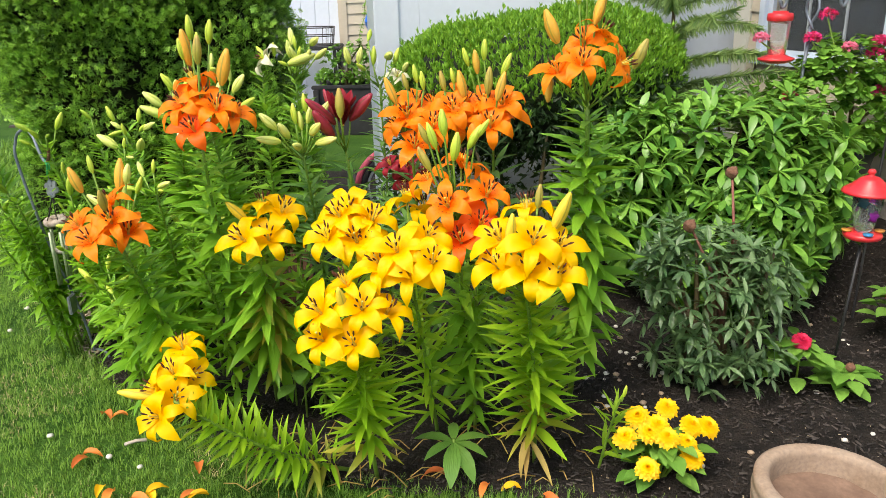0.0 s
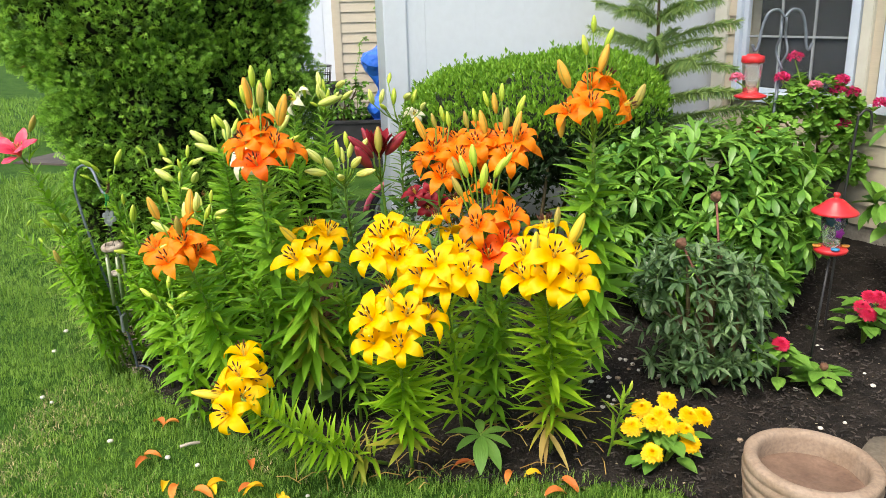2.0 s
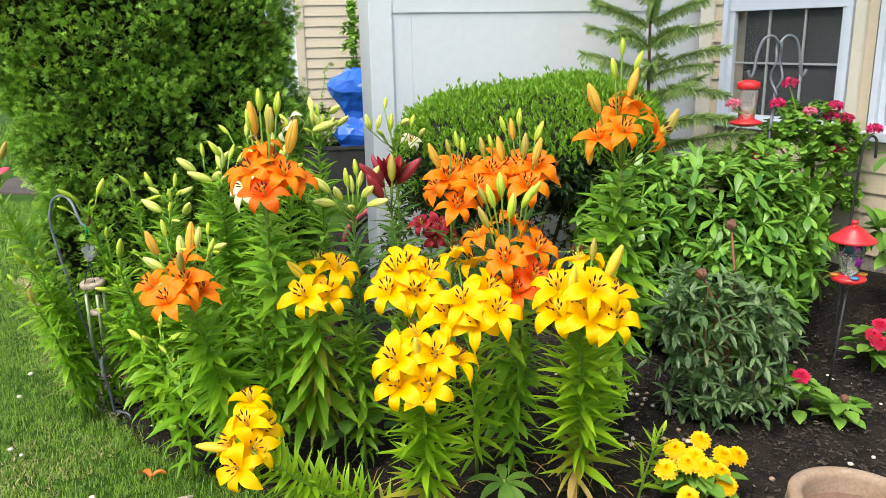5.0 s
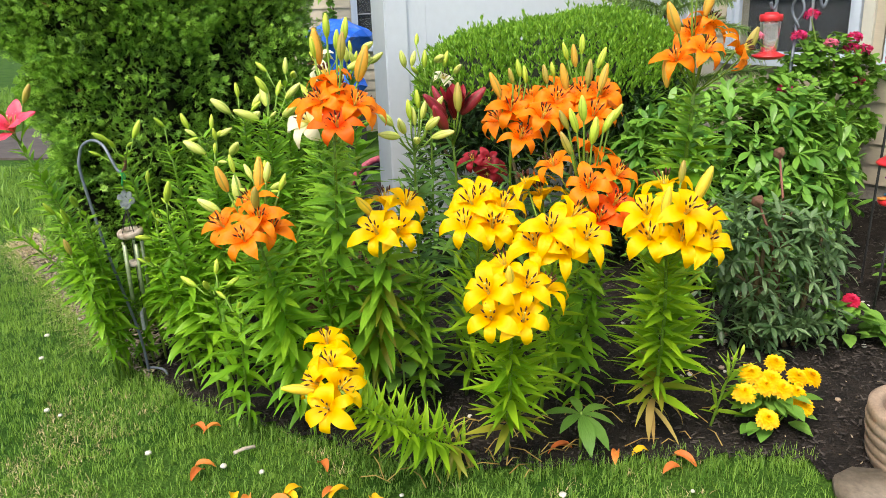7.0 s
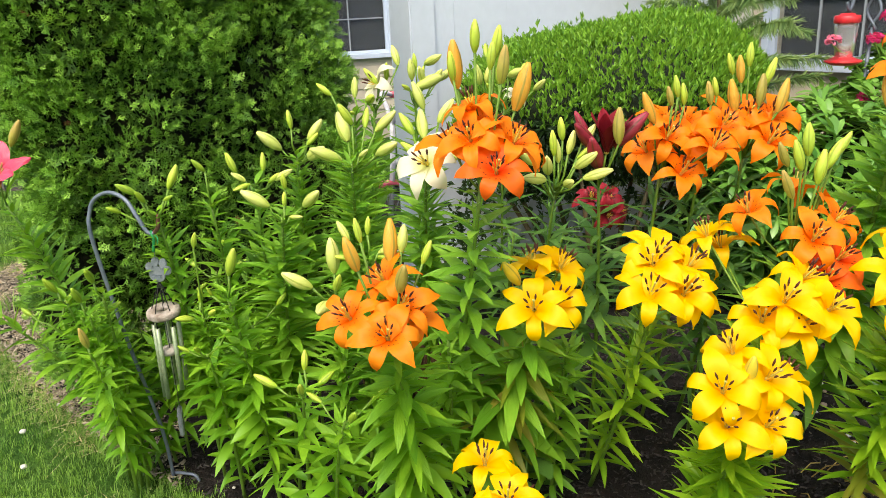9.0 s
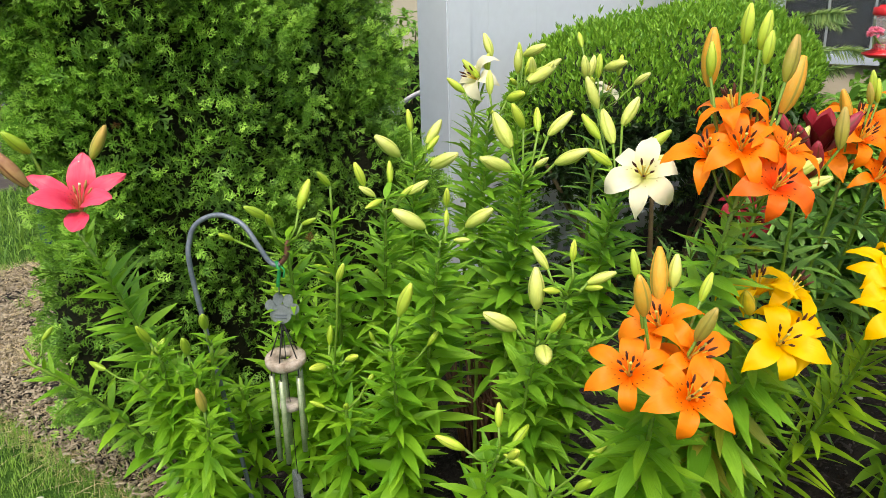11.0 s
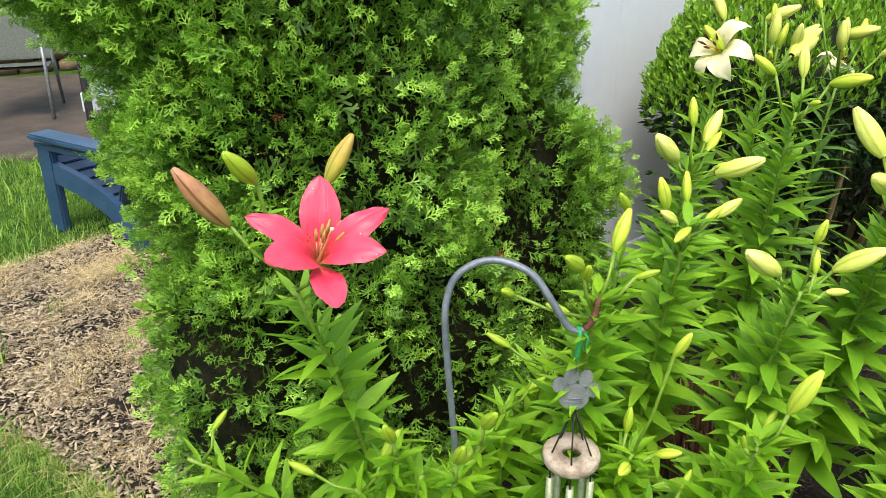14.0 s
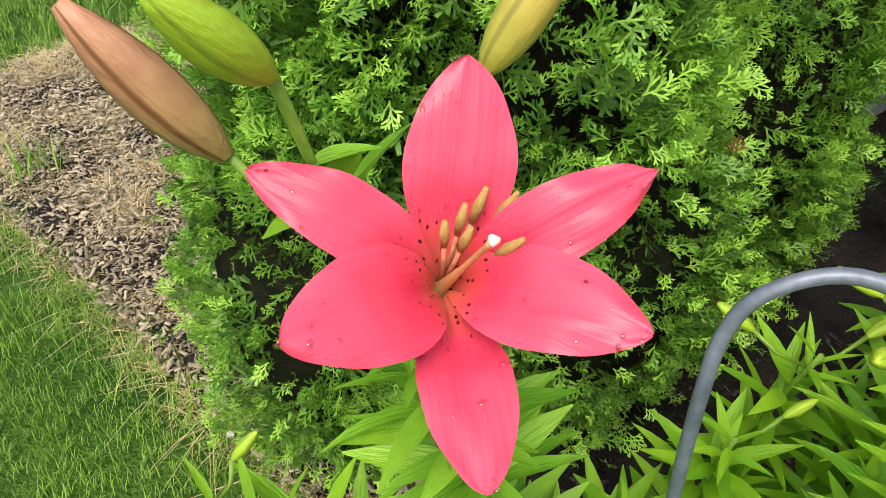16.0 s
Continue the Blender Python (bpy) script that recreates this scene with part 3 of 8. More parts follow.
def window(x0, x1, z0, z1, parent, name, columns=3):
    w = part(name, bm_mesh("window_frame", box(x1 - x0 + 0.09, 0.03, 0.055, bevel=0.003), WHITE), None, parent.matrix_basis @ Matrix.Translation(((x0 + x1) / 2, -0.012, z1)))
    tagged(w, "white-framed double-hung window with a grid of panes", "window", kind="structure")

    def bar(n, x, z, sx, sz, y=-0.012, d=0.03, mat=WHITE):
        put_box(n, (sx, d, sz), (x - (x0 + x1) / 2, y + 0.012, z - z1), mat, w, bevel=0.002)
    bar("jamb", x0 - 0.0175, z0 - 0.04, 0.035, z1 - z0 + 0.04)
    bar("jamb", x1 + 0.0175, z0 - 0.04, 0.035, z1 - z0 + 0.04)
    bar("sill", (x0 + x1) / 2, z0 - 0.045, x1 - x0 + 0.12, 0.045, -0.02, 0.06)
    mid = z0 + (z1 - z0) * 0.465
    bar("meeting_rail", (x0 + x1) / 2, mid - 0.02, x1 - x0, 0.06, 0.005)
    for k, (a, b) in enumerate(((z0, mid - 0.02), (mid + 0.04, z1))):
        bar("sash_stile", x0 + 0.016, a, 0.032, b - a, 0.012)
        bar("sash_stile", x1 - 0.016, a, 0.032, b - a, 0.012)
        bar("sash_rail", (x0 + x1) / 2, a, x1 - x0 - 0.064, 0.03, 0.012)
        for c in range(1, columns):
            bar("muntin", x0 + 0.032 + (x1 - x0 - 0.064) * c / columns, a + 0.03, 0.011, b - a - 0.03, 0.02, 0.014, MUNTIN)
        bar("muntin", (x0 + x1) / 2, (a + b) / 2 + 0.01, x1 - x0 - 0.064, 0.011, 0.0205, 0.012, MUNTIN)
        g = put_box("pane", (x1 - x0 - 0.064, 0.004, b - a - 0.03), (0, 0.045, a + 0.03 - z1), PANE, w, bevel=0)
        g.visible_shadow = False
    # Flat panel added behind the panes, its colour painting the unlit interior.
    put_box("dark_interior", (x1 - x0 + 0.02, 0.01, z1 - z0), (0, 0.16, z0 - z1), PANEL_DARK, w, "near-black panel standing in for the unlit room", bevel=0)
    return w


window(W0, W1, SILL, HEAD, wall, "window_1")
window(1.125, 1.865, SILL, HEAD, wall, "window_2")

# the rest of the house behind the window wall
put_box("side_wall", (0.14, 3.2, 2.55), (0.09, 1.76, 0.38), SIDING, wall, bevel=0)
put_box("side_wall", (0.14, 3.2, 2.55), (4.11, 1.76, 0.38), SIDING, wall, bevel=0)
put_box("rear_wall", (4.2, 0.14, 2.55), (2.1, 3.44, 0.38), SIDING, wall, bevel=0)
put_box("roof", (4.3, 3.62, 0.12), (2.1, 1.76, 2.935), ROOF, wall, "grey shingled roof", bevel=0.01)

# the farther house wall seen past the fence post
back = thing("wall_north", (-1.05, 8.5, 0), "cream vinyl-sided house wall behind the fence", "wall", kind="structure")
back.matrix_basis = frame_on(-1.05, 8.5, 3)
for x0, x1, z0, z1 in ((0, 0.84, 0, 3.0), (1.61, 4.6, 0, 3.0), (0.84, 1.61, 0, 0.9), (0.84, 1.61, 2.3, 3.0)):
    put_box("sheathing", (x1 - x0, 0.14, z1 - z0), ((x0 + x1) / 2, 0.07, z0), SIDING, back, bevel=0)
long_board, short_board = clapboard(4.5), clapboard(0.70)
for i in range(26):
    z = 0.25 + i * LAP
    part("siding_board", long_board if (z + LAP < 0.86 or z > 2.33) else short_board, back, Matrix.Translation((0.09, -0.001, z)))
put_box("corner_trim", (0.06, 0.03, 2.9), (0.06, -0.012, 0.1), SIDING, back)
window(0.84, 1.61, 0.9, 2.3, back, "window_3", 2)
gate = thing("gate", (-1.62, 8.62, 0), "white vinyl gate panel beside the house", "gate", kind="structure")
put_box("gate_frame", (0.58, 0.05, 0.14), (0.29, 0, 1.72), VINYL, gate)
put_box("gate_rail", (0.58, 0.05, 0.14), (0.29, 0, 0.1), VINYL, gate)
gboard = bm_mesh("gate_board", box(0.143, 0.022, 1.48, bevel=0.003), VINYL)
for i in range(4):
    part("gate_board", gboard, gate, Matrix.Translation((0.1 + i * 0.145, 0, 0.24)))

# ---- things behind the fence ----
def tarp_heap():
    """A crumpled blue tarp of flat creased facets; its outline and waist are shaped to fit the camera's view."""
    r = random.Random(12)
    verts, faces = [], []
    rings, sides = 15, 17
    for i in range(rings + 1):
        z = 0.78 * (1 - i / rings)
        waist = 0.19 + 0.11 * math.exp(-((z - 0.62) / 0.12) ** 2) + 0.06 * math.exp(-((z - 0.16) / 0.07) ** 2) - 0.06 * math.exp(-((z - 0.32) / 0.09) ** 2) - 0.12 * max(0.0, (z - 0.66) / 0.12)
        for k in range(sides):
            a = 2 * math.pi * (k + 0.5 * (i % 2)) / sides + r.uniform(-0.12, 0.12)
            w = waist * (1 + 0.14 * abs(math.cos(2.5 * a + 0.6)) ** 3) * r.uniform(0.93, 1.08)
            verts.append((w * math.cos(a), 0.75 * w * math.sin(a), z + (r.uniform(-0.018, 0.018) if i < rings else 0.0)))
        if i:
            for k in range(sides):
                p, q = (i - 1) * sides + k, (i - 1) * sides + (k + 1) % sides
                if i % 2:
                    faces += [(p, p + sides, q), (q, p + sides, q + sides)]
                else:
                    faces += [(p, p + sides, q + sides), (p, q + sides, q)]
    faces.append(tuple(range(sides)))
    return mesh_of("tarp", verts, faces, TARP, False)


planter = thing("planter_box", (-0.72, 7.86, 0), "long black raised planter box by the house wall", "planter")
for y in (-0.2, 0.2):
    put_box("side_panel", (0.98, 0.03, 0.44), (0, y, 0), DARK_PLASTIC, planter, bevel=0.004)
    put_box("rim", (1.04, 0.06, 0.035), (0, y, 0.44), DARK_PLASTIC, planter, bevel=0.008)
for x in (-0.475, 0.475):
    put_box("end_panel", (0.03, 0.366, 0.44), (x, 0, 0), DARK_PLASTIC, planter, bevel=0.004)
    put_box("corner_post", (0.05, 0.05, 0.44), (x, -0.235, 0), DARK_PLASTIC, planter, bevel=0.006)
put_box("potting_soil", (0.91, 0.36, 0.40), (0, 0, 0.002), SOIL, planter, "dark potting soil", bevel=0)
tarp = part("tarp_cover", tarp_heap(), None, pose(-0.43, 7.95, 0.42, 0, 0, 10))
tagged(tarp, "crumpled bright blue tarpaulin standing in the planter", "tarp")

table = thing("patio_table", (-1.33, 8.28, 0), "low black outdoor table beside the white gate", "table")
put_box("tabletop", (0.64, 0.42, 0.035), (0, 0, 0.765), DARK_PLASTIC, table, bevel=0.01)
for x in (-0.27, 0.27):
    for y in (-0.17, 0.17):
        put_box("leg", (0.035, 0.035, 0.765), (x, y, 0), DARK_PLASTIC, table)
basket = thing("wire_basket", (-1.27, 8.26, 0.80), "small black wire basket on the table", "basket")
for z, s in ((0.0, 0.9), (0.09, 0.97), (0.17, 1.0)):
    v, f = tube([(0.20 * s * math.copysign(abs(math.cos(a)) ** 0.4, math.cos(a)), 0.13 * s * math.copysign(abs(math.sin(a)) ** 0.4, math.sin(a)), z + 0.006) for a in np.linspace(0, 2 * math.pi, 41)], 0.006, 6, False)
    part("hoop", mesh_of("hoop", v, f, IRON_BLACK), basket)
for k in range(16):
    a = 2 * math.pi * (k + 0.5) / 16
    cx, cy = math.copysign(abs(math.cos(a)) ** 0.4, math.cos(a)), math.copysign(abs(math.sin(a)) ** 0.4, math.sin(a))
    v, f = tube([(0.18 * cx, 0.117 * cy, 0.004), (0.20 * cx, 0.13 * cy, 0.175)], 0.0035, 5)
    part("wire", mesh_of("wire", v, f, IRON_BLACK), basket)

# child's bicycle leaning behind the fence
bike = thing("bicycle", (0.06, 4.98, 0.0), "white and pink child's bicycle leaning behind the fence", "bicycle")
bike.matrix_basis = pose(0.06, 4.98, 0, 0, 4, 196)
BIKE_WHITE = surface("bicycle_white", (0.72, 0.70, 0.72), (0.8, 0.78, 0.8), 6, 0.35, 0.0)
BIKE_PINK = surface("bicycle_pink", (0.70, 0.08, 0.14), (0.78, 0.14, 0.2), 6, 0.4, 0.05, 0.001)
for x in (-0.36, 0.36):
    v, f = tube([(x + 0.2 * math.cos(a), 0, 0.225 + 0.2 * math.sin(a)) for a in np.linspace(0, 2 * math.pi, 33)], 0.022, 8, False)
    wheel = part("wheel", mesh_of("wheel", v, f, DARK_PLASTIC), bike)
    v, f = tube([(x + 0.17 * math.cos(a), 0, 0.225 + 0.17 * math.sin(a)) for a in np.linspace(0, 2 * math.pi, 33)], 0.009, 6, False)
    part("rim", mesh_of("rim", v, f, BIKE_WHITE), wheel)
    for k in range(12):
        a = math.pi * k / 6
        v, f = tube([(x, 0, 0.225), (x + 0.17 * math.cos(a), 0, 0.225 + 0.17 * math.sin(a))], 0.0022, 4)
        part("spoke", mesh_of("spoke", v, f, PEWTER), wheel)
for pts, r in ((((0.36, 0, 0.225), (0.30, 0, 0.55), (0.27, 0, 0.78)), 0.016), (((0.29, 0, 0.58), (0.0, 0, 0.42), (-0.06, 0, 0.28)), 0.019), (((-0.06, 0, 0.28), (-0.13, 0, 0.62)), 0.016),
               (((-0.06, 0, 0.28), (-0.36, 0, 0.225)), 0.012), (((-0.12, 0, 0.5), (-0.36, 0, 0.225)), 0.01)):
    part("frame_tube", mesh_of("frame_tube", *tube(pts, r), BIKE_WHITE), bike)
part("handlebar", mesh_of("handlebar", *tube(smooth_path([(0.14, -0.22, 0.9), (0.22, -0.18, 0.92), (0.26, -0.06, 0.86), (0.27, 0, 0.78), (0.26, 0.06, 0.86), (0.22, 0.18, 0.92), (0.14, 0.22, 0.9)]), 0.012), BIKE_WHITE), bike)
for y in (-0.24, 0.24):
    part("grip", mesh_of("grip", *tube([(0.03, y, 0.87), (0.14, y * 0.93, 0.9)], 0.019, 10), BIKE_PINK), bike, None, "pink rubber grip")
part("saddle", mesh_of("saddle", *tube(smooth_path([(-0.26, 0, 0.65), (-0.18, 0, 0.665), (-0.05, 0, 0.645), (0.0, 0, 0.64)]), [0.05] * 6 + [0.06] * 6 + [0.03] * 7, 12), BIKE_PINK), bike, None, "pink padded saddle")
part("fender", mesh_of("fender", *tube([(0.36 + 0.235 * math.cos(a), 0, 0.225 + 0.235 * math.sin(a)) for a in np.linspace(0.2, 2.6, 14)], 0.02, 6), BIKE_PINK), bike)

# ---- the far corner: bench, patio, chairs, planted bank ----
patio = part("patio", bm_mesh("patio", box(3.6, 3.4, 0.05, 0.01), surface("patio_paving", (0.06, 0.046, 0.038), (0.10, 0.08, 0.066), 5, 0.75, 0.4, 0.004)), None, pose(-2.45, 9.6, -0.035, 0, 0, -18))
tagged(patio, "dark brown paved patio beyond the lawn", "patio", kind="structure")
bench = thing("garden_chair", (-1.95, 6.15, 0), "dark blue painted slatted wooden garden chair on the lawn", "chair")
bench.matrix_basis = pose(-1.95, 6.15, -0.004, 0, 0, -61.7)
for y in (0.0, 0.56):
    put_box("front_leg", (0.115, 0.04, 0.44), (0.0, y, 0.0), BLUE_PAINT, bench, bevel=0.008)
    put_box("arm", (0.60, 0.12, 0.028), (0.25, y, 0.475), BLUE_PAINT, bench, bevel=0.008)
    put_box("arm_support", (0.52, 0.06, 0.03), (0.20, y, 0.425), BLUE_PAINT, bench, bevel=0.006)
    arc = smooth_path([(0.05, y, 0.31), (0.28, y, 0.27), (0.48, y, 0.20), (0.60, y, 0.10), (0.655, y, 0.0)], 5)
    v, f = [], []
    for i, q in enumerate(arc):
        d = (arc[min(i + 1, len(arc) - 1)] - arc[max(i - 1, 0)]).normalized()
        for o, s in ((0.05, -0.017), (0.05, 0.017), (-0.05, 0.017), (-0.05, -0.017)):
            v.append((q.x + d.z * -o, q.y + s, max(q.z + d.x * o, 0.0)))
        if i:
            k = 4 * i
            f += [(k - 4 + j, k - 4 + (j + 1) % 4, k + (j + 1) % 4, k + j) for j in range(4)]
    f += [(3, 2, 1, 0), tuple(len(v) - 4 + j for j in range(4))]
    part("side_rail", mesh_of("side_rail", v, f, BLUE_PAINT, False), bench)
for i in range(6):
    put_box("seat_slat", (0.072, 0.58, 0.02), (0.02 + i * 0.082, 0.28, 0.345 - i * 0.028), BLUE_PAINT, bench, bevel=0.004, turn=(0, 19, 0))
for i in range(5):
    put_box("back_slat", (0.02, 0.10, 0.66), (0.50, 0.06 + i * 0.11, 0.22), BLUE_PAINT, bench, bevel=0.006, turn=(0, 22, 0))
put_box("front_apron", (0.024, 0.54, 0.09), (-0.03, 0.28, 0.30), BLUE_PAINT, bench, bevel=0.004)

MESH_FABRIC = surface("sling_fabric", (0.07, 0.09, 0.08), (0.11, 0.13, 0.115), 60, 0.7, 0.3, 0.002)


def sling_chair(x, y, turn):
    c = thing("patio_chair", (x, y, 0), "grey metal patio chair with a mesh sling seat", "chair", "chairs on the patio")
    c.matrix_basis = pose(x, y, 0.02, 0, 0, turn)
    for s in (-0.28, 0.28):
        part("front_leg", mesh_of("front_leg", *tube([(0.30, s, 0), (0.26, s, 0.36), (0.24, s, 0.62)], 0.014), PEWTER), c)
        part("back_leg", mesh_of("back_leg", *tube([(-0.36, s, 0), (-0.22, s, 0.4), (-0.42, s, 1.02)], 0.014), PEWTER), c)
        part("armrest", mesh_of("armrest", *tube(smooth_path([(0.28, s, 0.62), (0.0, s, 0.64), (-0.3, s, 0.62)]), 0.018), PEWTER), c)
    for name, pts in (("seat_sling", [(0.26, 0.40), (0.05, 0.36), (-0.22, 0.36)]), ("back_sling", [(-0.24, 0.40), (-0.32, 0.7), (-0.43, 1.04)])):
        v, f = [], []
        for k, (a, z) in enumerate(pts):
            for s in (-0.27, 0.27):
                for d in (0, 0.012):
                    v.append((a, s, z + d))
        for k in range(len(pts) - 1):
            i = k * 4
            f += [(i, i + 2, i + 6, i + 4), (i + 1, i + 5, i + 7, i + 3), (i, i + 4, i + 5, i + 1), (i + 2, i + 3, i + 7, i + 6)]
        part(name, mesh_of(name, v, f, MESH_FABRIC, False), c)
    return c


sling_chair(-2.75, 8.35, -75)
sling_chair(-2.05, 9.2, -100)
bank = thing("garden_wall", (-3.0, 11.6, 0), "low brown stone wall with planting behind the patio", "wall", kind="structure")
STONE = surface("garden_stone", (0.09, 0.06, 0.038), (0.17, 0.12, 0.075), 7, 0.85, 0.6, 0.01)
stone_mesh = bm_mesh("stone", box(0.36, 0.26, 0.14, 0.02), STONE, True)
for row in range(3):
    for i in range(12):
        part("stone", stone_mesh, bank, pose(-0.75 + i * 0.385 + (row % 2) * 0.19, random.uniform(-0.03, 0.03), row * 0.145 - 0.02, 0, 0, random.uniform(-4, 4)))


# ---- foliage pieces ----
def ribbon(points, widths, lift=0.0):
    """A strip of quads along points in the xy plane."""
    v, f = [], []
    for i, p in enumerate(points):
        a, b = points[max(i - 1, 0)], points[min(i + 1, len(points) - 1)]
        dx, dy = b[0] - a[0], b[1] - a[1]
        l = math.hypot(dx, dy) or 1
        nx, ny = -dy / l, dx / l
        v += [(p[0] + nx * widths[i], p[1] + ny * widths[i], p[2]), (p[0] - nx * widths[i], p[1] - ny * widths[i], p[2])]
        if i:
            k = 2 * i
            f.append((k - 2, k - 1, k + 1, k))
    return v, f


def gather(pieces):
    v, f = [], []
    for a, b in pieces:
        f += [tuple(i + len(v) for i in q) for q in b]
        v += list(a)
    return v, f


def cedar_spray(seed):
    """A flat fan of stubby scale-leaved twigs, one unit long."""
    r = random.Random(seed)
    out = [ribbon([(0, 0, 0), (0.5, 0.01, 0.02), (1, 0, -0.05)], [0.022, 0.032, 0.018])]
    for k in range(6):
        s = 0.10 + 0.135 * k
        side_ = 1 if k % 2 else -1
        l = (0.54 - 0.055 * k) * r.uniform(0.8, 1.2)
        a = side_ * r.uniform(0.5, 0.85)
        z = r.uniform(-0.14, 0.14)
        tip = (s + l * math.cos(a), l * math.sin(a), z - 0.05)
        out.append(ribbon([(s, 0, 0.01), tip], [0.034, 0.024]))
        for sg, u in ((1, 0.38), (-1, 0.60)):
            b = a + sg * r.uniform(0.4, 0.75)
            l2 = l * r.uniform(0.38, 0.58)
            p = (s + u * l * math.cos(a), u * l * math.sin(a), z * u)
            out.append(ribbon([p, (p[0] + l2 * math.cos(b), p[1] + l2 * math.sin(b), p[2] + r.uniform(-0.08, 0.08))], [0.042, 0.030]))
    return gather(out)


def simple_leaf(width=0.16, segs=3, fold=0.25, droop=0.3):
    v, f = [], []
    for i in range(segs + 1):
        s = i / segs
        w = width * math.sin(math.pi * min(0.97, s * 0.86 + 0.1)) * (1 if i < segs else 0.25)
        z = -droop * s * s
        v += [(s, w, z + fold * w), (s, 0, z), (s, -w, z + fold * w)]
        if i:
            k = 3 * i
            f += [(k - 3, k - 2, k + 1, k), (k - 2, k - 1, k + 2, k + 1)]
    return v, f


def on_lobes(lobes, n, seed, inside_of=0.93):
    """Points on the union of ellipsoid lobes (centre, radii), with their outward directions."""
    r = np.random.default_rng(seed)
    areas = np.array([(a * b * c) ** (2 / 3) for _, (a, b, c) in lobes])
    pts, nrm = [], []
    for (c, rad), share in zip(lobes, areas / areas.sum()):
        d = r.normal(size=(int(n * share), 3))
        d /= np.linalg.norm(d, axis=1, keepdims=True)
        p = np.array(c) + d * np.array(rad)
        keep = np.ones(len(p), bool)
        for c2, rad2 in lobes:
            if c2 is not c:
                keep &= (((p - c2) / rad2) ** 2).sum(1) > inside_of ** 2
        nn = d / np.array(rad)
        pts.append(p[keep]), nrm.append((nn / np.linalg.norm(nn, axis=1, keepdims=True))[keep])
    return np.concatenate(pts), np.concatenate(nrm)


def core_mesh(name, lobes, shrink, material):
    pieces = []
    bm = bmesh.new()
    for c, rad in lobes:
        got = bmesh.ops.create_icosphere(bm, subdivisions=3, radius=1)
        for v in got["verts"]:
            k = shrink * (1 + 0.10 * noise.noise(v.co * 3.0))
            v.co = Vector(c) + Vector((v.co.x * rad[0] * k, v.co.y * rad[1] * k, v.co.z * rad[2] * k))
    return bm_mesh(name, bm, material, True)


# ---- arborvitae ----
def arborvitae():
    lobes = [((-1.44, 3.62, 1.05), (0.41, 0.44, 1.05)), ((-1.49, 3.60, 1.60), (0.45, 0.45, 0.95)), ((-1.04, 3.86, 0.95), (0.40, 0.42, 0.98)), ((-1.09, 3.88, 1.6), (0.40, 0.42, 0.95)),
             ((-1.35, 3.78, 2.2), (0.44, 0.38, 0.72)), ((-0.80, 3.72, 0.45), (0.24, 0.26, 0.42)), ((-1.68, 3.50, 0.48), (0.20, 0.24, 0.42)), ((-1.68, 3.57, 1.74), (0.43, 0.42, 0.64)), ((-1.25, 3.4, 0.5), (0.24, 0.2, 0.4)),
             ((-1.56, 3.56, 1.08), (0.26, 0.36, 0.62)), ((-1.23, 3.80, 1.5), (0.32, 0.32, 1.1)), ((-0.92, 3.62, 0.6), (0.26, 0.24, 0.62)), ((-0.82, 3.66, 0.60), (0.25, 0.26, 0.45))]
    lobes = [(np.array(c), np.array(r)) for c, r in lobes]
    tree = thing("arborvitae", (-1.3, 3.75, 0), "dense dark green arborvitae with flat scaly sprays", "tree")
    part("trunk", mesh_of("trunk", *tube([(-1.3, 3.75, -0.02), (-1.31, 3.74, 0.6), (-1.28, 3.76, 2.6)], [0.07, 0.06, 0.02], 10), STEM_DARK), tree, base=(-1.3, 3.75, 0))
    # Solid filler behind the sprays, coloured as shade, closing the view through.
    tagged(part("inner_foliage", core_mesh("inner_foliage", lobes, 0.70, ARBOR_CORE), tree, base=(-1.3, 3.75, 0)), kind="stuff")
    r = np.random.default_rng(5)
    kinds = [cedar_spray(k) for k in range(4)]

    def sprays(name, count, seed, material, depth, spread, sizes, share, label):
        p, n = on_lobes(lobes, count, seed)
        front = (p[:, 2] > 0.02) & (n[:, 1] < 0.4) & (p[:, 2] < 2.0)
        p, n = p[front], n[front]
        lump = np.array([noise.noise(Vector(q) * 5.5) + 0.45 * noise.noise(Vector(q) * 15) for q in p])
        # Denser with height; the extra pale tips also brighten the shaded upper crown.
        keep = r.random(len(p)) < share(lump + 0.22 * (p[:, 2] - 0.8))
        p, n, lump = p[keep], n[keep], lump[keep]
        p = p + n * (0.085 * lump + depth + r.uniform(-spread, spread, len(p)))[:, None]
        fwd = n * 0.9 + r.normal(size=n.shape) * 0.5 + np.array([0, 0, 0.45])
        ms = frames_at(p, fwd, r.uniform(0, 6.28, len(p)), r.uniform(*sizes, len(p)))
        pick = r.integers(0, 4, len(p))
        me = big_mesh(name, [(*kinds[k], ms[pick == k]) for k in range(4)], material)
        tagged(part(name, me, tree, base=(-1.3, 3.75, 0), label=label), kind="stuff")
        return p, ms

    p, n = on_lobes(lobes, 26000, 8)
    rest = (p[:, 2] > 1.97) | ((n[:, 1] > 0.36) & (p[:, 2] > 0.05))
    p, n = p[rest] - n[rest] * 0.03, n[rest]
    ms = frames_at(p, n * 0.8 + r.normal(size=n.shape) * 0.5 + np.array([0, 0, 0.5]), r.uniform(0, 6.28, len(p)), r.uniform(0.04, 0.07, len(p)))
    tagged(part("upper_foliage", big_mesh("upper_foliage", [(*simple_leaf(0.2, 2, 0.3, 0.2), ms)], ARBOR), tree, base=(-1.3, 3.75, 0)), kind="stuff")
    # Inner layer whose dark colour paints the shaded gaps and hides the core.
    sprays("old_foliage", 27000, 4, ARBOR_SHADE, -0.115, 0.05, (0.058, 0.088), lambda l: np.ones(len(l)), "sprays deep in the crown coloured dark as shade")
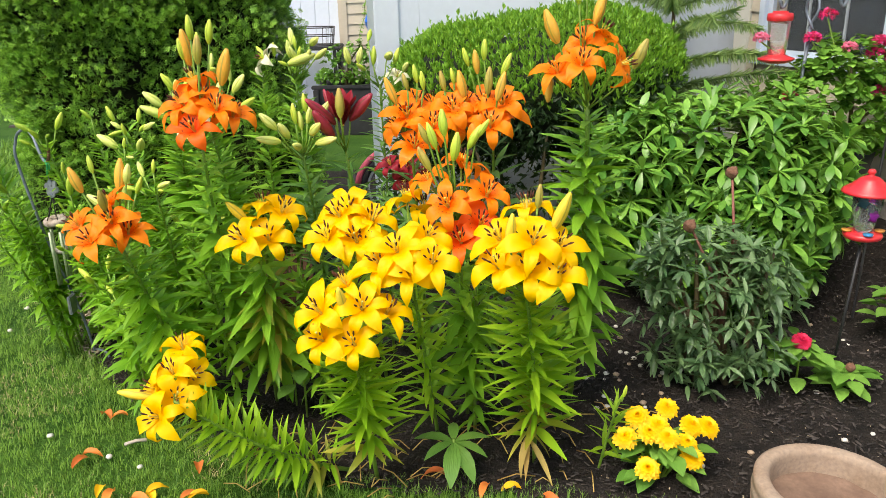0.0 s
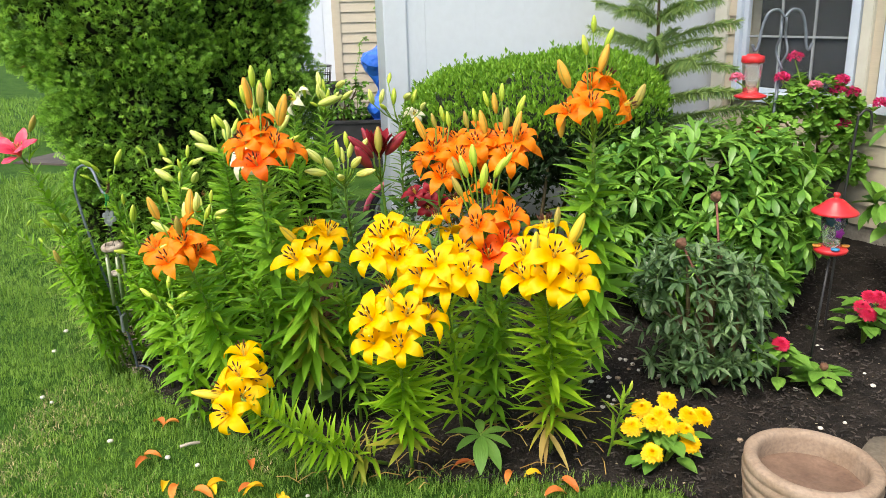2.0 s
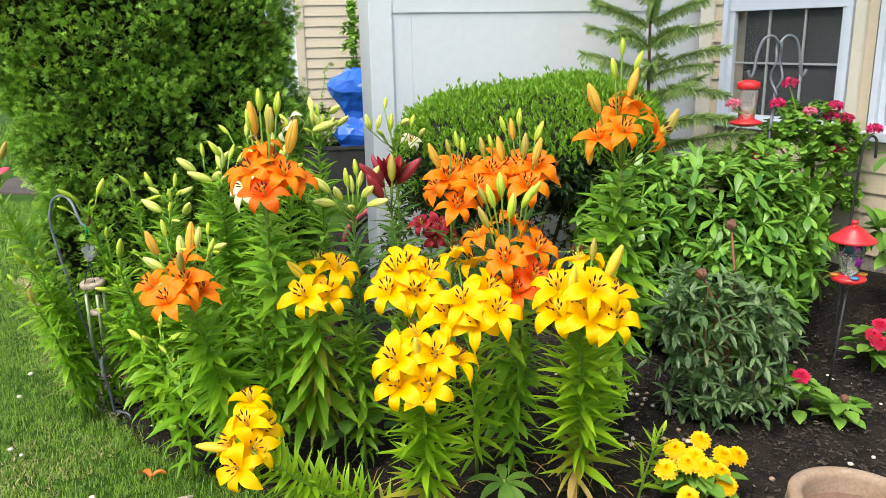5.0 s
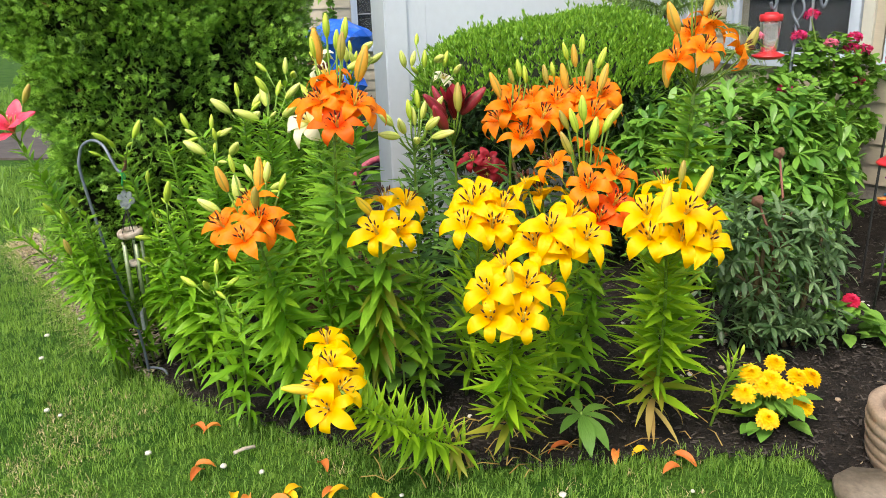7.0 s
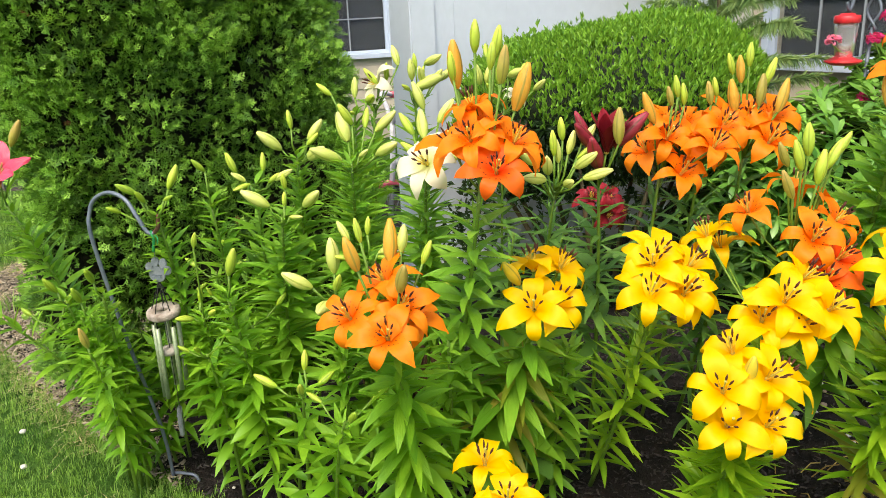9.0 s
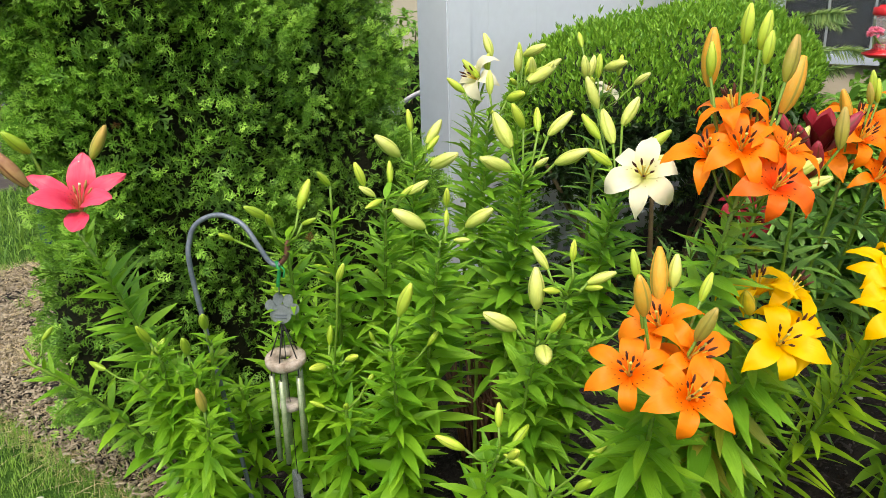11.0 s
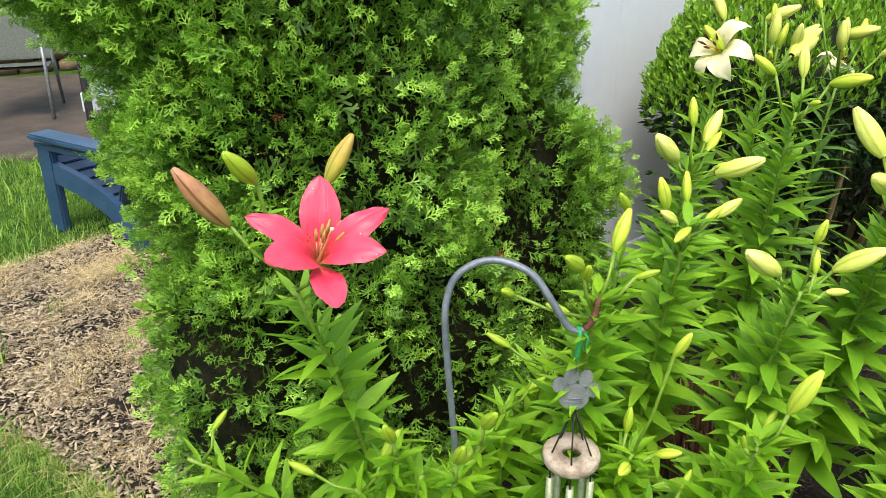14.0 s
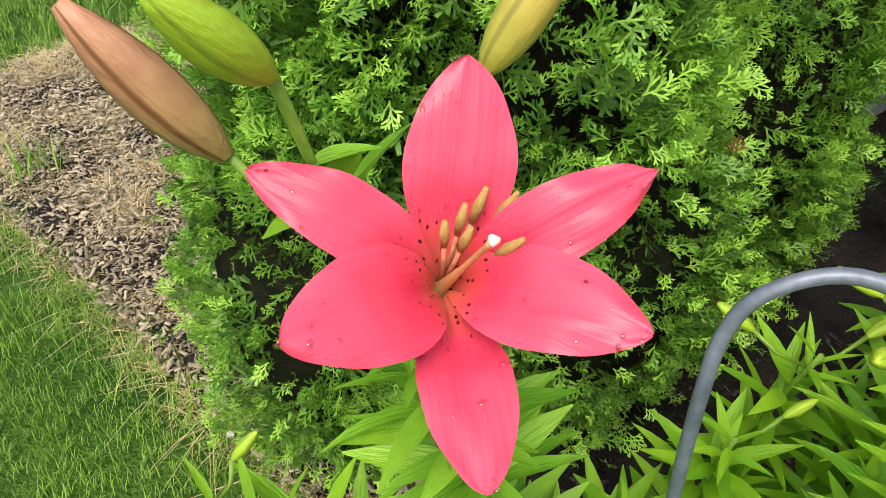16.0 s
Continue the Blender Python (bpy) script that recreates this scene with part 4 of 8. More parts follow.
    p, ms = sprays("crown", 100000, 3, ARBOR, -0.055, 0.035, (0.026, 0.046), lambda l: np.clip(0.78 + 0.9 * l, 0.52, 1), "")
    sprays("new_growth", 62000, 6, ARBOR_NEW, -0.018, 0.02, (0.021, 0.038), lambda l: np.clip(0.42 + 1.3 * l, 0.2, 0.95), "light green young tips")
    spots = np.array([(-1.86, 3.22, 1.10), (-1.80, 3.24, 1.03), (-1.62, 3.15, 0.92), (-1.45, 3.2, 0.55)])
    dead = np.min(np.linalg.norm(p[:, None, :] - spots[None], axis=2), axis=1) < 0.05
    dead[r.choice(len(p), 25)] = True
    ms[:, :3, 3] += np.array([0, -0.02, 0])
    me = big_mesh("dead_sprays", [(*kinds[0], ms[dead])], LEAF_DEAD)
    tagged(part("dead_sprays", me, tree, base=(-1.3, 3.75, 0), label="rust-brown dead sprays"), kind="stuff")


LEAF_DEAD = foliage("dead_spray", (0.16, 0.06, 0.02), (0.30, 0.12, 0.04), rough=0.8, translucent=0.1, island=True)
arborvitae()


# ---- clipped hedge ----
def hedge():
    c = np.array([0.40, 3.72, 0.945])
    lobes = [(c, np.array([0.60, 0.42, 0.32])), (np.array([0.14, 3.72, 0.86]), np.array([0.36, 0.38, 0.28])), (np.array([0.62, 3.66, 1.0]), np.array([0.36, 0.40, 0.31])), (np.array([0.45, 3.6, 0.985]), np.array([0.46, 0.42, 0.30])),
             (np.array([0.74, 3.76, 1.02]), np.array([0.36, 0.42, 0.28])), (np.array([0.12, 3.66, 0.975]), np.array([0.33, 0.38, 0.265]))]
    h = thing("clipped_shrub", (0.4, 3.72, 0), "rounded clipped shrub with bright green upright shoots", "shrub")
    for k in range(9):
        a = k * 2.4
        q = Vector((0.4 + 0.18 * math.cos(a), 3.7 + 0.12 * math.sin(a), 0))
        part("stem", mesh_of("stem", *tube([q, q + Vector((0.12 * math.cos(a), 0.08 * math.sin(a), 0.35)), q + Vector((0.4 * math.cos(a), 0.24 * math.sin(a), 0.8))], [0.016, 0.012, 0.006], 6), STEM_DARK), h, base=h.location)
    # Solid lumps coloured as the shade within the hedge.
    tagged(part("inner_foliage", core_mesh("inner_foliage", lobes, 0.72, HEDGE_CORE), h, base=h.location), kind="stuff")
    r = np.random.default_rng(11)
    p, n = on_lobes(lobes, 62000, 12, 0.97)
    ok = (n[:, 1] < 0.97) & (p[:, 2] > 0.42)
    p, n = p[ok], n[ok]
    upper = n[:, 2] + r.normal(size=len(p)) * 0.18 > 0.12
    leaf = simple_leaf(0.12, 2, 0.3, 0.12)
    sprig = gather([([(0.55 * x + 0.1 * k, (0.75 * y) * math.cos(k * 2.4) - z * math.sin(k * 2.4) + 0.55 * x * 0.35 * math.cos(k * 2.4), y * math.sin(k * 2.4) + z + 0.55 * x * 0.35 * math.sin(k * 2.4)) for x, y, z in leaf[0]], leaf[1]) for k in range(4)])
    pu, nu = p[upper], n[upper]
    fwd = nu * 0.35 + np.array([0, 0, 1.0]) + r.normal(size=nu.shape) * 0.28
    pu = pu + np.array([0, 0, 1.0]) * np.where(r.random(len(pu)) < 0.05, r.uniform(0.015, 0.045, len(pu)), 0.0)[:, None]
    ms = frames_at(pu - np.array([0, 0, 0.028]) + r.normal(size=pu.shape) * 0.012, fwd, r.uniform(0, 6.28, len(pu)), r.uniform(0.027, 0.048, len(pu)))
    tagged(part("foliage", big_mesh("foliage", [(*sprig, ms)], HEDGE), h, base=h.location), kind="stuff")
    # Skirt of dark-coloured leaves added to fill the shade below the shrub.
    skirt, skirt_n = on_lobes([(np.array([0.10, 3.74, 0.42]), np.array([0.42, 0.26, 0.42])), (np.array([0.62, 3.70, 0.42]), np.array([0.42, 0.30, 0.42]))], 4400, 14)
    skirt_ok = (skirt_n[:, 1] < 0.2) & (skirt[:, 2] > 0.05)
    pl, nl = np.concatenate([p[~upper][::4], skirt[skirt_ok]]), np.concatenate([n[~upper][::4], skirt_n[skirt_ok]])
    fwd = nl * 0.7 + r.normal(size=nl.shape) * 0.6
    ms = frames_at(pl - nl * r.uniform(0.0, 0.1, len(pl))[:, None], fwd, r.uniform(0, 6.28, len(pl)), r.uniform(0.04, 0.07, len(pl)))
    tagged(part("shaded_foliage", big_mesh("shaded_foliage", [(*sprig, ms)], HEDGE_SHADE), h, base=h.location, label="small leaves on the underside coloured dark as shade"), kind="stuff")


hedge()


# ---- broad-leaved shrubs: rosettes of leaves on twigs ----
def leaf_mesh(name, material, width=0.2, droop=0.3, fold=0.2, segs=5, belly=0.5, blunt=1.0):
    """A leaf one unit long along +X with a folded midrib."""
    v, f = [], []
    for i in range(segs + 1):
        s = (i / segs) ** (1 / blunt)
        w = width * 0.5 * (math.sin(math.pi * s ** (math.log(0.5) / math.log(belly))) ** 0.85 if 0 < s < 1 else 0.06)
        a = droop * s
        x, z = (math.sin(a) / a if droop else 1) * s if a else s, -(1 - math.cos(a)) / (droop or 1)
        x = math.sin(droop * s) / droop if droop else s
        v += [(x, w, z + fold * w), (x, 0, z), (x, -w, z + fold * w)]
        if i:
            k = 3 * i
            f += [(k - 3, k - 2, k + 1, k), (k - 2, k - 1, k + 2, k + 1)]
    return mesh_of(name, v, f, material)


def mesh_arrays(me):
    v = np.zeros(len(me.vertices) * 3, np.float32)
    me.vertices.foreach_get("co", v)
    return v.reshape(-1, 3), np.array([list(q.vertices) for q in me.polygons])


def rosette_shrub(name, at, lobes, tips, leaves, length, meshes, core, label, seed, low=0.1, stems=10, single=300, up=0.35, back_limit=0.5):
    """A shrub whose leaves sit in whorls at twig ends; the nearest leaves are parts of their own."""
    lobes = [(np.array(c), np.array(r)) for c, r in lobes]
    sh = thing(name, at, label, "shrub")
    r = np.random.default_rng(seed)
    base = Vector(at)
    p, n = on_lobes(lobes, tips, seed)
    ok = (p[:, 2] > low) & (n[:, 1] < back_limit)
    p, n = p[ok], n[ok]
    p = p - n * r.uniform(0.0, 0.16, len(p))[:, None]
    for k in range(stems):
        q = p[r.integers(len(p))]
        foot = base + Vector((r.uniform(-0.07, 0.07), r.uniform(-0.07, 0.07), -0.01))
        mid_ = foot.lerp(Vector(q), 0.5) + Vector((0, 0, 0.08))
        part("stem", mesh_of("stem", *tube([foot, mid_, Vector(q)], [0.012, 0.009, 0.004], 6), STEM_DARK), sh, base=base)
    # Optional solid filler, painted near-black for the shade between leaves.
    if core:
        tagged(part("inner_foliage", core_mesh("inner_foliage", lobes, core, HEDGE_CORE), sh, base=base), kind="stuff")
    pts, fw, rl, sz = [], [], [], []
    for q, d in zip(p, n):
        axis = d + np.array([0, 0, up]) + r.normal(size=3) * 0.25
        axis /= np.linalg.norm(axis)
        side_ = np.cross(axis, [0.3, 0.2, 1])
        side_ /= np.linalg.norm(side_)
        other = np.cross(axis, side_)
        m_ = leaves + r.integers(-1, 2)
        for k in range(m_):
            a = 2 * math.pi * k / m_ + r.uniform(-0.3, 0.3)
            out_ = r.uniform(0.75, 1.5)
            w = axis * r.uniform(0.25, 0.75) + out_ * (math.cos(a) * side_ + math.sin(a) * other)
            pts.append(q + axis * r.uniform(-0.01, 0.01)), fw.append(w), rl.append(r.uniform(-0.35, 0.35)), sz.append(length * r.uniform(0.7, 1.15))
    ms = frames_at(np.array(pts), np.array(fw), np.array(rl), np.array(sz))
    order = np.argsort(np.array(pts)[:, 1])
    pick = r.integers(0, len(meshes), len(ms))
    for i in order[:single]:
        part("leaf", meshes[pick[i]], sh, Matrix.Translation(-base) @ Matrix(ms[i].tolist()))
    rest = np.zeros(len(ms), bool)
    rest[order[single:]] = True
    if rest.any():
        mat = meshes[0].materials[0]
        me = big_mesh("foliage", [(*mesh_arrays(meshes[k]), ms[rest & (pick == k)]) for k in range(len(meshes))], ISLAND.get(mat.name, mat), True)
        tagged(part("foliage", me, sh, base=base), kind="stuff")
    return sh


ISLAND = {
    "rhododendron_leaf": foliage("rhododendron_foliage", (0.045, 0.16, 0.025), (0.25, 0.50, 0.07), rough=0.35, translucent=0.2, island=True, spec=0.55),
    "peony_leaf": foliage("peony_foliage", (0.05, 0.12, 0.042), (0.17, 0.28, 0.115), rough=0.35, translucent=0.15, island=True, spec=0.6),
    "geranium_leaf": foliage("geranium_foliage", (0.08, 0.22, 0.025), (0.22, 0.44, 0.06), rough=0.55, translucent=0.2, island=True),
}
rhodo_leaves = [leaf_mesh("leaf", LEAF["rhodo"], w, d, 0.18, 6, 0.62, 1.7) for w, d in ((0.30, 0.45), (0.33, 0.75), (0.28, 0.25))]
rosette_shrub("rhododendron", (1.15, 3.3, 0.08), [((1.15, 3.30, 0.55), (0.52, 0.42, 0.42)), ((0.85, 3.22, 0.62), (0.28, 0.3, 0.34)), ((1.42, 3.2, 0.58), (0.28, 0.3, 0.34)), ((1.15, 3.05, 0.42), (0.36, 0.28, 0.3)), ((1.40, 3.36, 0.70), (0.34, 0.28, 0.24))],
              2100, 8, 0.098, rhodo_leaves, 0.5, "leafy green rhododendron with whorls of glossy leaves", 21)
peony_leaves = [leaf_mesh("leaf", LEAF["dark"], w, d, 0.25, 5, 0.45) for w, d in ((0.30, 0.35), (0.24, 0.6), (0.34, 0.15))]
peony = rosette_shrub("peony_bush", (0.93, 2.5, 0.08), [((0.92, 2.50, 0.36), (0.27, 0.24, 0.30)), ((0.80, 2.48, 0.52), (0.18, 0.18, 0.18)), ((0.99, 2.47, 0.45), (0.16, 0.18, 0.22)), ((0.94, 2.38, 0.22), (0.18, 0.14, 0.13))],
                      620, 6, 0.062, peony_leaves, None, "dark green peony bush with dried seed heads", 22, 0.1, 15, 300, 0.45, 0.9)
SEEDHEAD = surface("dry_seed_head", (0.14, 0.06, 0.035), (0.24, 0.12, 0.07), 40, 0.8, 0.6, 0.004)
for q in ((0.98, 2.62, 0.80), (0.79, 2.42, 0.68)):
    q = Vector(q)
    foot = Vector((0.95, 2.5, 0.3))
    part("dry_stalk", mesh_of("dry_stalk", *tube([foot, foot.lerp(q, 0.6) + Vector((0.02, 0, 0)), q], [0.006, 0.005, 0.004], 6), surface("dry_stalk", (0.22, 0.08, 0.06), (0.3, 0.13, 0.09), 20, 0.7, 0.1)), peony, base=peony.location)
    bm = bmesh.new()
    bmesh.ops.create_icosphere(bm, subdivisions=3, radius=0.02)
    for v in bm.verts:
        v.co *= 1 + 0.35 * noise.noise(v.co * 90)
    part("seed_head", bm_mesh("seed_head", bm, SEEDHEAD, True), peony, Matrix.Translation(q - peony.location), "brown dried seed head")
magnolia_leaves = [leaf_mesh("leaf", LEAF["rhodo"], 0.42, 0.4, 0.25, 5, 0.55)]
rosette_shrub("broadleaf_shrub", (1.98, 3.0, 0.08), [((1.98, 2.98, 0.75), (0.22, 0.24, 0.36))], 34, 6, 0.13, magnolia_leaves, None, "open broad-leaved green shrub by the house wall", 23, 0.3, 12, 300)


# ---- norfolk pine ----
def norfolk_pine(at):
    t = thing("norfolk_pine", at, "tiered Norfolk pine with drooping needled branches", "tree")
    base = Vector(at)
    H = 1.95
    part("trunk", mesh_of("trunk", *tube([base, base + Vector((0.012, 0, 0.9)), base + Vector((-0.01, 0, H))], [0.014, 0.011, 0.004], 8), STEM_DARK), t, base=base)
    needle = ribbon([(0, 0, 0), (0.6, 0, 0.03), (1, 0, 0.12)], [0.036, 0.034, 0.010])
    r = np.random.default_rng(31)
    for tier in range(12):
        z = 0.40 + tier * 0.132
        n = 6
        rise = 0.06 + 0.030 * tier
        for k in range(n):
            L = 0.58 * (1 - tier / 18) * (1 if tier > 1 else 0.8) * r.uniform(0.82, 1.12)
            a = 2 * math.pi * (k + r.uniform(-0.2, 0.2)) / n + tier * 0.55
            d = Vector((math.cos(a), math.sin(a), 0))
            side_ = Vector((-d.y, d.x, 0)) * r.uniform(-0.12, 0.12)
            drop = r.uniform(0.05, 0.28)
            pts = [base + Vector((0, 0, z + r_z)) + d * (L * s) + side_ * (L * s * s) + Vector((0, 0, L * (rise * s * 1.6 - drop * s * s * s))) for r_z in (r.uniform(-0.03, 0.03),) for s in np.linspace(0, 1, 9)]
            br = part("branch", mesh_of("branch", *tube(pts, [0.005 * (1 - 0.7 * s) for s in np.linspace(0, 1, 9)], 5), STEM), t, base=base)
            P, F = [], []
            for s in np.linspace(0.06, 1, int(45 + 160 * L)):
                i = min(int(s * 8), 7)
                q = pts[i].lerp(pts[i + 1], s * 8 - i)
                ax = (pts[i + 1] - pts[i]).normalized()
                lat = ax.cross(UP)
                for sg in (-1, 1):
                    P.append(q), F.append(ax * 0.6 + lat * sg * 0.8 + Vector((0, 0, r.uniform(-1.9, -0.6))))
                    P.append(q), F.append(ax * 0.9 + lat * sg * 0.8 + Vector((0, 0, r.uniform(-0.2, 0.5))))
            m_ = len(P)
            ms = frames_at(np.array([tuple(v) for v in P]), np.array([tuple(v) for v in F]), r.uniform(0, 3, m_), r.uniform(0.042, 0.066, m_) * (0.65 + 0.35 * L / 0.46))
            part("needles", big_mesh("needles", [(*needle, ms)], PINE), br, base=None)


norfolk_pine((1.125, 4.0, 0.08))


# ---- lilies ----
def lily_leaves(material):
    k = {"leaf_lime": 1.42, "leaf_mid": 1.5, "leaf_bright": 0.92}.get(material.name, 1.1)
    hang = 0.62 if material.name == "leaf_bright" else 1.0
    return [leaf_mesh("leaf", material, w * k, d * hang, 0.35, 5, 0.38) for w, d in ((0.135, 0.25), (0.15, 0.6), (0.14, 1.1), (0.125, 1.7))]


LEAF_LOW = {k: foliage("lower_" + k, *TONES[k], rough=0.42 if k != "dry" else 0.7, translucent=0.33, island=True) for k in TONES}
LILY_LEAF = {k: lily_leaves(LEAF[k]) for k in ("bright", "lime", "mid", "deep", "yellowing", "dry")}


def petal_mesh(name, material, width, nx=9, ny=4, a0=58, a1=-45, seed=0, blunt=0.8, peak=1.12, claw=None, hollow=0.75, flare=None, round_tip=False):
    """A lily petal one unit long: it rises from the throat at a0 degrees and bends over to a1 at the tip. +Z is where the flower faces."""
    v, f = [], []
    x, z = 0.04, 0.0
    for i in range(nx + 1):
        s = math.sin(math.pi * 0.5 * i / nx) if round_tip else i / nx
        ease = 0.40 * s + 0.60 * (s * s * (3 - 2 * s)) if s < 0.62 else 0.40 * s + 0.60 * (s * s * (3 - 2 * s)) + 0.5 * (s - 0.62)
        if flare is not None:
            late = max(0.0, (s - flare) / (1 - flare))
            ease = 0.25 * s + 0.75 * late * late * (3 - 2 * late)
        ang = radians(a0 + (a1 - a0) * ease)
        if i:
            step = s - last
            x, z = x + math.cos(ang) * step, z + math.sin(ang) * step
        last = s
        bell = math.sin(math.pi * min(1.0, s ** peak))
        w = width * 0.5 * (0.14 * (1 - s) + bell ** (claw if claw and s ** peak < 0.5 else blunt)) * (1 if i < nx else 0) + (0.012 if i == nx else 0)
        nxv, nzv = -math.sin(ang), math.cos(ang)
        for j in range(ny + 1):
            t = j / ny * 2 - 1
            wave = 0.022 * noise.noise((s * 4 + seed * 3.1, t * 1.5, seed)) * (0.3 + s)
            groove = -0.022 * math.exp(-(t / 0.2) ** 2) * (1 - s * 0.7)
            edge_ = (hollow * (1 - s) ** 1.1 - 0.30 * s * s) * w * t * t
            h = wave + groove + edge_ + 0.016 * t * t * math.sin(s * 23 + seed * 2.3 + 2 * t) * s
            v.append((x + nxv * h, t * w, z + nzv * h))
        if i:
            for j in range(ny):
                k = i * (ny + 1) + j
                f.append((k - ny - 1, k - ny, k + 1, k))
    return mesh_of(name, v, f, material)


def stamen_mesh(anther, filament):
    v, f = tube([(0.02, 0, 0.02), (0.08, 0, 0.26), (0.14, 0, 0.43)], [0.014, 0.012, 0.010], 5)
    n, m_ = len(v), len(f)
    v2, f2 = tube([(0.12, 0, 0.37), (0.15, 0, 0.46), (0.185, 0, 0.55)], [0.014, 0.026, 0.012], 6)
    me = mesh_of("stamen", list(v) + list(v2), list(f) + [tuple(i + n for i in q) for q in f2], filament)
    me.materials.append(anther)
    for i, p in enumerate(me.polygons):
        p.material_index = 1 if i >= m_ else 0
    return me


def pistil_mesh(material):
    v, f = tube([(0, 0, -0.04), (0, 0, 0.06), (0.01, 0, 0.22), (0.03, 0, 0.44), (0.035, 0, 0.48)], [0.055, 0.04, 0.018, 0.016, 0.030], 8)
    return mesh_of("pistil", v, f, material)


PETALS = {k: ([petal_mesh("petal", m, w, 14, 6, 44, a, s, 1.1, 0.95, 0.85, 0.35, 0.24) for s, a in ((1, -48), (2, -86))], [petal_mesh("petal", m, w * 0.75, 14, 6, 40, a, s, 1.1, 0.92, 0.85, 0.3, 0.20) for s, a in ((3, -66), (4, -108))]) for k, m, w in ((k, m, 0.40 if k in ("yellow", "orange") else 0.44) for k, m in PETAL.items())}
STAMEN = stamen_mesh(ANTHER, FILAMENT)
PISTIL_MESH = pistil_mesh(PISTIL)


def bud_mesh(name, material):
    """A bud one unit long along +X, three-ribbed, fullest past the middle."""
    v, f = [], []
    rings, sides = 9, 12
    for i in range(rings + 1):
        s = i / rings
        r = 0.165 * max(0.02, math.sin(math.pi * (0.07 + 0.88 * s ** 0.9))) ** 0.75
        for k in range(sides):
            a = 2 * math.pi * k / sides
            q = r * (1 - 0.13 * (0.5 + 0.5 * math.cos(3 * a)) ** 4 + 0.04 * math.cos(6 * a))
            v.append((s, q * math.cos(a), q * math.sin(a)))
        if i:
            for k in range(sides):
                a, b = (i - 1) * sides + k, (i - 1) * sides + (k + 1) % sides
                f.append((a, b, b + sides, a + sides))
    f.append(tuple(range(len(v) - sides, len(v))))
    return mesh_of(name, v, f, material)


BUDS = {k: bud_mesh("bud", m) for k, m in BUD.items()}
PEDICEL = mesh_of("pedicel", *tube([(0, 0, 0), (0.5, 0, -0.06), (1, 0, 0)], [0.02, 0.02, 0.024], 6), STEM)


def facing(at, direction, size, roll=0.0):
    d = Vector(direction).normalized()
    q = d.to_track_quat("Z", "Y")
    return Matrix.Translation(at) @ q.to_matrix().to_4x4() @ Matrix.Rotation(roll, 4, "Z") @ Matrix.Scale(size, 4)


def along(a, b, thick=1.0, length=None, roll=0.0):
    """The pose that lays a unit piece along +X from a to b."""
    a, b = Vector(a), Vector(b)
    d = b - a
    l = length or d.length
    q = d.to_track_quat("X", "Z")
    return Matrix.Translation(a) @ q.to_matrix().to_4x4() @ Matrix.Rotation(roll, 4, "X") @ Matrix.Diagonal((l, l * thick, l * thick, 1))


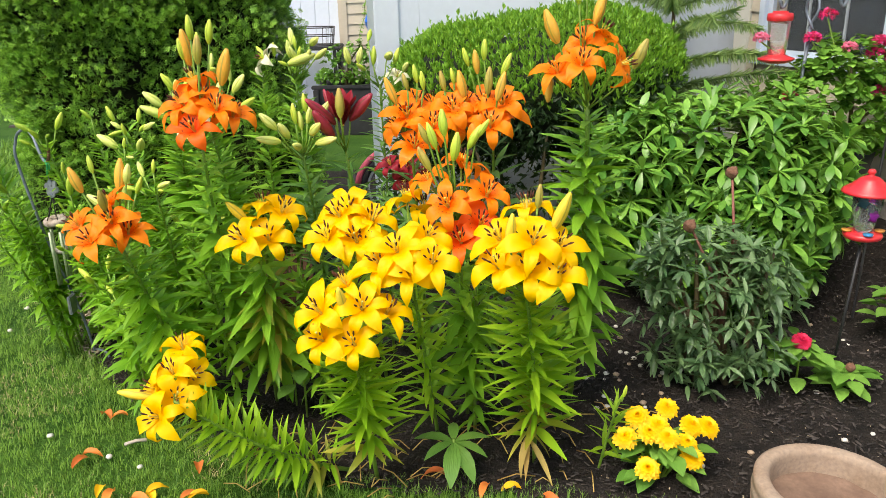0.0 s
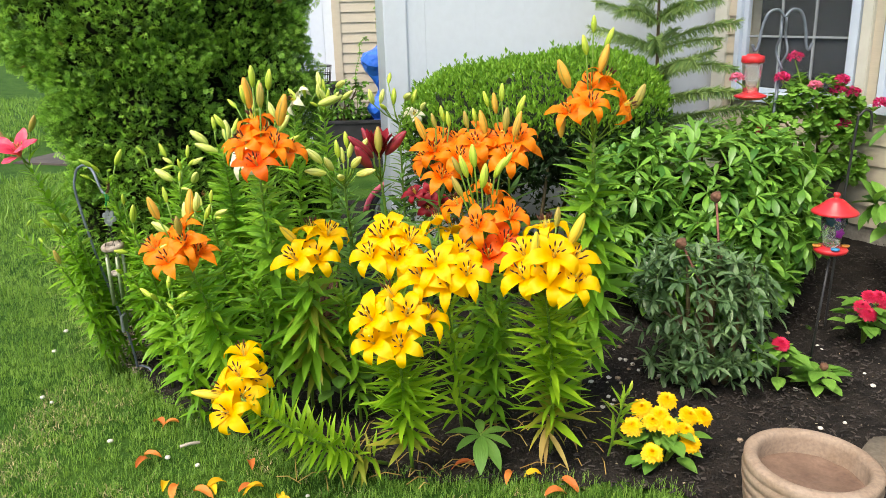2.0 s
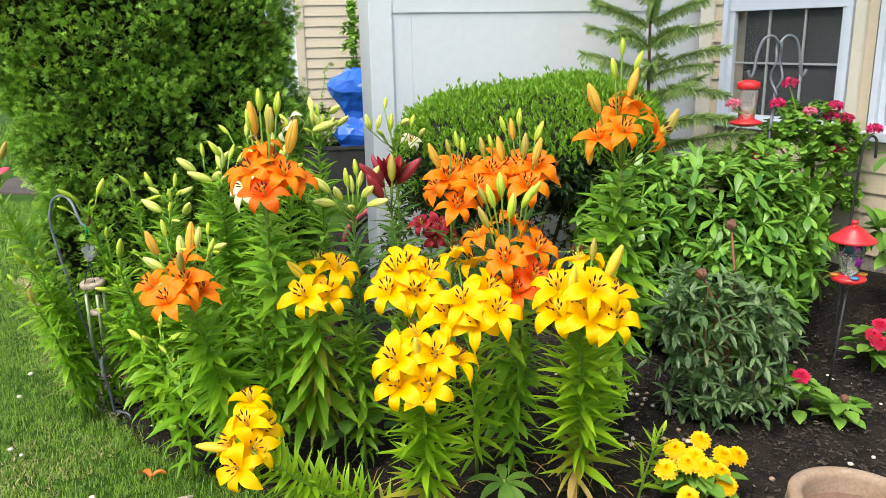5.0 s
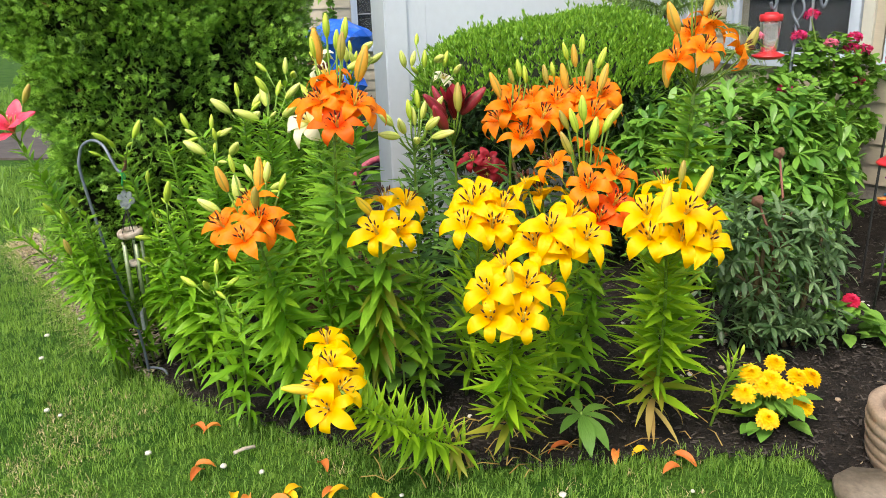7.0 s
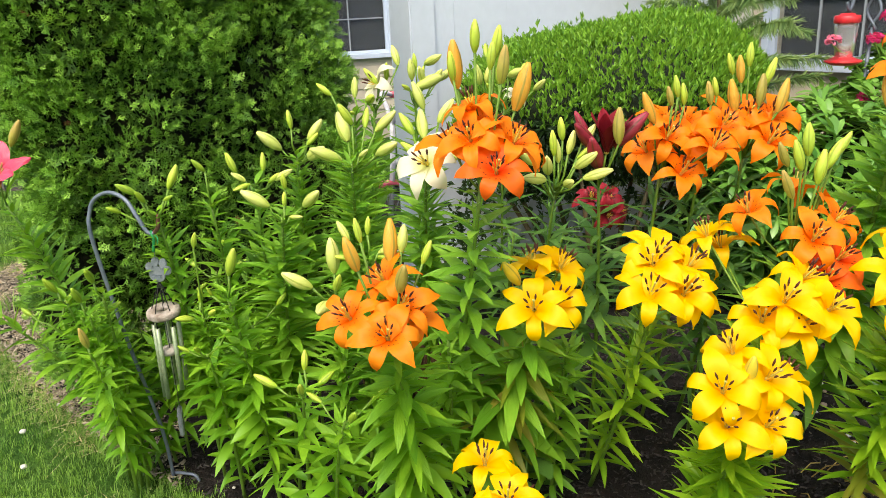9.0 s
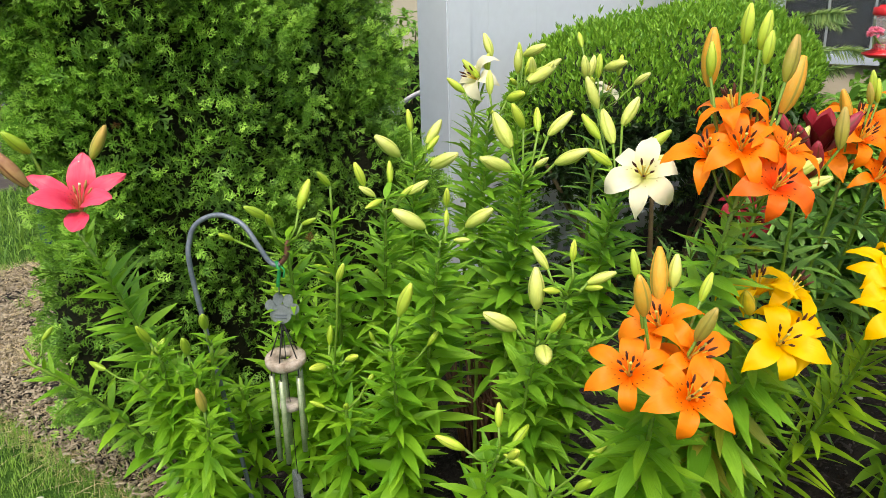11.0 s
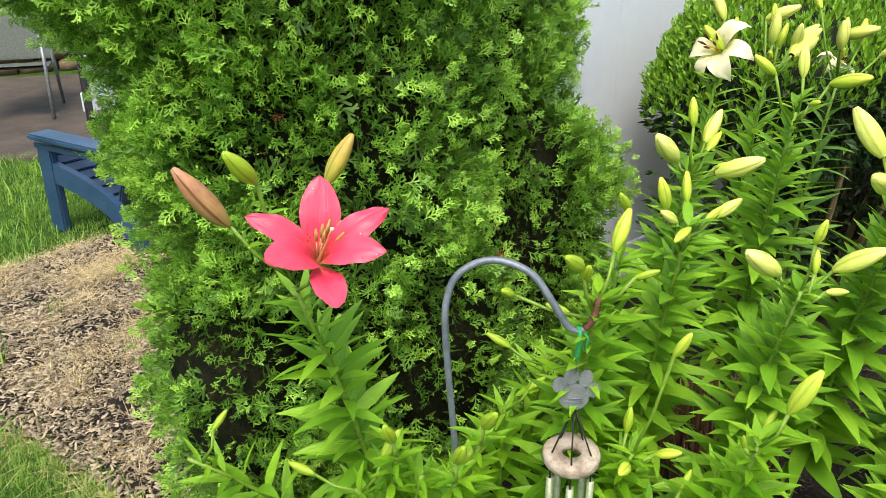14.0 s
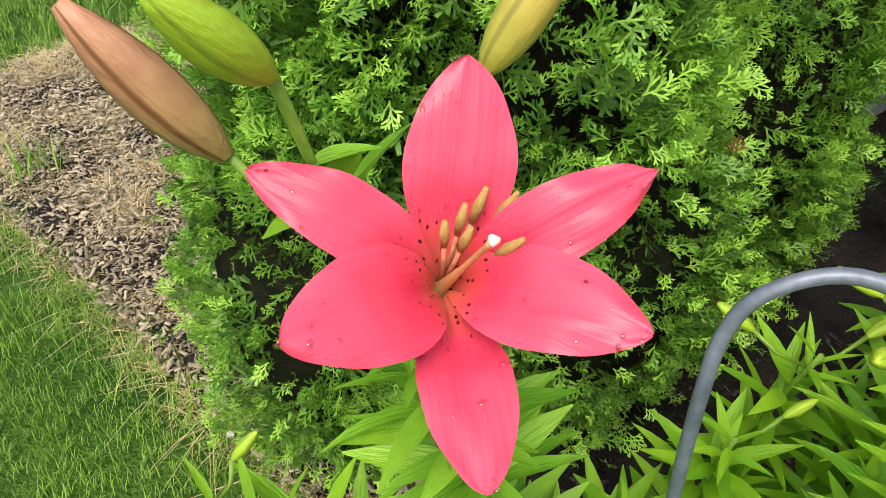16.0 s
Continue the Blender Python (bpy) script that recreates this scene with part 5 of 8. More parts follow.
class Lily:
    def __init__(self, base, top, label, bend=(0, 0, 0), leaf=("mid", 60, 0.11), start=0.1, end=0.97, lean=1.0, radius=0.006, seed=0, group="lilies in the bed", dry=0):
        self.r = random.Random(seed + 100)
        self.base, self.top = Vector(base), Vector(top)
        self.ctrl = self.base.lerp(self.top, 0.5) + Vector(bend)
        self.ob = thing("lily", self.base, label, "lily", group)
        self.local = Matrix.Translation(-self.base)
        pts = [bezier(self.base - Vector((0, 0, 0.02)), self.ctrl, self.top, u) for u in np.linspace(0, 1, 10)]
        part("stem", mesh_of("stem", *tube(pts, [radius * (1.15 - 0.5 * u) for u in np.linspace(0, 1, 10)], 7), STEM), self.ob, base=self.base)
        kind, n, size = leaf
        low = {}
        for i in range(n):
            u = start + (end - start) * ((i + self.r.random() * 0.6) / n) ** 0.85
            p = bezier(self.base, self.ctrl, self.top, u)
            ax = (bezier(self.base, self.ctrl, self.top, min(u + 0.05, 1.0)) - bezier(self.base, self.ctrl, self.top, u - 0.05)).normalized()
            a = i * 2.39996 + self.r.uniform(-0.3, 0.3)
            side_ = ax.orthogonal().normalized()
            radial = (math.cos(a) * side_ + math.sin(a) * ax.cross(side_)).normalized()
            rise = 0.75 * u - 0.05 + self.r.uniform(-0.2, 0.2) + (0.50 if kind == "bright" else 0.0)
            d = (radial + ax * rise * lean).normalized()
            l = size * (0.72 + 0.5 * math.sin(math.pi * min(1, u * 0.9 + 0.08))) * self.r.uniform(0.8, 1.18)
            if u > 0.88:
                l *= 0.75
            v = min(2, max(0, int((1 - u) * (1.3 if kind == "bright" else 2.3) + self.r.uniform(-0.6, 0.8))))
            k = "dry" if (dry and u < 0.13 + 0.05 * dry and self.r.random() < 0.45) else ("yellowing" if dry and u < 0.3 and self.r.random() < 0.35 else kind)
            if k == "dry":
                v = 3
            q = d.to_track_quat("X", "Z")
            m = Matrix.Translation(p) @ q.to_matrix().to_4x4() @ Matrix.Rotation(self.r.uniform(-0.5, 0.5), 4, "X") @ Matrix.Diagonal((l, l * self.r.uniform(0.85, 1.3), l, 1))
            if u < 0.5 and n > 40:
                low.setdefault(k, []).append((LILY_LEAF[k][v], self.local @ m))
            else:
                part("leaf", LILY_LEAF[k][v], self.ob, self.local @ m)
        for k, some in low.items():
            me = big_mesh("lower_leaves", [(*mesh_arrays(a), [np.array(b)]) for a, b in some], LEAF_LOW[k], True)
            tagged(part("lower_leaves", me, self.ob), kind="stuff")

    def stalk(self, to, parent=None):
        a = self.top - (self.top - self.ctrl).normalized() * self.r.uniform(0.0, 0.035)
        part("pedicel", PEDICEL, self.ob, self.local @ along(a, to, min(3.0, 0.12 / max((Vector(to) - a).length, 0.02))))

    def flower(self, at, kind, size=0.078, towards=None, roll=None, stalk=True):
        at = Vector(at)
        size *= {"yellow": 1.27, "white": 1.2, "dark_red": 1.3}.get(kind, 1.16)
        if towards is None:
            out = at - self.top
            out.z = 0
            towards = out.normalized() * 0.55 + Vector((-0.12, -0.40, 1.05)) + Vector([self.r.uniform(-0.16, 0.16) for _ in range(3)])
        roll = self.r.uniform(0, 1) if roll is None else roll
        d = Vector(towards).normalized()
        foot = at - d * size * 0.36
        fl = part("flower", PISTIL_MESH, self.ob, self.local @ facing(foot, d, size, roll), {"yellow": "golden yellow open lily flower", "orange": "orange open lily flower with dark specks"}.get(kind, ""))
        inner, outer = PETALS[kind]
        for k in range(6):
            me = (inner if k % 2 else outer)[self.r.randrange(2)]
            tilt = self.r.uniform(-0.12, 0.12)
            part("petal", me, fl, Matrix.Rotation(k * math.pi / 3 + self.r.uniform(-0.09, 0.09), 4, "Z") @ Matrix.Rotation(tilt, 4, "Y") @ Matrix.Translation((0, 0, 0.012 * (k % 2))) @ Matrix.Scale(self.r.uniform(0.93, 1.06), 4))
        for k in range(6):
            part("stamen", STAMEN, fl, Matrix.Rotation(k * math.pi / 3 + 0.4 + self.r.uniform(-0.15, 0.15), 4, "Z") @ Matrix.Rotation(self.r.uniform(-0.1, 0.1), 4, "Y"))
        if stalk:
            self.stalk(foot)
        return fl

    def bud(self, foot, tip, kind="green", thick=1.0, stalk=True):
        part("bud", BUDS[kind], self.ob, self.local @ along(foot, tip, thick, None, self.r.uniform(0, 6)))
        if stalk:
            self.stalk(foot)

    def bud_at(self, at, kind="green", size=0.07, towards=None):
        """A bud whose middle is at that place, pointing away from the stem's top."""
        at = Vector(at)
        d = Vector(towards) if towards else (at - self.top).normalized() + Vector((0, 0, 0.35))
        d.normalize()
        self.bud(at - d * size * 0.5, at + d * size * 0.5, kind, self.r.uniform(0.95, 1.15) * (1.12 if kind == "white" else 1.0))

    def buds(self, n, kinds=("green",), size=0.06, spread=0.085, flat=0.5):
        for k in range(n):
            a = k * 2.39996 + self.r.uniform(-0.4, 0.4)
            e = self.r.uniform(-0.1, 0.6) if k < n * 0.7 else self.r.uniform(0.7, 1.4)
            rr = spread * self.r.uniform(0.8, 1.4)
            at = self.top + Vector((rr * math.cos(a) * math.cos(e), rr * math.sin(a) * math.cos(e), rr * math.sin(e) + 0.02))
            out = (at - self.top).normalized() + Vector((0, 0, self.r.uniform(-0.15, 0.35)))
            self.bud_at(at, self.r.choice(kinds), size * self.r.uniform(0.7, 1.15), out)


G = 0.03
YEL, ORA = "flowering lily with golden yellow blooms", "flowering lily with bright orange speckled blooms"
BUDDED = "tall leafy lily with pale green closed buds"

# yellow lilies at the front of the bed
p = Lily((-0.20, 2.06, G), (-0.225, 1.88, 0.58), YEL, (0, -0.05, 0.05), ("bright", 165, 0.116), 0.2, 0.98, 0.6, seed=1, dry=1)
for at in ((-0.306, 1.82, 0.685), (-0.189, 1.82, 0.69), (-0.215, 1.785, 0.61), (-0.30, 1.80, 0.618), (-0.247, 1.895, 0.735), (-0.122, 1.87, 0.665)):
    p.flower(at, "yellow", 0.080)
p.bud_at((-0.24, 1.83, 0.70), "yellow", 0.07)

p = Lily((0.27, 2.08, 0.06), (0.215, 1.90, 0.72), YEL, (0.02, -0.04, 0.04), ("bright", 175, 0.132), 0.14, 0.98, 0.6, seed=2, dry=1)
for at in ((0.142, 1.88, 0.845), (0.137, 1.84, 0.79), (0.219, 1.80, 0.79), (0.232, 1.80, 0.862), (0.226, 1.965, 0.905), (0.285, 1.80, 0.775), (0.30, 1.84, 0.835)):
    p.flower(at, "yellow", 0.085)
p.bud_at((0.175, 1.825, 0.868), "yellow", 0.085, (0.1, -0.1, 1))
p.bud_at((0.303, 1.88, 0.895), "yellow", 0.105, (0.4, -0.1, 1))
p.bud_at((0.25, 1.90, 0.93), "olive", 0.06, (0.1, 0, 1))
for k in range(4):
    a = -2.5 + k * 0.75
    q = Vector((0.245, 2.02, 0.20 - 0.012 * (k % 3)))
    d = Vector((math.cos(a), math.sin(a), -0.55 - 0.25 * (k % 2)))
    part("dry_leaf", LILY_LEAF["dry" if k % 3 else "yellowing"][1], p.ob, p.local @ along(q, q + d.normalized() * (0.11 + 0.025 * (k % 3)), 0.8), "withered straw-yellow leaf")

p = Lily((-0.02, 2.3, G), (-0.075, 2.0, 0.70), YEL, (0, -0.06, 0.05), ("bright", 100, 0.105), 0.1, 0.97, 0.7, seed=3)
for at in ((-0.108, 1.90, 0.815), (-0.158, 1.91, 0.775), (-0.076, 1.885, 0.755), (-0.013, 1.87, 0.79), (-0.019, 1.945, 0.835), (-0.097, 2.22, 0.87), (-0.042, 2.24, 0.83)):
    p.flower(at, "yellow", 0.082)

p = Lily((-0.24, 2.5, G), (-0.25, 2.17, 0.72), YEL, (0, -0.06, 0.05), ("bright", 95, 0.11), 0.1, 0.97, 0.7, seed=4)
for at in ((-0.309, 2.08, 0.795), (-0.228, 2.07, 0.785), (-0.248, 2.15, 0.85), (-0.175, 2.13, 0.83), (-0.20, 2.10, 0.775), (-0.285, 2.13, 0.84)):
    p.flower(at, "yellow", 0.085)

p = Lily((-0.56, 2.55, G), (-0.51, 2.23, 0.72), YEL, (0, -0.04, 0.05), ("yellowing", 44, 0.12), 0.2, 0.75, 0.4, seed=5, dry=1)
for at in ((-0.485, 2.165, 0.768), (-0.562, 2.14, 0.772), (-0.442, 2.23, 0.832), (-0.51, 2.27, 0.84)):
    p.flower(at, "yellow", 0.085)
p.bud_at((-0.579, 2.22, 0.815), "yellow", 0.085, (-0.5, -0.3, 0.7))
Lily((-0.6, 2.55, G), (-0.52, 2.22, 0.70), "leafy green lily stem in the bed", (0, -0.04, 0.05), ("mid", 70, 0.15), 0.25, 0.97, 0.6, seed=55)

# the yellow lily that has fallen over onto the lawn
p = Lily((-0.28, 2.12, G), (-0.69, 1.84, 0.42), "fallen yellow lily lying over the lawn edge", (0.02, -0.04, -0.07), ("bright", 150, 0.096), 0.12, 0.95, 0.6, seed=6, dry=1)
for at, tw in (((-0.735, 1.79, 0.405), (-0.3, -0.7, 0.45)), ((-0.68, 1.84, 0.44), (0.4, -0.6, 0.6)), ((-0.715, 1.90, 0.49), (-0.15, -0.4, 0.9)), ((-0.72, 2.02, 0.51), (-0.1, -0.2, 1)), ((-0.66, 1.93, 0.45), (0.6, -0.5, 0.4)), ((-0.77, 1.88, 0.44), (-0.7, -0.4, 0.5))):
    p.flower(at, "yellow", 0.076, tw)
p.bud_at((-0.80, 1.87, 0.425), "yellow", 0.09, (-1, -0.2, 0.3))

# orange lilies
p = Lily((-0.80, 2.42, G), (-0.885, 2.10, 0.79), ORA, (0.03, -0.06, 0.02), ("lime", 138, 0.112), 0.06, 0.97, 0.7, seed=7)
for at in ((-0.978, 2.06, 0.848), (-0.912, 1.985, 0.825), (-0.835, 2.07, 0.825), (-0.90, 2.10, 0.90), (-0.865, 2.03, 0.865)):
    p.flower(at, "orange", 0.078)
for at, k, s in (((-0.954, 2.07, 0.955), "orange", 0.075), ((-0.864, 2.14, 0.95), "orange", 0.09), ((-0.87, 2.02, 0.91), "olive", 0.07), ((-0.84, 2.13, 0.955), "white", 0.055), ((-0.80, 2.10, 0.93), "green", 0.05), ((-0.93, 2.12, 0.985), "green", 0.05)):
    p.bud_at(at, k, s)

p = Lily((-0.68, 2.6, G), (-0.65, 2.20, 1.04), ORA, (0, -0.1, 0.08), ("mid", 120, 0.105), 0.15, 0.97, 0.7, seed=8)
for at, k in (((-0.713, 2.215, 1.135), "orange"), ((-0.646, 2.11, 1.09), "red_orange"), ((-0.582, 2.155, 1.14), "orange"), ((-0.665, 2.225, 1.21), "orange"), ((-0.625, 2.19, 1.165), "orange"), ((-0.55, 2.21, 1.115), "orange"), ((-0.69, 2.16, 1.15), "orange")):
    p.flower(at, k, 0.080)
for at, k, s in (((-0.68, 2.26, 1.272), "orange", 0.10), ((-0.561, 2.19, 1.225), "orange", 0.10), ((-0.615, 2.15, 1.275), "olive", 0.075), ((-0.65, 2.215, 1.328), "green", 0.065), ((-0.60, 2.225, 1.315), "green", 0.065), ((-0.625, 2.19, 1.29), "green", 0.055), ((-0.69, 2.25, 1.27), "green", 0.06)):
    p.bud_at(at, k, s, (0.4 * (at[0] + 0.65) * 8, -0.1, 1))

p = Lily((0.43, 2.44, 0.07), (0.41, 2.18, 1.11), "tall orange lily on a thick leafy stem", (0.03, 0.0, 0.03), ("mid", 175, 0.135), 0.16, 0.97, 0.75, 0.009, seed=9)
for at, tw in (((0.309, 2.105, 1.222), None), ((0.371, 2.04, 1.248), (0.0, -0.55, 0.75)), ((0.385, 2.17, 1.285), None), ((0.482, 2.03, 1.235), (0.75, -0.35, 0.35)), ((0.45, 2.17, 1.31), (0.5, 0, 0.8))):
    p.flower(at, "orange", 0.077, tw)
for at, k, s, tw in (((0.30, 2.11, 1.315), "orange", 0.09, (-0.4, 0, 1)), ((0.296, 2.125, 1.165), "orange", 0.085, (0, -0.1, -1)), ((0.521, 2.08, 1.245), "olive", 0.08, (0.4, -0.1, 1)), ((0.43, 2.16, 1.355), "orange", 0.085, (0.3, 0, 1)),
                     ((0.37, 2.16, 1.395), "green", 0.06, (-0.2, 0, 1)), ((0.45, 2.18, 1.415), "green", 0.06, (0.4, 0, 1)), ((0.40, 2.18, 1.455), "green", 0.05, (0, 0, 1))):
    p.bud_at(at, k, s, tw)

p = Lily((-0.05, 2.75, G), (-0.08, 2.45, 0.95), ORA, (0, -0.06, 0.05), ("deep", 50, 0.12), 0.2, 0.97, 0.8, seed=10)
for at in ((-0.131, 2.45, 1.03), (-0.067, 2.35, 0.985), (-0.005, 2.31, 1.052), (-0.09, 2.39, 1.07), (-0.055, 2.44, 1.10)):
    p.flower(at, "orange", 0.085)
for at, k, s in (((-0.136, 2.42, 1.122), "orange", 0.085), ((-0.09, 2.4, 1.15), "olive", 0.05), ((-0.06, 2.42, 1.17), "green", 0.055), ((-0.04, 2.42, 1.15), "green", 0.055)):
    p.bud_at(at, k, s, (at[0] * 3, 0, 1))
p = Lily((0.06, 2.75, G), (0.04, 2.45, 0.97), ORA, (0, -0.06, 0.05), ("deep", 50, 0.12), 0.2, 0.97, 0.8, seed=11)
for at in ((0.045, 2.355, 1.092), (0.06, 2.43, 1.04), (-0.02, 2.46, 1.09), (0.015, 2.38, 1.045), (0.09, 2.40, 1.105)):
    p.flower(at, "orange", 0.085)
for at, k, s in (((0.075, 2.38, 1.14), "orange", 0.085), ((0.02, 2.4, 1.15), "olive", 0.06), ((0.05, 2.42, 1.16), "green", 0.05)):
    p.bud_at(at, k, s, (-0.2, 0, 1))
p = Lily((0.2, 2.75, G), (0.17, 2.45, 0.98), ORA, (0, -0.06, 0.05), ("deep", 50, 0.12), 0.2, 0.97, 0.8, seed=12)
for at in ((0.155, 2.315, 1.05), (0.21, 2.43, 1.07), (0.14, 2.39, 1.10), (0.19, 2.36, 1.105)):
    p.flower(at, "orange", 0.09)
for at, k, s in (((0.188, 2.34, 1.138), "orange", 0.085), ((0.155, 2.38, 1.15), "olive", 0.08), ((0.12, 2.42, 1.20), "orange", 0.07), ((0.09, 2.42, 1.215), "green", 0.055), ((0.145, 2.42, 1.235), "green", 0.06), ((0.21, 2.42, 1.19), "green", 0.07)):
    p.bud_at(at, k, s, ((at[0] - 0.14) * 6, 0, 1))

p = Lily((0.08, 2.4, G), (0.055, 2.10, 0.82), ORA, (0, -0.06, 0.05), ("mid", 56, 0.12), 0.15, 0.95, 0.8, seed=13)
for at, k in (((0.021, 1.985, 0.90), "orange"), ((-0.033, 2.16, 0.935), "orange"), ((0.14, 2.05, 0.915), "orange"), ((0.056, 1.98, 0.808), "red_orange"), ((0.078, 2.13, 0.985), "orange"), ((0.116, 2.0, 0.845), "red_orange")):
    p.flower(at, k, 0.084)
for at, k, s in (((-0.01, 2.03, 1.06), "green", 0.07), ((0.02, 2.04, 1.09), "green", 0.07), ((0.05, 2.03, 1.03), "green", 0.075), ((0.10, 2.05, 1.05), "green", 0.07), ((-0.03, 2.03, 1.0), "olive", 0.07), ((0.12, 2.05, 1.07), "green", 0.06), ((-0.03, 2.05, 1.06), "olive", 0.06)):
    p.bud_at(at, k, s, ((at[0] - 0.03) * 8, 0, 1))

# dark red lilies
p = Lily((-0.2, 2.6, G), (-0.28, 2.40, 0.97), "lily with dark red half-open blooms", (0, -0.05, 0.03), ("deep", 60, 0.12), 0.2, 0.97, 0.8, seed=14)
for foot, tip, thick in (((-0.30, 2.37, 1.035), (-0.375, 2.33, 1.115), 0.85), ((-0.305, 2.35, 1.0), (-0.35, 2.30, 1.085), 1.05), ((-0.255, 2.37, 1.045), (-0.185, 2.34, 1.125), 1.0), ((-0.30, 2.40, 1.05), (-0.335, 2.42, 1.13), 0.8)):
    p.bud(foot, tip, "dark_red", thick)
half_open = [petal_mesh("petal", PETAL["dark_red"], w, 12, 6, 78, 60, k, 0.7, 1.05, 0.8, 0.5, 0.2) for k, w in enumerate((0.46, 0.40))]
fl = part("flower", PISTIL_MESH, p.ob, p.local @ facing((-0.278, 2.365, 1.035), (0.05, -0.15, 1), 0.105), "dark red lily bloom half open")
for k in range(6):
    part("petal", half_open[k % 2], fl, Matrix.Rotation(k * math.pi / 3 + 0.3, 4, "Z") @ Matrix.Rotation(0.08 * (k % 3 - 1), 4, "Y"))
p.stalk((-0.278, 2.365, 1.035))
p.bud_at((-0.275, 2.31, 1.105), "olive", 0.085, (0, 0, 1))
p = Lily((-0.1, 2.95, G), (-0.13, 2.72, 0.78), "lily with dark red drooping blooms", (0, -0.05, 0.03), ("deep", 50, 0.12), 0.2, 0.97, 0.8, seed=15)
for at, tw in (((-0.17, 2.66, 0.855), (-0.3, -0.4, 0.8)), ((-0.11, 2.66, 0.84), (0, -0.7, 0.5)), ((-0.05, 2.68, 0.79), (0.5, -0.6, 0.2)), ((-0.12, 2.64, 0.79), (-0.2, -0.8, 0.1))):
    p.flower(at, "dark_red", 0.052, tw)

# lilies in bud: every bud with its foot, its tip and its colour
WHITE_LILY = "leafy lily with creamy white buds and an open white bloom"


def bract_ring(p, leaf, at=None, n=6, size=0.05):
    for k in range(n):
        a = k * 2.39996
        out = Vector((math.cos(a), math.sin(a), p.r.uniform(0.3, 1.0))).normalized()
        q = (at or p.top) + Vector((0, 0, p.r.uniform(-0.012, 0.02)))
        part("bract", LILY_LEAF[leaf][0], p.ob, p.local @ along(q, q + out * size * p.r.uniform(0.7, 1.25), 1.5))


def bud_lily(foot, top, leaf, n, buds, seed, label=None, size=0.1, start=0.12):
    lean = Vector(top) - Vector((*foot, 0))
    p = Lily((*foot, G), top, label or BUDDED, (lean.x * -0.22, lean.y * -0.22, 0.05), (leaf, n, size), start, 0.99, 1.1, 0.0052, seed=seed)
    for a, b, kind in buds:
        a, b = Vector(a), Vector(b)
        p.bud(a, b, kind, p.r.uniform(0.94, 1.08) * (1.14 if kind == "white" else 1.0))
    bract_ring(p, leaf)
    return p


p = bud_lily((-1.06, 2.74), (-1.037, 2.612, 0.90), "mid", 138, (
    ((-1.064, 2.633, 0.925), (-1.129, 2.641, 0.97), "white"), ((-0.981, 2.606, 0.923), (-0.949, 2.551, 0.969), "white"),
    ((-1.022, 2.614, 0.97), (-1.026, 2.599, 1.012), "green"), ((-1.03, 2.60, 0.93), (-1.026, 2.605, 0.965), "green"), ((-1.02, 2.585, 0.905), (-0.99, 2.57, 0.905), "white")), 27, start=0.34)
p = bud_lily((-1.07, 2.93), (-1.085, 2.80, 0.935), "mid", 120, (
    ((-1.132, 2.802, 0.986), (-1.152, 2.80, 1.04), "green"), ((-1.06, 2.832, 0.975), (-1.056, 2.843, 1.025), "green"), ((-1.034, 2.796, 0.956), (-0.986, 2.786, 0.982), "white"),
    ((-1.10, 2.78, 0.955), (-1.145, 2.765, 0.945), "green"), ((-1.05, 2.80, 0.95), (-1.02, 2.79, 0.975), "green"), ((-1.11, 2.80, 0.96), (-1.145, 2.80, 0.985), "white")), 28)
p = bud_lily((-0.95, 3.03), (-0.957, 2.935, 0.985), "mid", 126, (
    ((-0.999, 2.926, 1.014), (-1.061, 2.914, 1.07), "white"), ((-0.966, 2.928, 1.07), (-0.971, 2.931, 1.122), "green"), ((-0.92, 2.942, 1.033), (-0.875, 2.954, 1.085), "white"),
    ((-0.927, 2.901, 0.986), (-0.891, 2.831, 1.025), "white"), ((-0.925, 2.93, 1.02), (-0.89, 2.935, 1.05), "green"), ((-0.93, 2.90, 1.0), (-0.90, 2.88, 1.005), "green")), 26, start=0.36)
p = bud_lily((-0.84, 2.74), (-0.856, 2.59, 1.02), "mid", 162, (
    ((-0.879, 2.604, 1.031), (-0.955, 2.59, 1.067), "white"), ((-0.851, 2.648, 1.067), (-0.865, 2.70, 1.135), "white"), ((-0.845, 2.609, 1.115), (-0.877, 2.599, 1.168), "green"),
    ((-0.788, 2.603, 1.094), (-0.738, 2.589, 1.142), "white"), ((-0.798, 2.558, 1.044), (-0.76, 2.498, 1.079), "white"), ((-0.815, 2.60, 1.105), (-0.80, 2.63, 1.15), "green"), ((-0.84, 2.57, 1.04), (-0.82, 2.55, 1.06), "white")), 22, start=0.42)
p = bud_lily((-0.66, 2.72), (-0.70, 2.47, 1.005), "mid", 156, (
    ((-0.66, 2.612, 1.138), (-0.683, 2.622, 1.206), "white"), ((-0.686, 2.517, 1.08), (-0.681, 2.564, 1.144), "white"), ((-0.71, 2.53, 1.09), (-0.735, 2.56, 1.14), "green"),
    ((-0.70, 2.50, 1.04), (-0.745, 2.52, 1.075), "green"), ((-0.64, 2.55, 1.11), (-0.60, 2.55, 1.165), "white"), ((-0.62, 2.50, 1.06), (-0.56, 2.49, 1.10), "green"), ((-0.655, 2.48, 1.03), (-0.60, 2.43, 1.06), "white")), 16, WHITE_LILY, start=0.4)
p.flower((-0.738, 2.352, 1.065), "white", 0.084, (-0.60, -0.65, 0.62), 0.35)
p = bud_lily((-0.70, 3.25), (-0.68, 3.16, 1.09), "mid", 117, (
    ((-0.573, 3.258, 1.197), (-0.583, 3.286, 1.26), "white"), ((-0.66, 3.17, 1.15), (-0.70, 3.19, 1.20), "green"), ((-0.63, 3.18, 1.16), (-0.63, 3.17, 1.215), "green")), 17, WHITE_LILY)
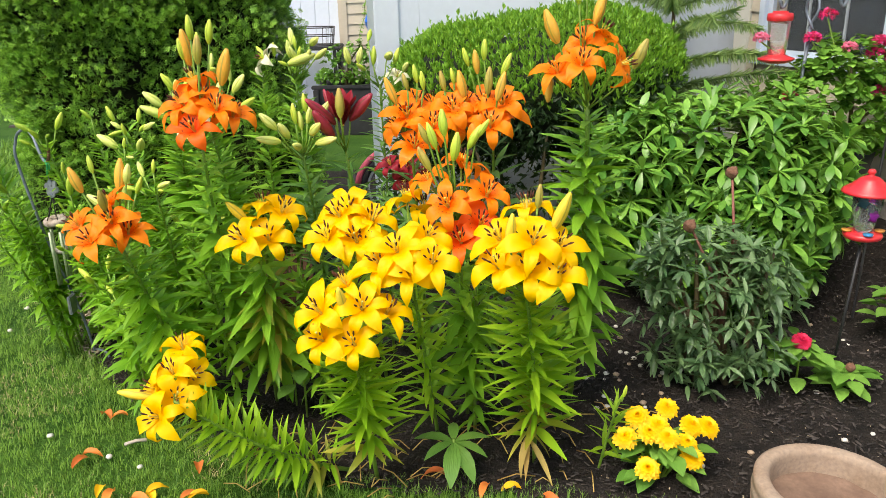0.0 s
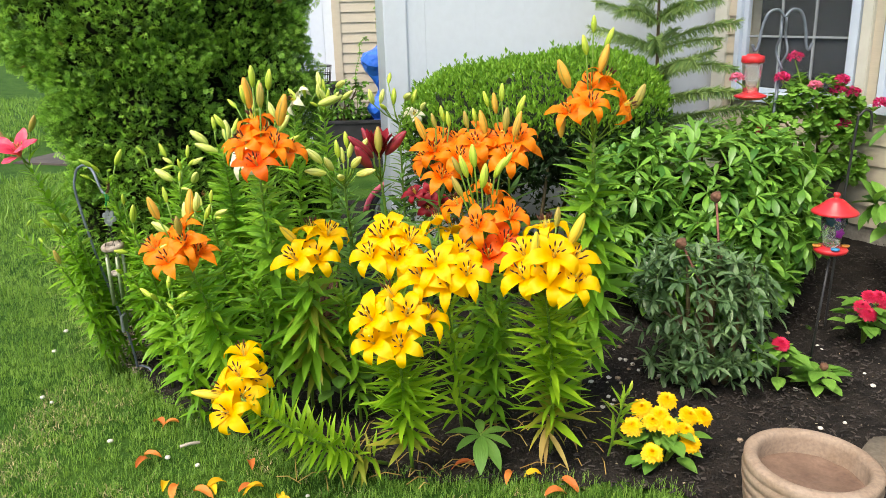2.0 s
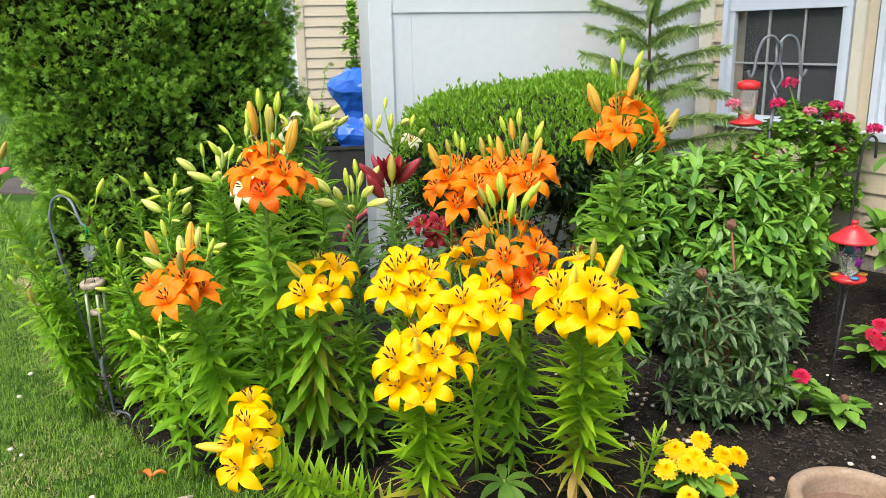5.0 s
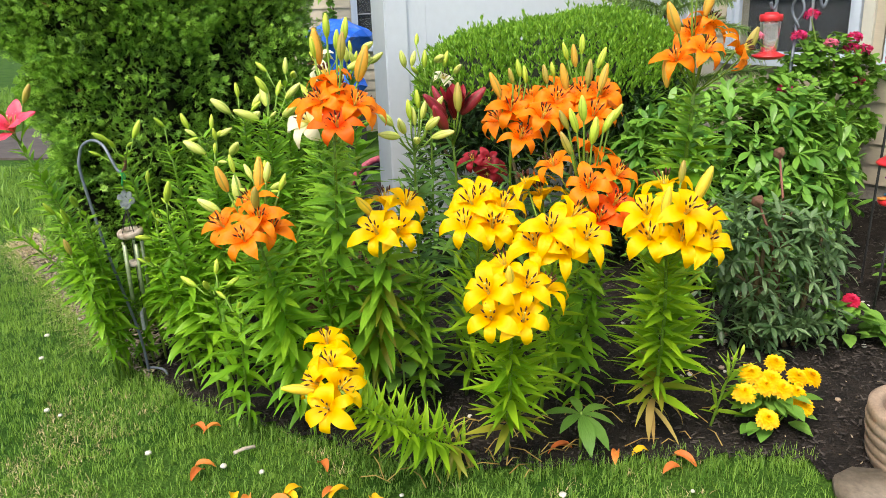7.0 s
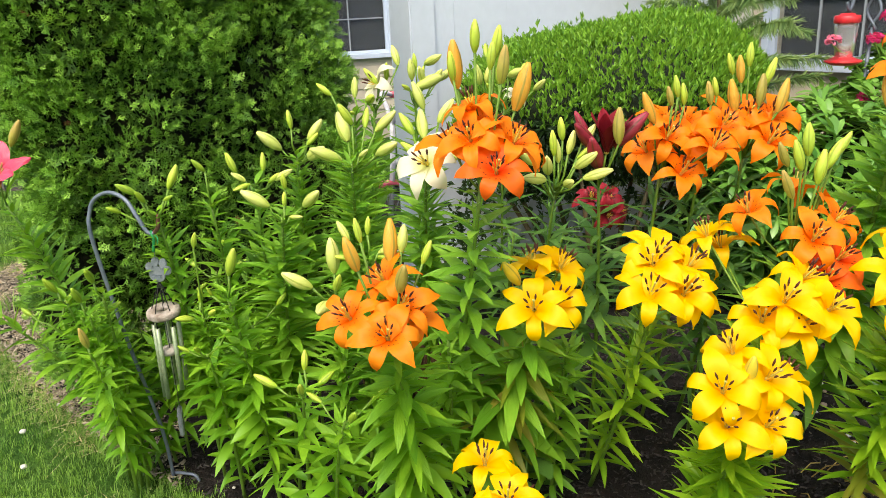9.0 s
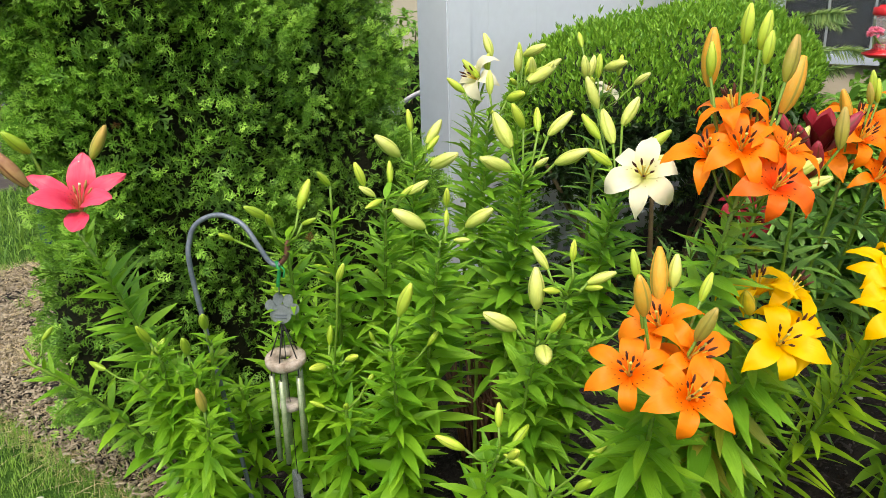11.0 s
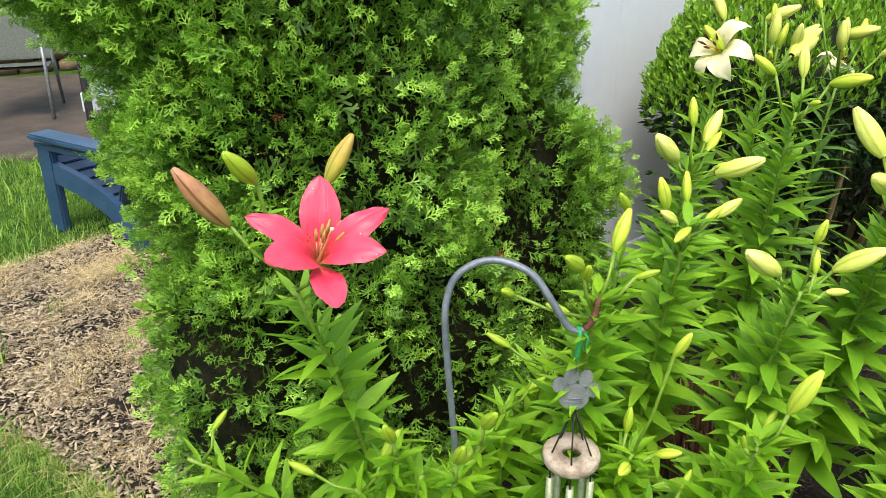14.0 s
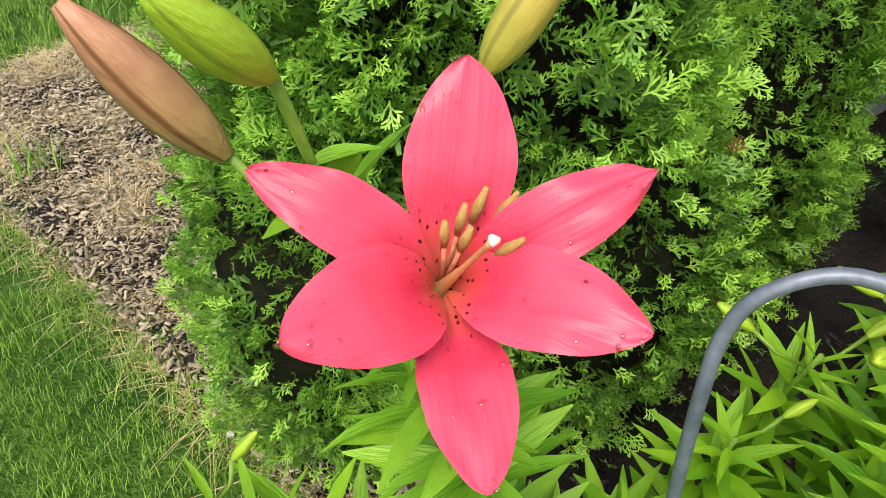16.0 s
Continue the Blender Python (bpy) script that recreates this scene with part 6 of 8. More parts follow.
p.flower((-0.684, 3.18, 1.165), "white", 0.085, (-0.85, 0.0, 0.62), 0.2)
p = bud_lily((-0.54, 3.22), (-0.55, 3.14, 1.10), "mid", 114, (
    ((-0.495, 3.211, 1.199), (-0.454, 3.157, 1.229), "white"), ((-0.561, 3.076, 1.141), (-0.46, 3.10, 1.173), "white"), ((-0.56, 3.13, 1.16), (-0.565, 3.12, 1.225), "white"), ((-0.53, 3.14, 1.15), (-0.52, 3.13, 1.20), "green"),
    ((-0.54, 3.15, 1.19), (-0.545, 3.15, 1.24), "green"), ((-0.57, 3.12, 1.13), (-0.60, 3.10, 1.15), "green"),
    ((-0.50, 3.12, 1.14), (-0.475, 3.08, 1.19), "white"), ((-0.53, 3.10, 1.15), (-0.55, 3.07, 1.205), "white"), ((-0.47, 3.15, 1.15), (-0.42, 3.13, 1.19), "white")), 23)
p = bud_lily((-0.80, 2.95), (-0.795, 2.86, 1.09), "mid", 126, (
    ((-0.854, 2.865, 1.16), (-0.89, 2.882, 1.193), "green"), ((-0.761, 2.826, 1.141), (-0.76, 2.752, 1.163), "green"), ((-0.79, 2.86, 1.15), (-0.785, 2.87, 1.205), "white"), ((-0.80, 2.83, 1.11), (-0.815, 2.80, 1.12), "green")), 30, start=0.45)
p = bud_lily((-0.22, 3.30), (-0.23, 3.20, 1.04), "deep", 99, (
    ((-0.272, 3.246, 1.206), (-0.262, 3.281, 1.248), "green"), ((-0.20, 3.228, 1.14), (-0.177, 3.151, 1.165), "white"), ((-0.132, 3.169, 1.094), (-0.113, 3.12, 1.131), "white"), ((-0.306, 3.155, 1.131), (-0.29, 3.155, 1.19), "white"),
    ((-0.335, 3.13, 1.13), (-0.35, 3.12, 1.195), "white"), ((-0.25, 3.19, 1.12), (-0.245, 3.19, 1.19), "green"), ((-0.28, 3.17, 1.10), (-0.31, 3.14, 1.13), "green"), ((-0.17, 3.20, 1.12), (-0.15, 3.21, 1.18), "green")), 24, WHITE_LILY)
p.flower((-0.159, 3.25, 1.08), "white", 0.06, (0.3, -0.45, 0.8))
p = bud_lily((-0.38, 2.60), (-0.405, 2.38, 0.95), "deep", 111, (
    ((-0.47, 2.35, 1.025), (-0.515, 2.34, 1.075), "white"), ((-0.455, 2.32, 0.995), (-0.52, 2.29, 1.012), "white"), ((-0.355, 2.33, 0.985), (-0.29, 2.305, 1.005), "white"), ((-0.415, 2.36, 1.04), (-0.42, 2.36, 1.10), "green"),
    ((-0.40, 2.37, 1.02), (-0.405, 2.37, 1.075), "white"), ((-0.38, 2.36, 1.04), (-0.365, 2.36, 1.095), "white"), ((-0.36, 2.35, 1.03), (-0.325, 2.34, 1.06), "green"), ((-0.385, 2.38, 1.07), (-0.39, 2.38, 1.125), "green"),
    ((-0.435, 2.35, 1.0), (-0.455, 2.31, 1.05), "white"), ((-0.37, 2.34, 1.01), (-0.335, 2.30, 1.05), "white"), ((-0.40, 2.33, 0.975), (-0.41, 2.27, 0.995), "white"), ((-0.345, 2.36, 1.06), (-0.31, 2.36, 1.105), "white")), 25)
p = bud_lily((-0.92, 2.56), (-0.946, 2.371, 0.755), "mid", 105, (
    ((-0.949, 2.376, 0.818), (-0.952, 2.375, 0.901), "white"), ((-0.973, 2.317, 0.767), (-1.008, 2.245, 0.778), "white"), ((-1.004, 2.359, 0.795), (-1.067, 2.364, 0.837), "white"), ((-0.959, 2.308, 0.80), (-0.95, 2.278, 0.845), "green")), 29, None, 0.085)
p = bud_lily((-0.86, 2.56), (-0.868, 2.393, 0.83), "mid", 117, (
    ((-0.905, 2.41, 0.879), (-0.926, 2.433, 0.922), "white"), ((-0.865, 2.387, 0.895), (-0.86, 2.389, 0.937), "green"), ((-0.847, 2.359, 0.857), (-0.80, 2.335, 0.878), "white"), ((-0.909, 2.361, 0.85), (-0.948, 2.354, 0.863), "green"),
    ((-0.85, 2.37, 0.845), (-0.825, 2.34, 0.85), "green")), 31, None, 0.085)
p = bud_lily((-1.27, 2.88), (-1.335, 2.708, 0.91), "lime", 132, (
    ((-1.301, 2.72, 0.977), (-1.274, 2.725, 1.034), "green"), ((-1.374, 2.696, 0.976), (-1.417, 2.677, 1.008), "lime"), ((-1.311, 2.663, 0.961), (-1.288, 2.642, 0.975), "lime"), ((-1.36, 2.71, 0.95), (-1.375, 2.68, 0.985), "lime"),
    ((-1.427, 2.78, 0.914), (-1.458, 2.763, 0.935), "lime")), 32, None, 0.085, 0.2)
p = bud_lily((-1.16, 2.96), (-1.205, 2.82, 0.90), "lime", 105, (((-1.21, 2.80, 0.996), (-1.239, 2.789, 1.032), "lime"),), 33, None, 0.085, 0.2)
p = bud_lily((-1.22, 2.86), (-1.262, 2.69, 0.64), "lime", 111, (
    ((-1.257, 2.631, 0.842), (-1.248, 2.612, 0.885), "green"), ((-1.263, 2.705, 0.673), (-1.258, 2.705, 0.717), "lime"), ((-1.283, 2.674, 0.64), (-1.325, 2.644, 0.658), "green"), ((-1.242, 2.662, 0.651), (-1.227, 2.624, 0.674), "green")), 34, None, 0.085, 0.1)
p = bud_lily((-1.12, 2.66), (-1.19, 2.525, 0.735), "lime", 117, (((-1.181, 2.494, 0.805), (-1.163, 2.471, 0.875), "green"), ((-1.225, 2.52, 0.75), (-1.235, 2.515, 0.775), "lime")), 68, None, 0.085, 0.1)
for foot, top, a, b, kind, sd in (((-1.56, 3.02), (-1.60, 2.82, 0.675), (-1.614, 2.797, 0.718), (-1.637, 2.775, 0.766), "lime", 71), ((-1.52, 2.96), (-1.54, 2.745, 0.66), (-1.55, 2.726, 0.707), (-1.559, 2.69, 0.758), "lime", 72),
                                 ((-1.50, 2.95), (-1.50, 2.745, 0.71), (-1.512, 2.719, 0.758), (-1.518, 2.675, 0.806), "lime", 73), ((-1.53, 2.92), (-1.535, 2.67, 0.57), (-1.54, 2.655, 0.61), (-1.55, 2.64, 0.67), "olive", 74)):
    bud_lily(foot, top, "lime", 62, ((a, b, kind),), sd, None, 0.070, 0.1)


# low lilies in bud: foot, top, leaf kind, leaves, buds, bud kinds, bud size, seed
def budded_lilies(rows):
    for foot, top, leaf, n, nb, kinds, bs, sd in rows:
        leaning = Vector(top) - Vector((*foot, 0))
        p = Lily((*foot, G), top, BUDDED if nb else "leafy green lily stem in the bed", (leaning.x * -0.25, leaning.y * -0.25, 0.06), (leaf, n, 0.088), 0.33 if leaf == "mid" and nb else 0.05, 0.99, 1.15, 0.005, seed=sd)
        p.buds(nb, kinds, bs, 0.072)
        if nb > 3:
            bract_ring(p, leaf)


budded_lilies((
    ((-1.22, 2.78), (-1.26, 2.62, 0.56), "lime", 50, 3, ("lime", "lime"), 0.045, 35),
    ((-1.05, 2.5), (-1.05, 2.34, 0.55), "lime", 44, 4, ("lime", "green"), 0.055, 36),
    ((-1.00, 2.42), (-0.97, 2.26, 0.50), "lime", 44, 3, ("lime", "green"), 0.055, 37),
    ((-1.53, 2.99), (-1.57, 2.80, 0.64), "lime", 60, 1, ("lime",), 0.05, 38)))
budded_lilies((
    ((-1.46, 3.02), (-1.66, 2.84, 0.62), "lime", 56, 2, ("lime",), 0.05, 40),
    ((-1.52, 3.06), (-1.87, 3.01, 0.64), "lime", 48, 1, ("lime",), 0.05, 41),
    ((-1.28, 3.05), (-1.33, 2.95, 0.60), "lime", 54, 1, ("lime",), 0.05, 61),
    ((-1.20, 3.1), (-1.22, 2.98, 0.66), "lime", 54, 2, ("lime",), 0.05, 62),
    ((-1.38, 3.08), (-1.42, 2.97, 0.48), "lime", 54, 0, ("lime",), 0.05, 63),
    ((-1.14, 3.05), (-1.13, 2.92, 0.70), "lime", 54, 2, ("lime",), 0.05, 64)))
budded_lilies((
    ((-1.42, 3.05), (-1.58, 2.98, 0.55), "lime", 50, 0, ("lime",), 0.05, 66),
    ((-1.10, 2.75), (-1.14, 2.62, 0.62), "lime", 54, 1, ("lime",), 0.05, 67),
    ((-0.86, 2.60), (-0.78, 2.42, 0.70), "mid", 75, 2, ("green",), 0.05, 43),
    ((-0.42, 2.75), (-0.42, 2.62, 0.78), "deep", 60, 0, ("green",), 0.05, 44),
    ((-0.2, 2.9), (-0.2, 2.78, 0.72), "deep", 56, 0, ("green",), 0.05, 45),
    ((0.16, 2.62), (0.16, 2.45, 0.78), "deep", 60, 0, ("green",), 0.05, 46),
    ((0.1, 2.28), (0.1, 2.08, 0.62), "mid", 81, 0, ("green",), 0.05, 47),
    ((-0.40, 2.42), (-0.42, 2.26, 0.60), "mid", 81, 0, ("green",), 0.05, 48),
    ((-0.68, 2.4), (-0.72, 2.26, 0.66), "mid", 75, 0, ("green",), 0.05, 49)))

# short side stem beside the right-hand yellow lily, and a low broad-leaved seedling
p = Lily((0.45, 2.02, 0.07), (0.49, 1.96, 0.33), "short leafy lily shoot with one bud", (0, 0, 0.02), ("bright", 26, 0.075), 0.1, 0.97, 0.8, 0.004, seed=60)
p.bud_at((0.50, 1.95, 0.36), "green", 0.035, (0.2, 0, 1))
seedling = thing("broadleaf_seedling", (0.03, 2.03, G), "low seedling with broad dark green leaves", "plant")
broad = leaf_mesh("leaf", LEAF["deep"], 0.34, 0.8, 0.2, 5, 0.5)
for k, (a, e, l) in enumerate(((160, 0.3, 0.13), (215, 0.2, 0.11), (265, -0.1, 0.15), (300, -0.2, 0.14), (20, 0.3, 0.12), (340, 0.1, 0.11), (90, 0.5, 0.1))):
    d = Vector((math.cos(radians(a)), math.sin(radians(a)), e))
    part("leaf", broad, seedling, along(Vector((0, 0, 0.13)), Vector((0, 0, 0.13)) + d.normalized() * l))
part("stem", mesh_of("stem", *tube([(0, 0, -0.01), (0, 0, 0.14)], 0.005, 6), STEM), seedling)
for at, n, l in (((-0.47, 2.42, G), 9, 0.09), ((-0.36, 2.48, G), 8, 0.08), ((-0.52, 2.5, G), 8, 0.09)):
    weed = thing("groundcover_plant", at, "low dark green groundcover leaves in the shade", "plant", "groundcover under the lilies")
    for k in range(n):
        a = k * 2.4
        q = Vector((0.05 * math.cos(a), 0.05 * math.sin(a), 0.08 + 0.06 * (k % 3)))
        d = Vector((math.cos(a), math.sin(a), 0.15))
        part("leaf", leaf_mesh("leaf", LEAF["deep"], 0.6, 0.5, 0.15, 5, 0.5) if k == 0 else weed.children[0].data, weed, along(q, q + d.normalized() * l))
    part("stem", mesh_of("stem", *tube([(0, 0, -0.01), (0, 0, 0.2)], 0.004, 6), STEM), weed)

# ---- the pink lily ----
pink = Lily((-1.50, 3.02, G), (-1.712, 2.89, 0.945), "leaning lily with a single coral pink bloom", (0.06, 0.0, 0.02), ("mid", 128, 0.094), 0.12, 0.985, 1.2, 0.006, seed=70)
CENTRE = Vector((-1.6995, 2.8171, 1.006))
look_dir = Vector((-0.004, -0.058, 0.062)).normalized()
PINK_STAMEN = stamen_mesh(ANTHER_PALE, FILAMENT_PINK)
SIZE = 0.098
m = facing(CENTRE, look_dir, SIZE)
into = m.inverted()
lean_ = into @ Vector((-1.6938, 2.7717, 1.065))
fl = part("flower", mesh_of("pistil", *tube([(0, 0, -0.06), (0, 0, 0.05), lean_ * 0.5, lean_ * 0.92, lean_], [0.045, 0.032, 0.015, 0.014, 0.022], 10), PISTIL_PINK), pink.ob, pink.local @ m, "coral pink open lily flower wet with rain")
# each petal: where its tip ends, its width, how steeply it rises and how it bends at the tip
for k, (tip, wide, cup, curl) in enumerate((((-1.6789, 2.8456, 1.1103), 0.45, 30, -4), ((-1.6104, 2.7909, 1.0718), 0.28, 34, -32), ((-1.6438, 2.7255, 1.0421), 0.36, 34, -24),
                                           ((-1.7161, 2.7074, 0.9946), 0.37, 30, 6), ((-1.7827, 2.7535, 1.0518), 0.40, 34, -22), ((-1.7811, 2.8313, 1.079), 0.28, 34, -36))):
    q = into @ Vector(tip)
    me = petal_mesh("petal", PETAL["pink"], wide, 24, 12, cup, curl, 20 + k, 0.60, 1.16, 1.1, 0.22, None, True)
    end = me.vertices[len(me.vertices) - 7].co
    rho = math.hypot(q.x, q.y)
    grow, tilt = math.hypot(rho, q.z) / math.hypot(end.x, end.z), math.atan2(q.z, rho) - math.atan2(end.z, end.x)
    part("petal", me, fl, Matrix.Rotation(math.atan2(q.y, q.x), 4, "Z") @ Matrix.Translation((0, 0, 0.010 * (k % 2 == 0))) @ Matrix.Rotation(-tilt, 4, "Y") @ Matrix.Scale(grow, 4))
aim = math.atan2(lean_.y, lean_.x)
for k, (turn, out) in enumerate(((36, 0.10), (22, 0.30), (4, 0.38), (30, -0.12), (-14, 0.30), (-22, 0.05), (60, -0.05))):
    part("stamen", PINK_STAMEN, fl, Matrix.Rotation(aim + radians(turn), 4, "Z") @ Matrix.Rotation(0.1 + out, 4, "Y") @ Matrix.Diagonal((1.1, 1.1, 1.0 + 0.07 * (k % 3), 1)))
bm = bmesh.new()
bmesh.ops.create_icosphere(bm, subdivisions=3, radius=0.026)
for v in bm.verts:
    v.co *= 1 + 0.14 * math.cos(3 * math.atan2(v.co.y, v.co.x))
part("stigma", bm_mesh("stigma", bm, STIGMA, True), fl, Matrix.Translation(lean_ * 1.03), "pale waxy stigma")
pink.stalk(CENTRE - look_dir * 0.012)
NODE = Vector((-1.712, 2.90, 0.955))
pink.bud((-1.7872, 2.9028, 1.0457), (-1.8451, 2.9069, 1.1291), "brown", 0.94, False)
pink.bud((-1.7677, 2.8177, 1.1249), (-1.8048, 2.7952, 1.170), "lime", 1.12, False)
pink.bud((-1.6659, 2.8591, 1.0948), (-1.6322, 2.8449, 1.1587), "olive", 1.0, False)
for b in ((-1.7872, 2.9028, 1.0477), (-1.7677, 2.8177, 1.1269), (-1.6659, 2.8591, 1.0968)):
    part("pedicel", PEDICEL, pink.ob, pink.local @ along(NODE, b, 0.12 / (Vector(b) - NODE).length))
for a, b in (((-1.735, 2.885, 1.0), (-1.715, 2.875, 1.075)), ((-1.74, 2.87, 1.03), (-1.735, 2.845, 1.085)), ((-1.70, 2.88, 0.97), (-1.665, 2.88, 1.04)), ((-1.745, 2.875, 1.02), (-1.775, 2.85, 1.04)), ((-1.755, 2.84, 1.07), (-1.725, 2.835, 1.085))):
    part("leaf", LILY_LEAF["mid"][0], pink.ob, pink.local @ along(a, b, 1.9))
# rain drops on the pink petals
DROP = glass("water_drop", (1.0, 1.0, 1.0), 0.0, 1.0, 1.33)
bm = bmesh.new()
bmesh.ops.create_icosphere(bm, subdivisions=2, radius=1)
for v in bm.verts:
    v.co.z *= 0.45
drop_mesh = bm_mesh("raindrop", bm, DROP, True)
dr = random.Random(9)
for petal in [o for o in fl.children if o.name.startswith("petal")]:
    polys = petal.data.polygons
    for _ in range(14):
        q = polys[dr.randrange(60, len(polys))]
        n = (petal.matrix_basis.to_3x3() @ q.normal).normalized()
        at = petal.matrix_basis @ q.center + n * 0.004
        s = dr.uniform(0.007, 0.018)
        part("raindrop", drop_mesh, fl, Matrix.Translation(at) @ n.to_track_quat("Z", "Y").to_matrix().to_4x4() @ Matrix.Diagonal((s * dr.uniform(1, 1.8), s, s, 1)))


# ---- shepherd's crook with the wind chime ----
crook = thing("shepherd_hook", (-1.428, 2.975, 0.02), "grey painted iron shepherd's crook leaning in the bed", "garden hook")
path = smooth_path([(-1.428, 2.975, -0.03), (-1.432, 2.925, 0.2), (-1.478, 2.855, 0.55), (-1.513, 2.826, 0.84), (-1.507, 2.828, 0.915), (-1.487, 2.82, 0.95), (-1.449, 2.80, 0.965), (-1.41, 2.765, 0.95),
                    (-1.385, 2.74, 0.905), (-1.368, 2.728, 0.872), (-1.352, 2.718, 0.868), (-1.338, 2.711, 0.885), (-1.333, 2.708, 0.918)], 5)
part("rod", mesh_of("rod", *tube(path[:-9], 0.0054, 8), IRON), crook, base=crook.location)
part("hook_end", mesh_of("hook_end", *tube(path[-10:], [0.0054] * 9 + [0.0035], 8), RUST), crook, base=crook.location, label="rusty curled hook end")
part("foot_bar", mesh_of("foot_bar", *tube(smooth_path([(-1.428, 2.97, 0.03), (-1.395, 2.945, 0.038), (-1.355, 2.92, 0.03), (-1.345, 2.91, -0.03)]), 0.005, 8), IRON), crook, base=crook.location)

C0 = Vector((-1.357, 2.718, 0.0))
chime = thing("wind_chime", C0 + Vector((0, 0, 0.868)), "wind chime with metal tubes, a wooden disc and a pewter paw", "wind chime")
B = chime.location


def cpart(name, vf, mat, label="", smooth=True):
    return part(name, mesh_of(name, *vf, mat, smooth), chime, base=B, label=label)


cpart("twine", tube([C0 + Vector((0, 0, 0.875)), C0 + Vector((0.004, 0, 0.85)), C0 + Vector((-0.002, 0, 0.82))], 0.004, 6), TWINE, "green twine loop")
cpart("twine_tail", tube([C0 + Vector((0.003, 0, 0.87)), C0 + Vector((0.014, -0.004, 0.855)), C0 + Vector((0.01, -0.004, 0.835))], 0.0022, 5), TWINE)
cpart("chain", tube([C0 + Vector((0, 0, 0.83)), C0 + Vector((0, 0, 0.80))], 0.0015, 5), PEWTER)


def paw_mesh():
    bm = bmesh.new()
    for x, z, sx, sz in ((0, -0.008, 0.026, 0.024), (-0.028, 0.008, 0.0125, 0.014), (-0.012, 0.027, 0.0125, 0.0155), (0.012, 0.028, 0.0125, 0.0155), (0.029, 0.010, 0.0125, 0.014)):
        ring = [bm.verts.new((x + sx * math.cos(a), 0, z + sz * math.sin(a))) for a in np.linspace(0, 2 * math.pi, 20, endpoint=False)]
        f = bm.faces.new(ring)
        e = bmesh.ops.extrude_face_region(bm, geom=[f])
        bmesh.ops.translate(bm, vec=(0, 0.006, 0), verts=[v for v in e["geom"] if isinstance(v, bmesh.types.BMVert)])
    bmesh.ops.recalc_face_normals(bm, faces=bm.faces)
    bmesh.ops.bevel(bm, geom=bm.edges[:], offset=0.0014, segments=2, affect="EDGES")
    return bm_mesh("paw_charm", bm, PEWTER)


part("paw_charm", paw_mesh(), chime, pose(0, 0, 0.765 - 0.868, -8, 12, -28) @ Matrix.Scale(0.88, 4), "pewter paw-shaped charm")
for k in range(2):
    v, f = tube([(-0.012 + k * 0.0015, -0.002, -0.016 + 0.006 * k), (0.014, -0.002, -0.012 + 0.006 * k)], 0.0012, 5)
    part("engraved_line", mesh_of("engraved_line", v, f, IRON), chime, Matrix.Translation((0, 0, 0.765 - 0.868)) @ pose(0, 0, 0, -8, 12, -28))
# wooden ring, its hole going through
ring_profile = [(0.018, -0.011), (0.046, -0.012), (0.050, -0.006), (0.050, 0.006), (0.046, 0.011), (0.018, 0.011)]
v, f = lathe(ring_profile, 28, True)
part("wooden_disc", mesh_of("wooden_disc", v, f, WOOD_DISC), chime, pose(0, 0, 0.655 - 0.868, 6, -4, 0) @ Matrix.Scale(0.87, 4), "weathered pale wooden disc")
for k in range(5):
    a = 2 * math.pi * k / 5 + 0.3
    top_ = C0 + Vector((0.032 * math.cos(a), 0.032 * math.sin(a), 0.66))
    cpart("cord", tube([C0 + Vector((0, 0, 0.742)), top_], 0.0014, 5), CORD)
    low_ = top_ - Vector((0, 0, 0.05))
    cpart("cord", tube([top_, low_], 0.0012, 5), CORD)
    ln = (0.17, 0.19, 0.21, 0.20, 0.18)[k]
    prof = [(0.006, 0), (0.006, -ln), (0.0048, -ln), (0.0048, 0)]
    v, f = lathe(prof, 12, True)
    part("tube", mesh_of("tube", v, f, TUBE_METAL), chime, Matrix.Translation(low_ - B + Vector((0, 0, 0.01))))
cpart("clapper_cord", tube([C0 + Vector((0, 0, 0.742)), C0 + Vector((0.002, 0, 0.36))], 0.001, 5), CORD)
v, f = lathe([(0.002, -0.008), (0.021, -0.008), (0.022, 0), (0.021, 0.008), (0.002, 0.008)], 18, True)
part("clapper", mesh_of("clapper", v, f, WOOD_PALE), chime, Matrix.Translation((0, 0, 0.545 - 0.868)))
part("wind_sail", bm_mesh("wind_sail", box(0.012, 0.05, 0.07, 0.003), PEWTER), chime, Matrix.Translation((0, 0, 0.30 - 0.868)))

# ---- terracotta pot ----
pot = thing("flower_pot", (0.98, 1.70, 0.09), "weathered terracotta pot with ribbed sides and damp brown silt", "pot")
pot.matrix_basis = pose(0.955, 1.685, 0.014, 1, 2, 0)
outer = [(0.10, 0.0), (0.155, 0.004), (0.166, 0.03), (0.174, 0.07), (0.178, 0.078), (0.182, 0.098), (0.178, 0.102), (0.184, 0.108), (0.186, 0.135), (0.181, 0.14), (0.188, 0.146), (0.193, 0.175), (0.187, 0.181), (0.193, 0.187),
         (0.196, 0.212), (0.190, 0.218), (0.193, 0.224), (0.194, 0.25), (0.189, 0.254), (0.182, 0.258), (0.164, 0.258), (0.156, 0.252), (0.153, 0.235), (0.153, 0.09), (0.146, 0.06), (0.0, 0.055)]
v, f = lathe([(r * 0.97, z * 0.88) for r, z in outer], 56)
part("body", mesh_of("body", v, f, TERRACOTTA), pot)
v, f = lathe([(0.0, 0.150), (0.05, 0.149), (0.10, 0.150), (0.14, 0.153), (0.1495, 0.158)], 40)
